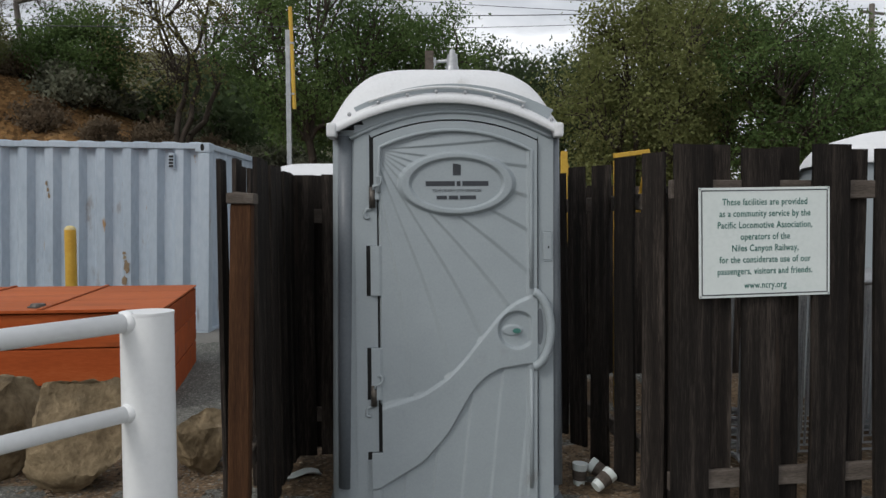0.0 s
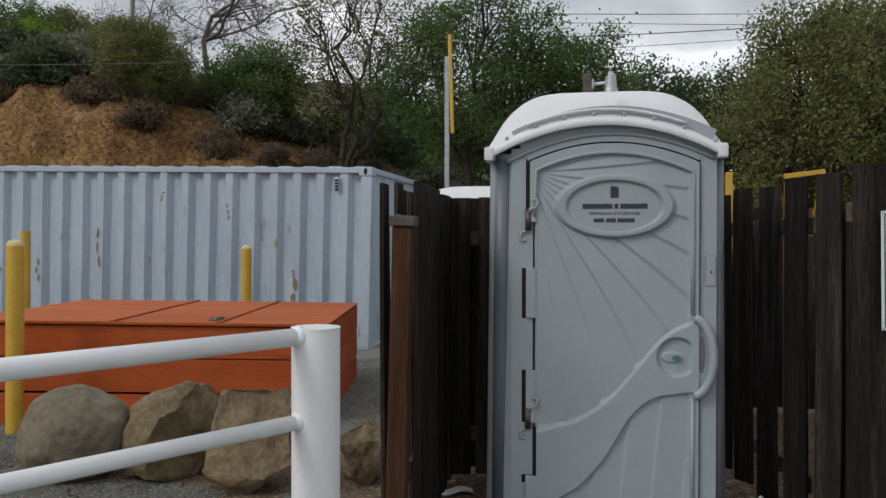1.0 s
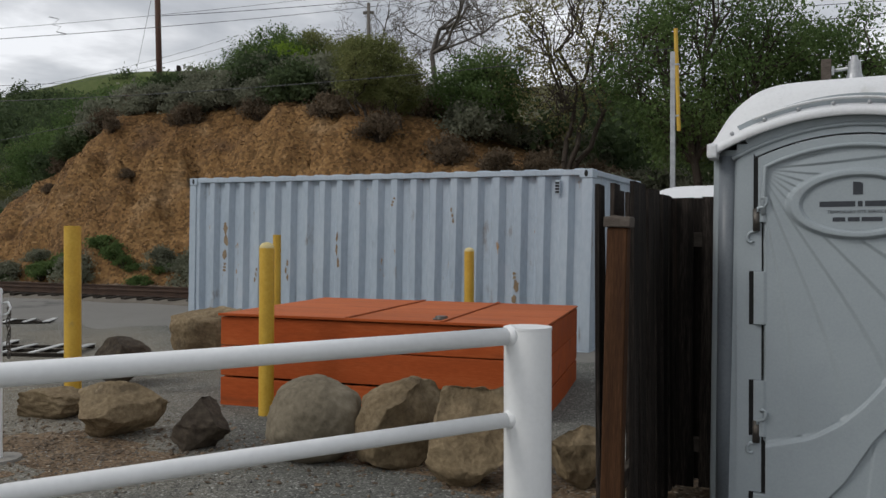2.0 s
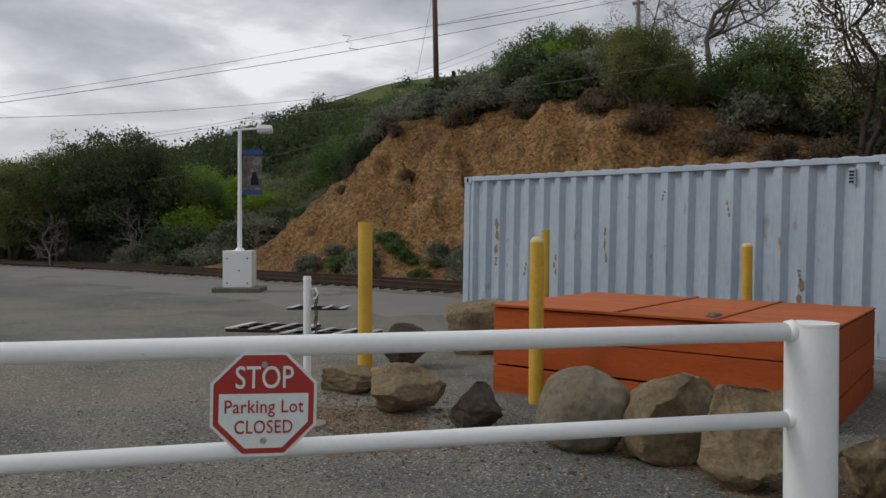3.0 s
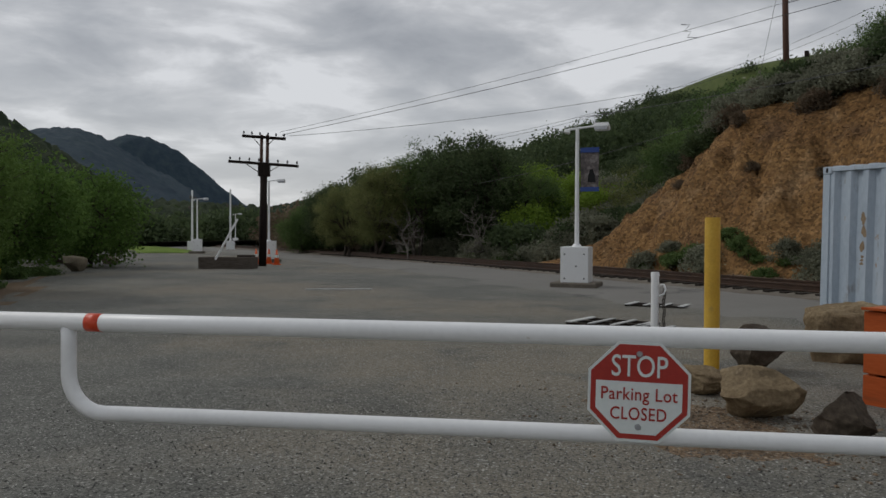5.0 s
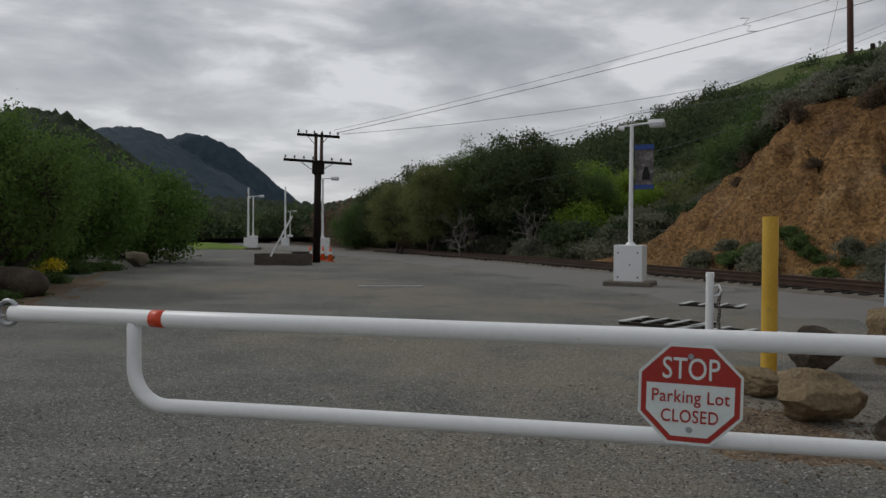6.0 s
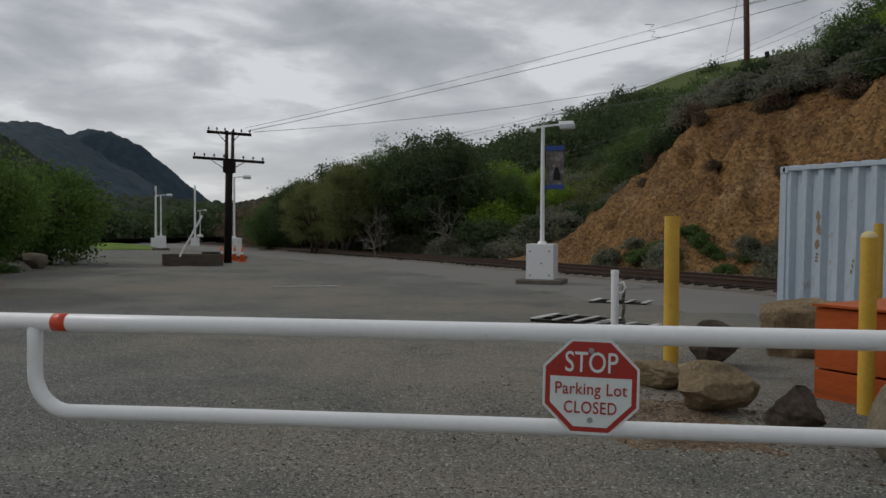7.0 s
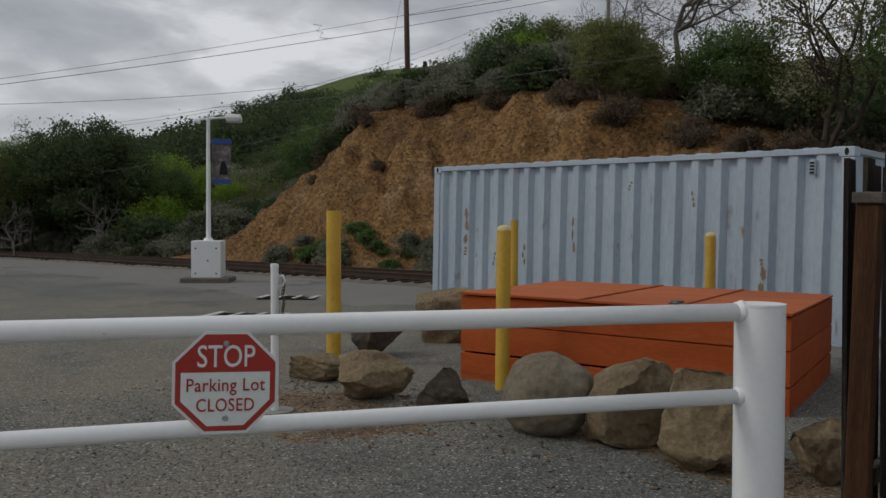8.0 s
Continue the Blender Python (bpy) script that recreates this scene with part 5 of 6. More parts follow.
far_toilet(3.36, 5.75, -8, "white-roofed portable toilet behind the board fence")
far_toilet(-1.32, 8.6, 4, "white-roofed portable toilet beyond the fence corner")


def yellow_frame():
    f = thing("yellow_barricade", pose(1.55, 5.95, -0.035, 0, 0, 8), "yellow-painted steel angle frame behind the fence", "barricade")
    for a, b in (((0.0, 0, 0.05), (0.0, 0, 1.99)), ((-0.24, 0, 0.05), (-0.24, 0, 1.93)), ((-0.26, 0, 1.965), (0.02, 0, 2.0)), ((0, 0.0, 1.9), (0.05, 0.3, 1.55))):
        bm = bmesh.new()
        box(bm, 0.035, 0.035, (Vector(b) - Vector(a)).length, along(a, b), 0.003)
        part("frame_bar", bm, yellow_paint, f)
    g = thing("yellow_post", pose(0.98, 6.2, 0, 0, 0, 0), "yellow steel bracket post behind the toilet", "steel post")
    bm = bmesh.new()
    box(bm, 0.05, 0.05, 1.99, pose(-0.02, 0, 0), 0.004)
    part("upright", bm, yellow_paint, g)
    bm = bmesh.new()
    box(bm, 0.04, 0.04, 0.16, pose(0.02, 0, 1.80, 0, -18), 0.004)
    part("brace", bm, yellow_paint, g)


yellow_frame()


def paper_cup(m):
    c = thing("paper_cup", m, "discarded white paper cup with a brown sleeve on the dirt", "cup", "litter by the toilet")
    bm = bmesh.new()
    cyl(bm, 0.030, 0.043, 0.12, None, 20)
    part("cup", bm, sign_white, c, smooth=False)
    bm = bmesh.new()
    cyl(bm, 0.0355, 0.0415, 0.055, pose(0, 0, 0.03), 20, False)
    part("sleeve", bm, rail_wood, c, "brown cardboard sleeve")


paper_cup(pose(0.80, 4.05, 0.045, 0, 62, 30))
paper_cup(pose(0.90, 4.20, 0.05, -60, 20, 70))
paper_cup(pose(0.74, 4.22, 0.0, 0, 4, 0))
bm = bmesh.new()
bmesh.ops.create_grid(bm, x_segments=6, y_segments=4, size=0.12)
for v in bm.verts:
    v.co.z = 0.02 + 0.012 * math.sin(30 * v.co.x) + 0.010 * math.sin(41 * v.co.y)
    v.co.y *= 0.5
ob = link("crumpled_paper", bm, sign_white)
ob.matrix_world = pose(-0.82, 4.35, 0.01, 0, 0, 20)
ob.modifiers.new("thick", "SOLIDIFY").thickness = 0.003
tagged(ob, "crumpled sheet of white paper on the dirt", "litter")


# post with a yellow arm behind the container corner
def marker_post():
    p = thing("marker_post", pose(-2.76, 14.05, 0), "thin grey steel post with a yellow pole strapped to its top", "post")
    bm = bmesh.new()
    box(bm, 0.085, 0.06, 4.85, None, 0.006)
    part("steel_post", bm, galv, p)
    bm = bmesh.new()
    rod(bm, (0.10, 0, 3.45), (0.045, 0, 5.25), 0.035, 10)
    part("yellow_pole", bm, yellow_paint, p, "faded yellow pole")
    for z in (3.7, 4.6):
        bm = bmesh.new()
        box(bm, 0.16, 0.08, 0.03, pose(0.03, 0, z))
        part("strap", bm, galv, p)


marker_post()


# ---- lamp posts along the platform road ----
def lamp_post(m, banner, label):
    l = thing("lamp_post", m, label, "lamp post", "lamp posts along the road")
    bm = bmesh.new()
    box(bm, 1.28, 1.16, 0.20, pose(0, 0, -0.03), 0.03)
    part("plinth", bm, ballast_mat, l, "rough concrete plinth")
    bm = bmesh.new()
    box(bm, 0.78, 0.72, 1.02, pose(0, 0, 0.14), 0.025, 2)
    b = part("base_box", bm, white_paint, l, "white-painted concrete base box")
    for x, z in ((-0.27, 0.95), (0.27, 0.95), (-0.27, 0.28), (0.05, 0.62), (0.27, 0.28)):
        bm = bmesh.new()
        cyl(bm, 0.022, 0.022, 0.01, pose(x, -0.362, z, 90), 10)
        part("bolt_hole", bm, shade_print_black, b)
    bm = bmesh.new()
    cyl(bm, 0.14, 0.10, 0.07, pose(0, 0, 1.16), 20)
    cyl(bm, 0.065, 0.052, 3.28, pose(0, 0, 1.2), 16)
    part("pole", bm, white_paint, l, smooth=False)
    bm = bmesh.new()
    rod(bm, (-0.28, 0, 4.44), (0.62, 0, 4.52), 0.03, 10)
    part("arm", bm, white_paint, l)
    bm = bmesh.new()
    box(bm, 0.42, 0.30, 0.13, pose(0.68, -0.03, 4.42, -18, 0, 0), 0.02)
    fl = part("floodlight", bm, white_paint, l, "grey floodlight head")
    bm = bmesh.new()
    box(bm, 0.34, 0.01, 0.11, pose(0.68, -0.20, 4.38, -18, 0, 0))
    part("lens", bm, galv, fl)
    bm = bmesh.new()
    box(bm, 0.16, 0.14, 0.10, pose(-0.30, -0.03, 4.34, -15, 20, 0), 0.015)
    part("camera_housing", bm, white_paint, l)
    if banner:
        n = thing("street_banner", m, "blue-edged banner with a faded dark picture on the lamp post", "banner")
        bm = bmesh.new()
        rows = []
        for z in np.linspace(2.72, 3.90, 10):
            rows.append([bm.verts.new((x, 0.03 * math.sin(4 * x + 3 * z), z)) for x in np.linspace(0.10, 0.60, 6)])
        for a, b2 in zip(rows, rows[1:]):
            for k in range(5):
                bm.faces.new((a[k], a[k + 1], b2[k + 1], b2[k]))
        o = part("cloth", bm, banner_pic, n)
        o.modifiers.new("thick", "SOLIDIFY").thickness = 0.004
        for z0, z1 in ((2.70, 2.82), (3.78, 3.92)):
            bm = bmesh.new()
            box(bm, 0.52, 0.06, z1 - z0, pose(0.35, 0.0, z0), 0.004)
            part("blue_band", bm, banner_blue, n, "blue printed band")
        bm = bmesh.new()
        prism(bm, [(0.30, 2.95), (0.52, 2.95), (0.50, 3.15), (0.44, 3.32), (0.36, 3.30), (0.31, 3.12)], 0.002, pose(0, -0.045, 0))
        part("printed_shape", bm, shade_print_black, n, "dark printed shape")
        for z in (2.76, 3.86):
            bm = bmesh.new()
            rod(bm, (0, 0, z), (0.62, 0, z), 0.012, 8)
            part("banner_rod", bm, galv, n)
    return l


near_lamp = lamp_post(pose(-19.42, 10.48, 0, 0, 0, 50), True, "white lamp post on a white base box beside the road")
plain = lamp_post(pose(-44.0, 4.9, 0, 0, 0, 78), False, "white lamp post on a white base box far along the road")
for x, y in ((-67.8, 1.9), (-112.0, 8.4)):
    copy_thing(plain, pose(x, y, 0, 0, 0, 84))


def signal_mast(x, y, h, arms):
    s = thing("signal_mast", pose(x, y, 0, 0, 0, 85), "thin white signal mast with small cross arms", "signal mast", "signal masts")
    bm = bmesh.new()
    cyl(bm, 0.13, 0.09, h, pose(0, 0, -0.1), 10)
    part("mast", bm, white_paint, s)
    for z, w in arms:
        bm = bmesh.new()
        box(bm, w, 0.08, 0.10, pose(w * 0.2, 0, z))
        box(bm, 0.22, 0.2, 0.34, pose(-w * 0.25, 0, z - 0.1), 0.02)
        part("arm", bm, dark_steel, s)
    bm = bmesh.new()
    box(bm, 0.9, 0.8, 1.0, pose(0, 0, -0.1), 0.03)
    part("footing", bm, white_paint, s)


signal_mast(-82.4, 1.9, 6.1, ((4.2, 1.0), (5.2, 0.6)))
signal_mast(-86.5, 5.9, 6.5, ((4.6, 1.2),))


# ---- telegraph pole ----
def telegraph_pole():
    t = thing("telegraph_pole", pose(-38.1, 3.9, 0, 0, 0.9, 74), "dark creosoted telegraph pole with two cross arms of insulators", "utility pole")
    bm = bmesh.new()
    cyl(bm, 0.185, 0.165, 4.75, pose(0, 0, -0.1), 14)
    part("pole", bm, pole_dark, t, smooth=True)
    for x in (-0.13, 0.15):
        bm = bmesh.new()
        cyl(bm, 0.085, 0.075, 2.0, pose(x, 0, 4.25), 10)
        part("upright", bm, pole_red, t, "reddish upright of the pole top", True)
    bm = bmesh.new()
    box(bm, 0.55, 0.34, 0.62, pose(0.01, 0, 4.28), 0.02)
    part("splice_block", bm, pole_dark, t)
    for z, w, n in ((6.05, 2.05, 6), (4.80, 3.3, 8)):
        bm = bmesh.new()
        box(bm, w, 0.11, 0.13, pose(0.0, -0.13, z, 0, 2.8, 0), 0.008)
        a = part("cross_arm", bm, pole_dark, t)
        for k in range(n):
            x = -w / 2 + 0.08 + (w - 0.16) * k / (n - 1)
            bm = bmesh.new()
            zz = z + 0.12 - math.tan(radians(2.8)) * x
            cyl(bm, 0.018, 0.018, 0.09, pose(x, -0.13, zz), 6)
            cyl(bm, 0.052, 0.045, 0.05, pose(x, -0.13, zz + 0.07), 8)
            cyl(bm, 0.04, 0.03, 0.06, pose(x, -0.13, zz + 0.12), 8)
            part("insulator", bm, glass_ins, a)
        for s in (-1, 1):
            bm = bmesh.new()
            rod(bm, (s * w * 0.24, -0.15, z + 0.02), (s * 0.1, -0.15, z - 0.42), 0.018, 6)
            part("arm_brace", bm, dark_steel, t)


telegraph_pole()


def plain_pole(x, y, z0, z1, r, lean, mat, label, arm=0.0):
    p = thing("utility_pole", pose(x, y, z0, 0, lean, 0), label, "utility pole", "utility poles")
    bm = bmesh.new()
    cyl(bm, r, r * 0.8, z1 - z0, None, 12)
    part("pole", bm, mat, p, smooth=True)
    if arm:
        bm = bmesh.new()
        box(bm, arm, 0.1, 0.12, pose(0, 0, z1 - z0 - 0.5, 0, 0, 20))
        part("cross_arm", bm, mat, p)


plain_pole(-29.85, 27.5, 6.0, 16.5, 0.16, -1.8, pole_red, "red-brown wooden power pole on the hilltop")
plain_pole(-29.2, 28.0, 6.5, 10.2, 0.13, 0, pole_dark, "short dark stub post on the hilltop")
plain_pole(-19.6, 30.2, 5.0, 12.5, 0.10, 0, pale_bark, "slim grey pole among the hill trees", 0.5)
plain_pole(21.8, 40.4, 0, 12.3, 0.17, 0, pale_bark, "grey wooden utility pole behind the oaks", 1.6)
plain_pole(-70.0, -6.2, 0, 5.2, 0.16, 0, pole_dark, "dark wooden pole at the edge of the road", 2.6)


def wire(a, b, sag, r, label, n=24):
    a, b = Vector(a), Vector(b)
    bm = bmesh.new()
    tube(bm, [a.lerp(b, t) - Vector((0, 0, sag * 4 * t * (1 - t))) for t in np.linspace(0, 1, n)], r, 5)
    return tagged(link("overhead_wire", bm, wire_mat), label, "wire", "overhead wires")


wire((-37.86, 4.68, 6.39), (-22.81, 36.21, 15.28), 0.45, 0.009, "thin grey overhead wire across the sky")
wire((-37.84, 4.81, 6.26), (-21.58, 36.96, 14.65), 0.42, 0.013, "thick grey overhead wire across the sky")
wire((-37.8, 5.08, 6.21), (-36.53, 27.64, 10.02), 0.33, 0.011, "low grey overhead wire running into the hill")
wire((-69.9, 26.3, 10.52), (-50.2, 55.4, 20.78), 1.44, 0.014, "faint far wire climbing behind the hill")
wire((-69.9, 26.3, 10.15), (-50.2, 55.4, 20.03), 1.21, 0.014, "faint far wire climbing behind the hill")
wire((-29.9, 27.5, 12.6), (-10.0, 46.0, 17.5), 0.3, 0.016, "thin wire up the hill")
wire((-29.9, 27.5, 15.5), (-31.5, 27.0, 8.2), 0.0, 0.009, "taut guy wire of the hilltop pole")
wire((-17.3, 42.5, 14.7), (12.0, 48.4, 14.6), 0.1, 0.022, "thin overhead wire behind the oaks")
wire((-10.0, 44.0, 13.1), (14.0, 48.8, 14.2), 0.25, 0.028, "thick overhead wire behind the oaks")
wire((-14.0, 43.2, 14.3), (14.0, 48.8, 13.95), 0.1, 0.018, "thin overhead wire behind the oaks")
wire((-6.0, 44.7, 12.3), (21.8, 40.4, 12.1), 0.3, 0.016, "thin overhead wire to the far pole")
wire((-26.0, 14.2, 5.9), (-3.0, 18.7, 6.05), 0.25, 0.010, "dark cable strung across the cut bank")
wire((-48.0, 17.0, 4.6), (-26.0, 20.5, 6.2), 0.3, 0.010, "dark cable strung across the brush slope")
bm = bmesh.new()
tube(bm, [(-32.1 + 0.42 * u, 23.45 + 0.91 * u, 11.40 + w) for u, w in ((-0.28, 0.36), (0.14, 0.34), (-0.14, 0.03), (0.20, 0.0), (0.02, -0.26), (0.50, -0.30))], 0.018, 5)
tagged(link("wire_spacer", bm, wire_mat), "dark zigzag spacer between two overhead wires", "wire spacer")


# ---- white bollard post with a chain ----
def chain_post():
    p = thing("chain_post", pose(-5.02, 3.2, 0, 0, 0, 0), "short white pipe post with a hanging chain", "post")
    bm = bmesh.new()
    cyl(bm, 0.030, 0.030, 1.13, None, 18)
    cyl(bm, 0.034, 0.030, 0.03, pose(0, 0, 1.13), 18)
    part("pipe", bm, white_paint, p)
    bm = bmesh.new()
    cyl(bm, 0.15, 0.145, 0.035, pose(0, 0, -0.008), 24)
    part("footing", bm, concrete, p, "round concrete footing")
    bm = bmesh.new()
    tube(bm, [(0.035, 0.02, 1.06), (0.06, 0.035, 1.07), (0.075, 0.045, 1.03), (0.06, 0.035, 0.99), (0.035, 0.02, 0.98)], 0.008, 8)
    part("hook", bm, white_paint, p, smooth=True)
    bm = bmesh.new()
    for i in range(13):
        c = Vector((0.06 + 0.008 * math.sin(i * 1.3), 0.04, 1.02 - 0.026 * i))
        q = Vector((1, 0.3, 0)) if i % 2 else Vector((-0.3, 1, 0))
        tube(bm, [c + Vector((0, 0, 0.020 * math.cos(a))) + q * 0.011 * math.sin(a) for a in np.linspace(0, 6.283, 11)[:-1]], 0.004, 6, True)
    part("chain", bm, dark_steel, p, "dark steel chain", True)


chain_post()


# ---- timber frames lying on the lot ----
slat_paint = shade("worn_white_slat", [(0.30, 0.30, 0.29), (0.46, 0.46, 0.45), (0.58, 0.58, 0.56)], 5, 30, 0.8, 0.4, stretch=(1, 6, 6), per_object=0.2)


def pallet(x, y, rz, L, W, label):
    p = thing("wooden_pallet", pose(x, y, 0, 0, 0, rz), label, "pallet", "pallets lying on the lot")
    for k, yy in enumerate((-W / 2 + 0.05, 0, W / 2 - 0.05)):
        bm = bmesh.new()
        box(bm, L, 0.045, 0.045, pose(0, yy, 0.0), 0.004)
        part("stringer", bm, old_tie, p, "dark stringer")
    for k in range(4):
        bm = bmesh.new()
        box(bm, 0.11 if k in (0, 3) else 0.08, W, 0.018, pose(-L / 2 + 0.06 + (L - 0.12) * k / 3, 0, 0.046), 0.003)
        part("slat", bm, slat_paint, p)


pallet(-11.0, 6.5, 35, 1.25, 0.95, "flat wooden pallet with worn white slats on the gravel")
pallet(-9.75, 6.75, 28, 1.3, 0.9, "flat wooden pallet with worn white slats on the gravel")
pallet(-13.6, 9.15, 40, 1.2, 0.7, "flat grey wooden pallet farther up the lot")
bm = bmesh.new()
box(bm, 1.75, 0.10, 0.03, None, 0.005)
ob = link("loose_plank", bm, slat_paint)
ob.matrix_world = pose(-20.5, 3.95, 0.005, 0, 0, 79)
tagged(ob, "pale loose plank lying on the gravel", "plank")
bm = bmesh.new()
box(bm, 0.5, 0.22, 0.025, None, 0.008)
ob = link("loose_plank", bm, concrete)
ob.matrix_world = pose(-11.2, 10.6, 0.06, 0, 0, 20)
tagged(ob, "pale broken slab on the asphalt edge", "slab")


# ---- clutter by the telegraph pole ----
def trough():
    t = thing("timber_planter", pose(-35.6, 2.15, 0, 0, 0, 60), "long low grey timber planter by the telegraph pole", "planter")
    for sx, sy, x, y in ((2.4, 0.08, 0, -0.4), (2.4, 0.08, 0, 0.4), (0.08, 0.72, -1.16, 0), (0.08, 0.72, 1.16, 0)):
        bm = bmesh.new()
        box(bm, sx, sy, 0.52, pose(x, y, -0.02), 0.01)
        part("side_board", bm, rail_wood, t)
    bm = bmesh.new()
    box(bm, 2.24, 0.72, 0.40, pose(0, 0, -0.01))
    part("soil", bm, dirt_ground, t)
    c = thing("dark_crate", pose(-37.6, 3.1, 0, 0, 0, 70), "small dark box beside the telegraph pole", "box")
    bm = bmesh.new()
    box(bm, 0.7, 0.6, 0.5, None, 0.02)
    part("crate", bm, old_tie, c)
    bm = bmesh.new()
    box(bm, 0.74, 0.64, 0.05, pose(0, 0, 0.5), 0.01)
    part("lid", bm, rail_wood, c)
    l = thing("leaning_pole", Matrix(), "white pole leaning out of the planter", "pole")
    bm = bmesh.new()
    rod(bm, (-34.65, 1.55, 0.42), (-34.4, 2.45, 2.15), 0.045, 8)
    part("pole", bm, white_paint, l)


trough()


def cone(x, y):
    c = thing("traffic_cone", pose(x, y, 0), "orange plastic traffic cone beside the telegraph pole", "traffic cone", "traffic cones")
    bm = bmesh.new()
    box(bm, 0.42, 0.42, 0.04, None, 0.01)
    part("base", bm, orange_pl, c)
    bm = bmesh.new()
    cyl(bm, 0.16, 0.03, 0.72, pose(0, 0, 0.035), 18)
    part("cone", bm, orange_pl, c, smooth=True)
    bm = bmesh.new()
    cyl(bm, 0.108, 0.080, 0.14, pose(0, 0, 0.36), 18, False)
    part("reflective_collar", bm, sign_white, c, "white collar")


for x, y in ((-39.5, 4.75), (-41.5, 3.95), (-41.0, 4.55)):
    cone(x, y)

bm = bmesh.new()
bmesh.ops.create_grid(bm, x_segments=24, y_segments=10, size=1)
for v in bm.verts:
    v.co = Vector((-86 + 17 * v.co.x, -1.6 + 2.6 * v.co.y + 1.2 * math.sin(v.co.x * 2), 0.02 + 0.25 * max(0, 1 - v.co.y**2) * (1 - v.co.x**4)))
tagged(link("grass_verge", bm, lime_leaf), "bright green grass verge at the road bend", "grass", kind="structure")
bm = bmesh.new()
bmesh.ops.create_grid(bm, x_segments=20, y_segments=4, size=1)
for v in bm.verts:
    v.co = Vector((-112 + 5 * v.co.y, 0.5 + 13 * v.co.x, 0.35 + 0.35 * v.co.y + 0.25 * v.co.x))
tagged(link("far_road", bm, concrete), "pale road bending away in the distance", "road", kind="structure")


# ---- trees and brush ----
def tubes_mesh(name, segs, mat, parent, sides=5):
    V, F, n0 = [], [], 0
    for a, b, r0, r1 in segs:
        d = (b - a) / (np.linalg.norm(b - a) + 1e-9)
        u = np.cross(d, (0.3, 0.5, 0.81))
        u = u / (np.linalg.norm(u) + 1e-9)
        w = np.cross(d, u)
        ang = np.arange(sides) * 2 * np.pi / sides
        ring = np.cos(ang)[:, None] * u + np.sin(ang)[:, None] * w
        V += [a + ring * r0, b + ring * r1]
        for k in range(sides):
            F.append((n0 + k, n0 + (k + 1) % sides, n0 + sides + (k + 1) % sides, n0 + sides + k))
        n0 += 2 * sides
    return mesh_from(name, np.concatenate(V).tolist(), F, mat, parent, True)


def bent(rs, a, b, r0, r1, n, wob):
    """A crooked branch from a to b, as short straight pieces."""
    pts = [a + (b - a) * t + rs.normal(size=3) * wob * math.sin(math.pi * t) for t in np.linspace(0, 1, n + 1)]
    rr = np.linspace(r0, r1, n + 1)
    return [(pts[i], pts[i + 1], rr[i], rr[i + 1]) for i in range(n)], pts


def leaf_quads(rs, centres, per, clump, size, flat=0.75):
    n = len(centres) * per
    c = np.repeat(centres, per, 0) + rs.normal(size=(n, 3)) * clump * np.array((1, 1, flat))
    d = rs.normal(size=(n, 3))
    d /= np.linalg.norm(d, axis=1, keepdims=True)
    e = np.cross(d, rs.normal(size=(n, 3)))
    e /= np.linalg.norm(e, axis=1, keepdims=True)
    s = size * rs.uniform(0.55, 1.35, (n, 1))
    d, e = d * s, e * s * 0.55
    return np.stack([c - d, c - e + d * 0.15, c + d, c + e + d * 0.15], 1)


def make_tree(seed, H, R, base, tips, limbs, per, clump, size, leaf, bark_mat, trunk_r, label, stems=1, lean=0.3, flat=0.75, name="oak_tree"):
    rs = np.random.RandomState(seed)
    t = thing(name, Matrix(), label, "tree", "trees")
    cz, hz = (H + base) / 2, (H - base) / 2
    d = rs.normal(size=(tips, 3))
    d /= np.linalg.norm(d, axis=1, keepdims=True)
    lobes = rs.normal(size=(7, 3))
    lobes /= np.linalg.norm(lobes, axis=1, keepdims=True)
    bulge = 0.80 + 0.30 * np.max(np.clip(d @ lobes.T, 0, 1) ** 3, 1)
    rad = rs.uniform(0.25, 1, tips) ** 0.5
    P = d * (rad * bulge)[:, None] * np.array((R, R, hz)) + np.array((0, 0, cz))
    P[:, 2] = np.maximum(P[:, 2], base * 0.8)
    segs = []
    feet = [np.array((rs.uniform(-0.4, 0.4) * (stems > 1), rs.uniform(-0.4, 0.4) * (stems > 1), -0.3)) for _ in range(stems)]
    forks = []
    for f in feet:
        top = f + np.array((rs.uniform(-lean, lean) * 2, rs.uniform(-lean, lean) * 2, base + 0.25 * hz + 0.3))
        s, pts = bent(rs, f, top, trunk_r, trunk_r * 0.62, 5, 0.10)
        segs += s
        forks.append(top)
    cent = P[rs.choice(tips, limbs, False)].copy()
    for _ in range(4):
        lab = np.argmin(((P[:, None] - cent[None]) ** 2).sum(-1), 1)
        for k in range(limbs):
            if (lab == k).any():
                cent[k] = P[lab == k].mean(0)
    for k in range(limbs):
        f = forks[int(np.argmin([((q - cent[k]) ** 2).sum() for q in forks]))]
        s, pts = bent(rs, f, cent[k], trunk_r * 0.5, trunk_r * 0.2, 5, 0.22)
        segs += s
        for p in P[lab == k]:
            a = pts[rs.randint(3, 6)]
            s, _ = bent(rs, a, p, trunk_r * 0.16, 0.012, 3, 0.12)
            segs += s
    tubes_mesh("trunk", segs, bark_mat, t)
    if per:
        quads("crown", leaf_quads(rs, P, per, clump, size, flat), leaf, t)
    return t


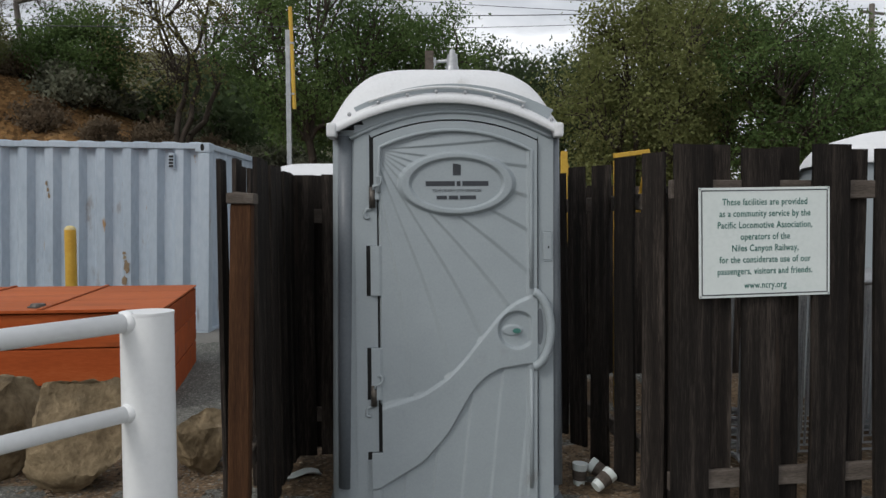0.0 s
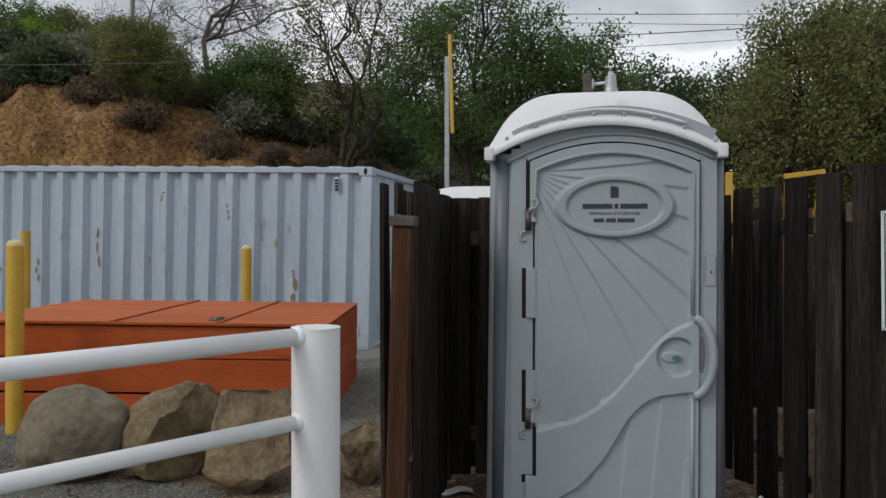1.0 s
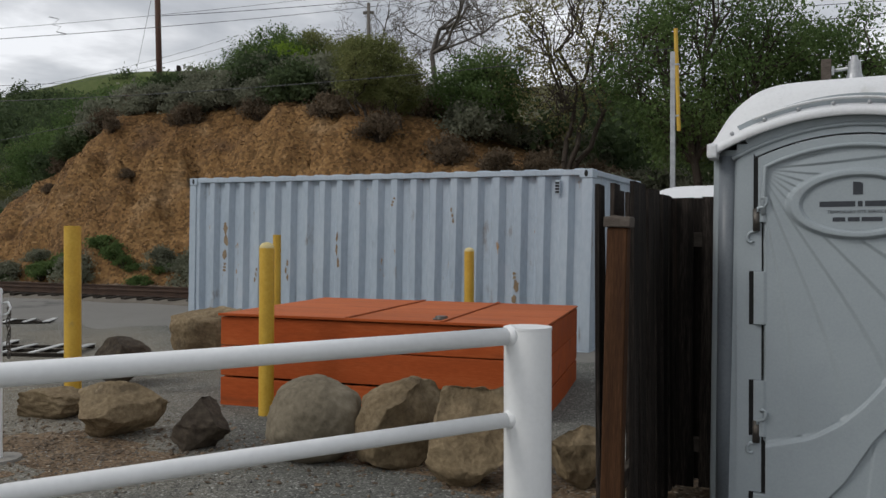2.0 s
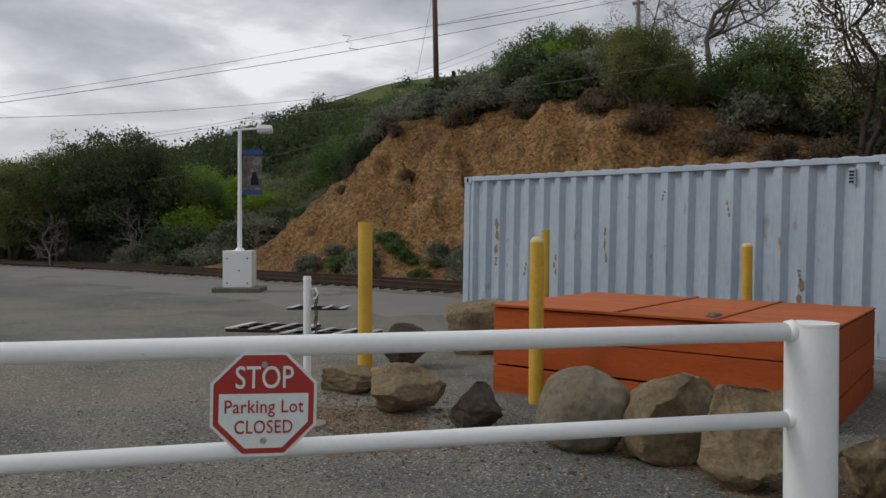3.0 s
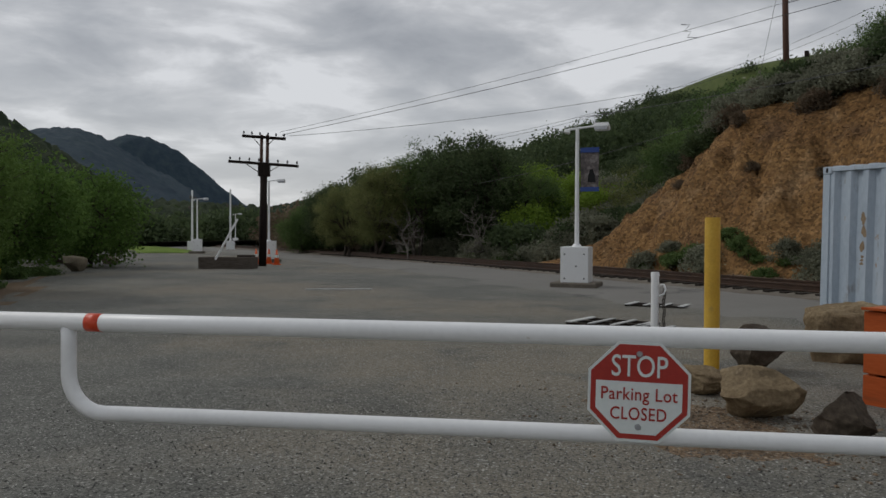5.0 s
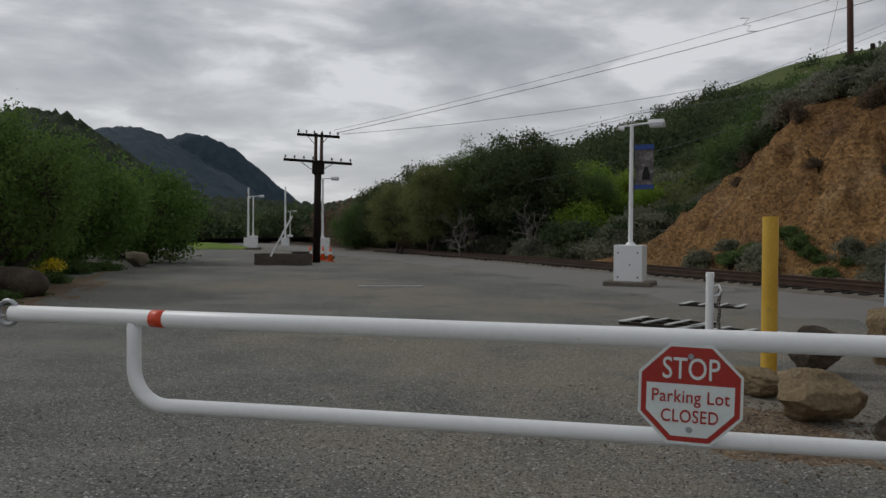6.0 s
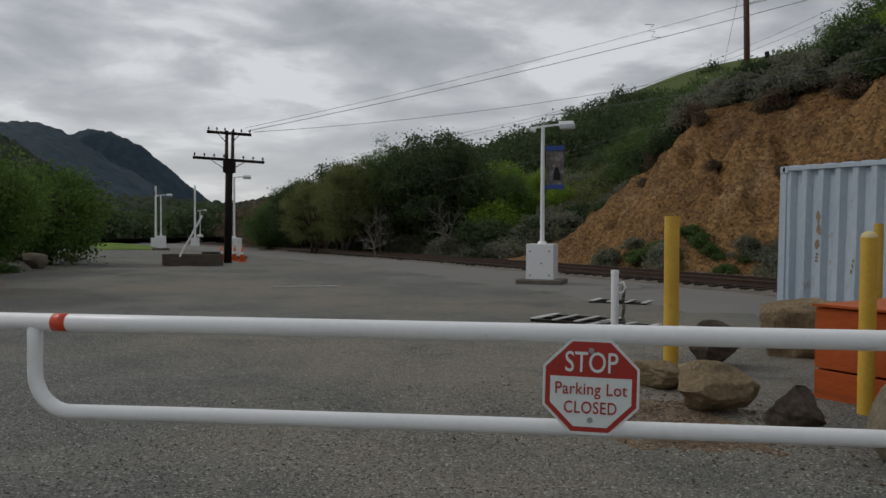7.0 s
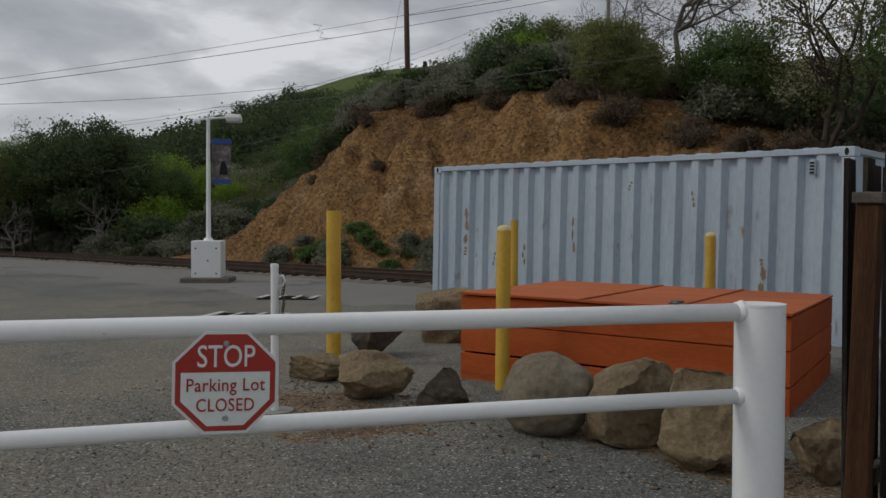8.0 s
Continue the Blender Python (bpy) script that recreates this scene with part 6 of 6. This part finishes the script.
def bare_tree(seed, H, R, mat, label, trunk_r, levels=4, spread_up=0.35, name="bare_oak_tree", kids=(5, 5, 5, 4)):
    rs = np.random.RandomState(seed)
    t = thing(name, Matrix(), label, "tree", "trees")
    segs = []

    def grow(a, d, L, r, lev):
        pts, p = [a], a
        for i in range(4):
            d = d + rs.normal(size=3) * 0.28 + np.array((0, 0, 0.05 * spread_up))
            d = d / np.linalg.norm(d)
            q = p + d * L / 4
            segs.append((p, q, r * (1 - 0.14 * i), r * (1 - 0.14 * (i + 1))))
            p = q
            pts.append(p)
        if lev < levels:
            for k in range(kids[min(lev, 3)]):
                b = pts[rs.randint(2, 5)]
                e = d * 0.6 + rs.normal(size=3) * 0.75 * np.array((1, 1, 0.7)) + np.array((0, 0, spread_up))
                e = e / np.linalg.norm(e)
                grow(b, e, L * rs.uniform(0.5, 0.8), max(0.012, r * 0.5), lev + 1)

    grow(np.array((0, 0, -0.3)), np.array((0.1, 0, 1.0)), H * 0.36, trunk_r, 0)
    tubes_mesh("trunk", segs, mat, t, 4)
    return t


def make_shrub(seed, R, H, clumps, per, clump, size, leaf, label, name="shrub"):
    rs = np.random.RandomState(seed)
    t = thing(name, Matrix(), label, "shrub", "shrubs on the slope")
    a, r, z = rs.uniform(0, 6.283, clumps), rs.uniform(0, 1, clumps) ** 0.5, rs.uniform(0.12, 1, clumps)
    k = np.sqrt(np.clip(1 - (z * 0.9) ** 2, 0.05, 1)) * rs.uniform(0.75, 1.2, clumps)
    P = np.stack([R * r * k * np.cos(a), R * r * k * np.sin(a), H * z], -1)
    segs = []
    for p in P[:: max(1, clumps // 26)]:
        s, _ = bent(rs, np.array((p[0] * 0.2, p[1] * 0.2, -0.1)), p, 0.03, 0.01, 3, 0.08)
        segs += s
    tubes_mesh("stem", segs, bark, t, 4)
    quads("foliage", leaf_quads(rs, P, per, clump, size), leaf, t)
    return t


def hz(x, y):
    x, y = np.array(float(x)), np.array(float(y))
    return max(float(hill_height(x, y)), float(base_height(x, y)), -0.1)


def place(proto, used, x, y, s, rz, sz=1.0, dz=-0.08):
    m = pose(x, y, hz(x, y) + dz, 0, 0, rz) @ Matrix.Diagonal((s, s, s * sz, 1))
    if proto not in used:
        used.add(proto)
        proto.matrix_world = m
        proto.scale = (s, s, s * sz)
        return proto
    ob = copy_thing(proto, Matrix())
    ob.matrix_basis = m
    return ob


USED = set()
oak_a = make_tree(101, 8.6, 3.4, 1.6, 205, 11, 170, 0.33, 0.058, oak_leaf, bark, 0.20, "broad evergreen oak with dark green leaves", 2)
oak_b = make_tree(102, 8.4, 3.0, 1.3, 180, 10, 205, 0.33, 0.057, olive_leaf, bark, 0.18, "olive-green oak with a ragged crown", 2)
oak_c = make_tree(103, 8.2, 2.3, 1.6, 120, 9, 60, 0.34, 0.055, dry_leaf, bark, 0.12, "sparse grey-tan tree with thin leaves", 3, 0.6)
oak_d = make_tree(104, 8.4, 3.4, 0.9, 230, 11, 140, 0.38, 0.095, dark_leaf, bark, 0.22, "dense dark evergreen oak beside the railway", 2)
oak_e = make_tree(105, 7.0, 3.2, 0.8, 180, 10, 130, 0.36, 0.08, dark_leaf, bark, 0.18, "low dark oak behind the toilet", 3, 0.5)
# the screen of oaks behind the toilet and the fence
for proto, x, y, s, rz, sz in (
    (oak_a, -3.9, 25.0, 0.98, 20, 1.04), (oak_c, -8.9, 26.6, 1.08, 80, 1.0), (oak_e, 1.8, 31.5, 1.08, 30, 1.0),
    (oak_b, 6.0, 24.2, 1.02, 140, 1.0), (oak_a, 10.4, 24.4, 1.0, 250, 0.98), (oak_b, 9.0, 27.5, 1.1, 10, 0.95), (oak_e, 4.6, 31.0, 1.05, 190, 1.0), (oak_e, 13.8, 27.0, 0.95, 100, 1.0),
    (oak_a, 17.5, 27.5, 0.95, 170, 0.9), (oak_a, -1.6, 27.6, 0.98, 130, 0.98), (oak_e, -1.0, 33.0, 1.0, 250, 0.95), (oak_e, 8.5, 34.0, 1.1, 300, 0.95),
    (oak_e, 21.0, 31.0, 1.1, 20, 0.9), (oak_e, 26.0, 34.0, 1.2, 40, 0.9),
    (oak_d, -48.3, 18.6, 1.02, 60, 1.0), (oak_a, -51.5, 15.9, 0.94, 160, 0.98), (oak_b, -51.0, 12.9, 0.80, 250, 0.98), (oak_b, -55.0, 11.6, 0.72, 320, 0.9),
    (oak_a, -45.6, 21.5, 0.72, 10, 0.9), (oak_d, -58.5, 14.5, 0.9, 110, 0.95), (oak_d, -63.0, 12.5, 0.8, 200, 0.9), (oak_d, -70.0, 13.5, 0.8, 20, 0.9),
    (oak_a, -29.2, 34.0, 0.50, 30, 0.92), (oak_a, -31.8, 35.5, 0.42, 130, 0.9), (oak_d, -52.0, 20.0, 1.0, 80, 0.95), (oak_d, -56.0, 19.0, 1.0, 280, 0.95),
):
    place(proto, USED, x, y, s, rz, sz)
bush_tree = make_tree(111, 4.6, 2.6, 0.2, 150, 9, 150, 0.34, 0.075, oak_leaf, bark, 0.10, "round dark green bushy tree on the bench of the cut", 4, 0.6, name="bushy_tree")
green_tree = make_tree(112, 5.2, 1.6, 0.5, 100, 8, 150, 0.28, 0.062, olive_leaf, bark, 0.09, "slim olive-green tree on the cut bank", 3, 0.4, name="bushy_tree")
lime_tree = make_tree(113, 3.0, 1.3, 0.2, 60, 7, 140, 0.28, 0.075, lime_leaf, bark, 0.06, "fresh yellow-green young tree on the hill", 3, 0.4, name="young_tree")
for proto, x, y, s, rz, sz in ((bush_tree, -12.6, 27.6, 0.80, 0, 0.92), (green_tree, -15.9, 24.6, 0.78, 0, 0.82), (green_tree, -14.8, 24.8, 0.6, 40, 0.9), (green_tree, -18.3, 27.4, 0.70, 90, 0.75), (green_tree, -20.6, 29.8, 0.75, 170, 0.68), (green_tree, -22.4, 31.0, 0.6, 20, 0.7), (lime_tree, -24.8, 32.6, 0.9, 0, 0.9), (lime_tree, -22.6, 33.5, 0.8, 50, 0.9),
                               (lime_tree, -53.5, 26.0, 1.3, 60, 1.0), (lime_tree, -50.5, 28.0, 1.1, 160, 1.0), (lime_tree, -44.0, 25.5, 0.9, 200, 0.9),
                               (lime_tree, -57.0, 27.5, 1.5, 10, 1.0), (lime_tree, -43.4, 20.5, 1.15, 75, 0.9), (lime_tree, -41.4, 19.2, 0.75, 15, 0.8), (lime_tree, -45.6, 23.4, 1.1, 300, 0.9), (lime_tree, -46.0, 20.6, 0.8, 140, 0.8), (lime_tree, -42.6, 22.6, 0.6, 220, 0.8), (bush_tree, -66.0, 10.5, 0.8, 10, 1.1)):
    place(proto, USED, x, y, s, rz, sz)
# crowns that stand above the brush of the crest
for proto, x, y, top, rz in ((bush_tree, -25.6, 29.6, 11.3, 40), (bush_tree, -24.0, 29.8, 11.6, 200), (green_tree, -22.4, 30.2, 11.6, 80), (lime_tree, -22.9, 28.2, 10.5, 20), (bush_tree, -33.2, 27.6, 10.6, 120), (bush_tree, -34.8, 28.6, 10.4, 300), (bush_tree, -29.2, 30.0, 10.6, 10), (bush_tree, -35.5, 28.9, 11.3, 160), (bush_tree, -32.9, 29.4, 11.2, 70), (bush_tree, -37.9, 29.6, 10.7, 220), (bush_tree, -40.0, 30.0, 10.5, 20), (bush_tree, -42.2, 30.6, 10.4, 280)):
    tall = {"bush": 4.3, "green": 4.9, "lime": 2.9}["bush" if proto is bush_tree else "green" if proto is green_tree else "lime"]
    place(proto, USED, x, y, min(1.0, max(0.45, (top - hz(x, y)) / tall)), rz, 1.0)
bare = bare_tree(121, 12.5, 5, pale_bark, "large leafless oak with crooked dark branches on the hill", 0.17, 5, 0.14, kids=(6, 5, 4, 3))
place(bare, USED, -19.6, 36.6, 1.15, 0)
bare2 = bare_tree(123, 7.0, 3, pale_bark, "thin leafless pale tree by the railway", 0.10, 3, 0.5, "bare_sapling", (7, 5, 4, 3))
place(bare2, USED, -44.2, 12.9, 0.75, 0)
place(bare2, USED, -42.2, 17.3, 0.80, 120)
place(bare2, USED, -66.0, 13.0, 1.25, 50)
place(bare, USED, -10.5, 39.0, 0.75, 140)
place(bare, USED, -24.5, 40.0, 0.70, 250)

# brush along the crest and on the slope beyond the cut
sage = [make_shrub(131 + k, 1.15, 1.35, 60, 70, 0.17, 0.075, sage_leaf, "grey-green sagebrush on the bank") for k in range(2)]
brown = [make_shrub(141 + k, 0.95, 0.95, 45, 60, 0.16, 0.07, brown_leaf, "dry grey-brown brush on the bank") for k in range(2)]
dark = [make_shrub(151 + k, 1.2, 1.5, 60, 70, 0.20, 0.09, dark_leaf, "dark green shrub on the slope") for k in range(2)]
low = [make_shrub(161 + k, 0.7, 0.6, 40, 60, 0.12, 0.06, oak_leaf, "low green weeds at the foot of the bank") for k in range(1)]
rs = np.random.RandomState(77)
for x in np.arange(-38.0, -19.5, 0.95):
    for row in range(3):
        xx, yy = x + rs.uniform(-0.5, 0.5), float(toe_y(x)) + 5.7 + 1.4 * row + rs.uniform(-0.5, 0.5)
        k = rs.rand()
        proto = sage[rs.randint(2)] if k < 0.62 else (brown[rs.randint(2)] if k < 0.82 else dark[rs.randint(2)])
        place(proto, USED, xx, yy, rs.uniform(0.95, 1.45) * (1.0 if row else 0.72), rs.uniform(0, 360), rs.uniform(0.8, 1.1))
for i in range(60):
    d = rs.uniform(0.5, 16)
    xx, yy = -40.3 + 0.55 * min(d, 7) - abs(rs.normal()) * (2.0 + 0.30 * d), 18.0 + d
    proto = sage[rs.randint(2)] if rs.rand() < 0.55 else (dark[rs.randint(2)] if rs.rand() < 0.6 else brown[rs.randint(2)])
    place(proto, USED, xx, yy, rs.uniform(0.75, 1.35), rs.uniform(0, 360), rs.uniform(0.8, 1.1))
for i in range(34):
    xx = rs.uniform(-19.5, -4.5)
    yy = float(toe_y(xx)) + rs.uniform(5.2, 11.0)
    place((brown if rs.rand() < 0.6 else sage)[rs.randint(2)], USED, xx, yy, rs.uniform(0.6, 1.1), rs.uniform(0, 360))
for xx, d, s in ((-24.3, 4.6, 0.8), (-27.6, 4.0, 0.55), (-21.0, 4.8, 0.8), (-17.6, 4.6, 0.9), (-30.2, 3.2, 0.4), (-25.6, 2.8, 0.35), (-22.7, 3.2, 0.4), (-15.0, 4.2, 0.9), (-12.5, 4.5, 0.9), (-10.6, 4.6, 0.8)):
    place(brown[rs.randint(2)], USED, xx, float(toe_y(xx)) + d, s, rs.uniform(0, 360))
for i in range(22):
    xx = -29.0 + 10.5 * i / 21 + rs.uniform(-0.3, 0.3)
    place(low[0] if rs.rand() < 0.6 else sage[0], USED, xx, float(toe_y(xx)) + rs.uniform(0.1, 0.9), rs.uniform(0.45, 0.85), rs.uniform(0, 360), rs.uniform(0.6, 1.1))
for i in range(26):
    xx = rs.uniform(-62, -39)
    place(sage[rs.randint(2)] if rs.rand() < 0.6 else low[0], USED, xx, float(track_y(xx)) + rs.uniform(3.2, 5.0), rs.uniform(0.7, 1.2), rs.uniform(0, 360), 0.8)

# woods that nobody could count: the slope left of the cut and the understorey behind the fence
def woods(name, n, seed, where, R, H, per, clump, size, leaf, label):
    r = np.random.RandomState(seed)
    C = []
    for _ in range(n):
        x, y = where(r)
        z, k = hz(x, y), r.uniform(0.6, 1.25)
        m = int(26 * k)
        d = r.normal(size=(m, 3))
        d /= np.linalg.norm(d, axis=1, keepdims=True)
        d[:, 2] = np.abs(d[:, 2])
        C.append(np.array((x, y, z)) + d * (r.uniform(0.4, 1, m) ** 0.5)[:, None] * np.array((R, R, H)) * k)
    ob = quads(name, leaf_quads(r, np.concatenate(C), per, clump, size), leaf)
    return tagged(ob, label, "woods", kind="stuff")


def on_slope(lo, hi):
    return lambda r: (lambda d: (r.uniform(-48 - 0.9 * d, -40 - 0.45 * d), 26 + d))(lo + (hi - lo) * r.rand())


woods("slope_oaks", 24, 201, on_slope(2, 26), 2.0, 2.8, 120, 0.42, 0.075, dark_leaf, "dark oaks on the slope beside the cut")
woods("slope_thicket", 46, 202, on_slope(0, 26), 1.6, 1.9, 110, 0.36, 0.070, olive_leaf, "olive-green thicket on the slope beside the cut")
woods("slope_sage", 46, 204, on_slope(0, 24), 1.4, 1.4, 100, 0.30, 0.065, sage_leaf, "grey-green sage on the slope beside the cut")
woods("slope_woods", 130, 206, on_slope(22, 62), 2.5, 3.4, 60, 0.52, 0.14, dark_leaf, "dark oak woods covering the far slope")
woods("slope_scrub", 90, 203, lambda r: (r.uniform(-70, -40), r.uniform(22, 40)), 1.4, 1.4, 50, 0.30, 0.11, sage_leaf, "grey-green scrub covering the slope")
woods("hill_woods", 26, 205, lambda r: (r.uniform(-46, -33), r.uniform(33, 42)), 1.5, 1.7, 34, 0.45, 0.22, oak_leaf, "dark oaks along the hilltop")
woods("understorey", 85, 207, lambda r: (r.uniform(-12, 30), r.uniform(29, 40)), 2.0, 2.4, 36, 0.45, 0.2, dark_leaf, "dark understorey behind the oaks")
woods("bend_woods", 60, 209, lambda r: (r.uniform(-125, -72), r.uniform(12.5, 26)), 2.6, 4.6, 30, 0.6, 0.30, brown_leaf, "brown-green woods at the railway bend")
woods("valley_trees", 80, 211, lambda r: (r.uniform(-190, -118), r.uniform(-30, 16)), 4.0, 4.2, 26, 1.0, 0.5, dark_leaf, "dark trees across the valley floor")
woods("verge_trees", 26, 213, lambda r: (r.uniform(-110, -52), r.uniform(-22, -9)), 2.8, 4.0, 34, 0.55, 0.26, mid_leaf, "green bushes along the far side of the lot")

# the spreading tree and bushes past the gate's free end
near_tree = make_tree(171, 5.0, 3.5, 0.7, 340, 14, 150, 0.30, 0.052, spring_leaf, bark, 0.13, "spreading green tree with several stems by the lot edge", 5, 0.9, name="spreading_tree")
place(near_tree, USED, -22.2, -6.6, 0.91, 0)
place(near_tree, USED, -24.5, -9.5, 0.94, 120)
place(near_tree, USED, -17.5, -8.2, 0.75, 220)
dense = make_tree(173, 4.3, 2.5, 0.1, 170, 10, 95, 0.34, 0.085, mid_leaf, bark, 0.10, "dense dark green bush beside the lot", 4, 0.6, name="bushy_tree")
place(dense, USED, -33.0, -6.0, 1.0, 0)
place(dense, USED, -38.5, -3.9, 1.0, 70)
place(dense, USED, -30.0, -10.0, 1.2, 140)
place(dense, USED, -44.0, -6.0, 1.0, 200)
place(dense, USED, -28.0, -6.8, 0.7, 30)
for i in range(26):
    place(low[0], USED, rs.uniform(-31, -15), rs.uniform(-6.2, -4.5), rs.uniform(0.5, 0.9), rs.uniform(0, 360), 0.7)
fl = make_shrub(181, 0.6, 0.9, 14, 40, 0.10, 0.05, flower_yellow, "clump of yellow wildflowers under the tree", "wildflowers")
place(fl, USED, -24.0, -5.2, 0.8, 0)
place(fl, USED, -26.0, -5.4, 0.7, 0)
boulder("boulder", pose(-34.6, -3.9, 0, 0, 0, 20), (1.2, 0.9, 0.7), rock_grey, 83, 4, 0.05, "pale rounded boulder at the lot edge", "rocks at the lot edge", 3)
boulder("boulder", pose(-42.5, -3.1, 0, 0, 0, 60), (0.9, 0.7, 0.5), rock_grey, 89, 4, 0.05, "pale rounded boulder at the lot edge", "rocks at the lot edge", 3)
boulder("boulder", pose(-19.2, -4.9, 0, 0, 0, 60), (1.7, 1.1, 0.75), rock_dark, 91, 4, 0.05, "mossy dark boulder under the tree", "rocks at the lot edge", 3)


# ---- loose stones over the gravel, too many to count ----
def stones(name, n, seed, where, lo, hi, mat, label, height=base_height):
    r = np.random.RandomState(seed)
    base = np.array(((1, 0, 0), (0, 1, 0), (-1, 0, 0), (0, -1, 0), (0.2, 0.1, 0.55), (0, 0, -0.5)))
    tri = np.array(((0, 1, 4), (1, 2, 4), (2, 3, 4), (3, 0, 4), (1, 0, 5), (2, 1, 5), (3, 2, 5), (0, 3, 5)))
    P = np.array([where(r) for _ in range(n)])
    z = height(P[:, 0], P[:, 1])
    s = r.uniform(lo, hi, (n, 1, 1)) * r.uniform(0.6, 1.3, (n, 1, 3)) * r.uniform(0.7, 1.3, (n, 6, 1))
    a = r.uniform(0, 6.283, n)
    V = base[None] * s
    X = V[..., 0] * np.cos(a)[:, None] - V[..., 1] * np.sin(a)[:, None] + P[:, :1]
    Y = V[..., 0] * np.sin(a)[:, None] + V[..., 1] * np.cos(a)[:, None] + P[:, 1:]
    Z = V[..., 2] + z[:, None] + 0.25 * s[:, 0, 2:3]
    F = (tri[None] + 6 * np.arange(n)[:, None, None]).reshape(-1, 3)
    ob = mesh_from(name, np.stack([X, Y, Z], -1).reshape(-1, 3).tolist(), F.tolist(), mat)
    return tagged(ob, label, "gravel", kind="stuff")


pebble = shade("pebble", [(0.06, 0.058, 0.053), (0.13, 0.127, 0.117), (0.23, 0.225, 0.205)], 3.0, 40, 0.9, 0.3, space="World", per_island=0.6)
chip = shade("brown_stone_chip", [(0.06, 0.045, 0.03), (0.14, 0.10, 0.065), (0.23, 0.175, 0.12)], 3.0, 40, 0.9, 0.3, space="World", per_island=0.5)


def near_gate(r):
    d, a = 2.0 + 5.5 * r.rand() ** 1.5, radians(r.uniform(12, 118))
    return 0.1 - d * math.sin(a), -0.2 + d * math.cos(a)


stones("gravel_stones", 34000, 301, near_gate, 0.004, 0.010, pebble, "loose grey gravel stones on the lot")
stones("stone_chips", 900, 303, lambda r: (r.normal(-4.9, 0.8), r.normal(3.6, 0.5)), 0.006, 0.020, chip, "brown stone chips on the dirt by the rocks")
stones("scattered_stones", 420, 305, lambda r: (r.uniform(-5.5, -1.3), r.normal(4.25, 0.35)), 0.006, 0.024, chip, "scattered brown stones around the boulders")
stones("dirt_litter", 1500, 307, lambda r: (r.uniform(-1.9, 1.0), r.uniform(3.7, 5.2)), 0.004, 0.016, chip, "brown grit and leaf litter by the fence")
stones("bank_rubble", 2600, 309, lambda r: (lambda x: (x, float(toe_y(x)) - abs(r.normal(0, 0.5)) + 0.5))(r.uniform(-36, -4)), 0.03, 0.11, chip, "fallen rubble along the foot of the cut bank")
stones("bank_stones", 9000, 311, lambda r: (lambda x: (x, float(toe_y(x)) + r.uniform(0.5, 6.8)))(r.uniform(-38, -6)), 0.015, 0.062, shade("bank_stone", [(0.10, 0.054, 0.023), (0.195, 0.108, 0.046), (0.29, 0.175, 0.085)], 1.0, 12, 0.95, 0.4, space="World", per_island=0.45), "stones sticking out of the cut bank", hill_height)
woods("lower_scrub", 150, 215, lambda r: (r.uniform(-50, -37.5), r.uniform(19.0, 27.0)), 0.95, 0.95, 50, 0.2, 0.075, sage_leaf, "grey-green scrub on the slope beside the cut")
woods("lime_scrub", 16, 217, lambda r: (r.uniform(-56, -44), r.uniform(24.0, 32.0)), 1.3, 1.6, 50, 0.3, 0.09, lime_leaf, "fresh yellow-green bushes on the slope")


def flank_z(x, y):
    c, s_ = math.cos(radians(48)), math.sin(radians(48))
    u, v = (x + 149) * c + (y - 134) * s_, (y - 134) * c - (x + 149) * s_
    return 42.0 * math.exp(-((u / 72) ** 2) - (v / 42) ** 2) - 2.0


def flank_woods():
    r = np.random.RandomState(221)
    C = []
    while len(C) < 640:
        a, d = radians(r.uniform(38, 74)), r.uniform(85, 190)
        x, y = -d * math.sin(a), d * math.cos(a)
        z = max(flank_z(x, y), hz(x, y) if y < 125 else -3)
        bare_top = 99.0 if a > radians(58) else 33.5 if a > radians(52) else 36.0
        if z > bare_top + 1.5 * math.sin(a * 60) or z < -1:
            continue
        m = 14
        n = r.normal(size=(m, 3))
        n /= np.linalg.norm(n, axis=1, keepdims=True)
        n[:, 2] = np.abs(n[:, 2])
        C.append(np.array((x, y, z)) + n * (r.uniform(0.4, 1, m) ** 0.5)[:, None] * np.array((3.4, 3.4, 4.2)) * r.uniform(0.7, 1.2))
    ob = quads("flank_woods", leaf_quads(r, np.concatenate(C), 42, 0.80, 0.30), dark_leaf)
    tagged(ob, "dark oak woods on the flank of the grassy hill", "woods", kind="stuff")


flank_woods()
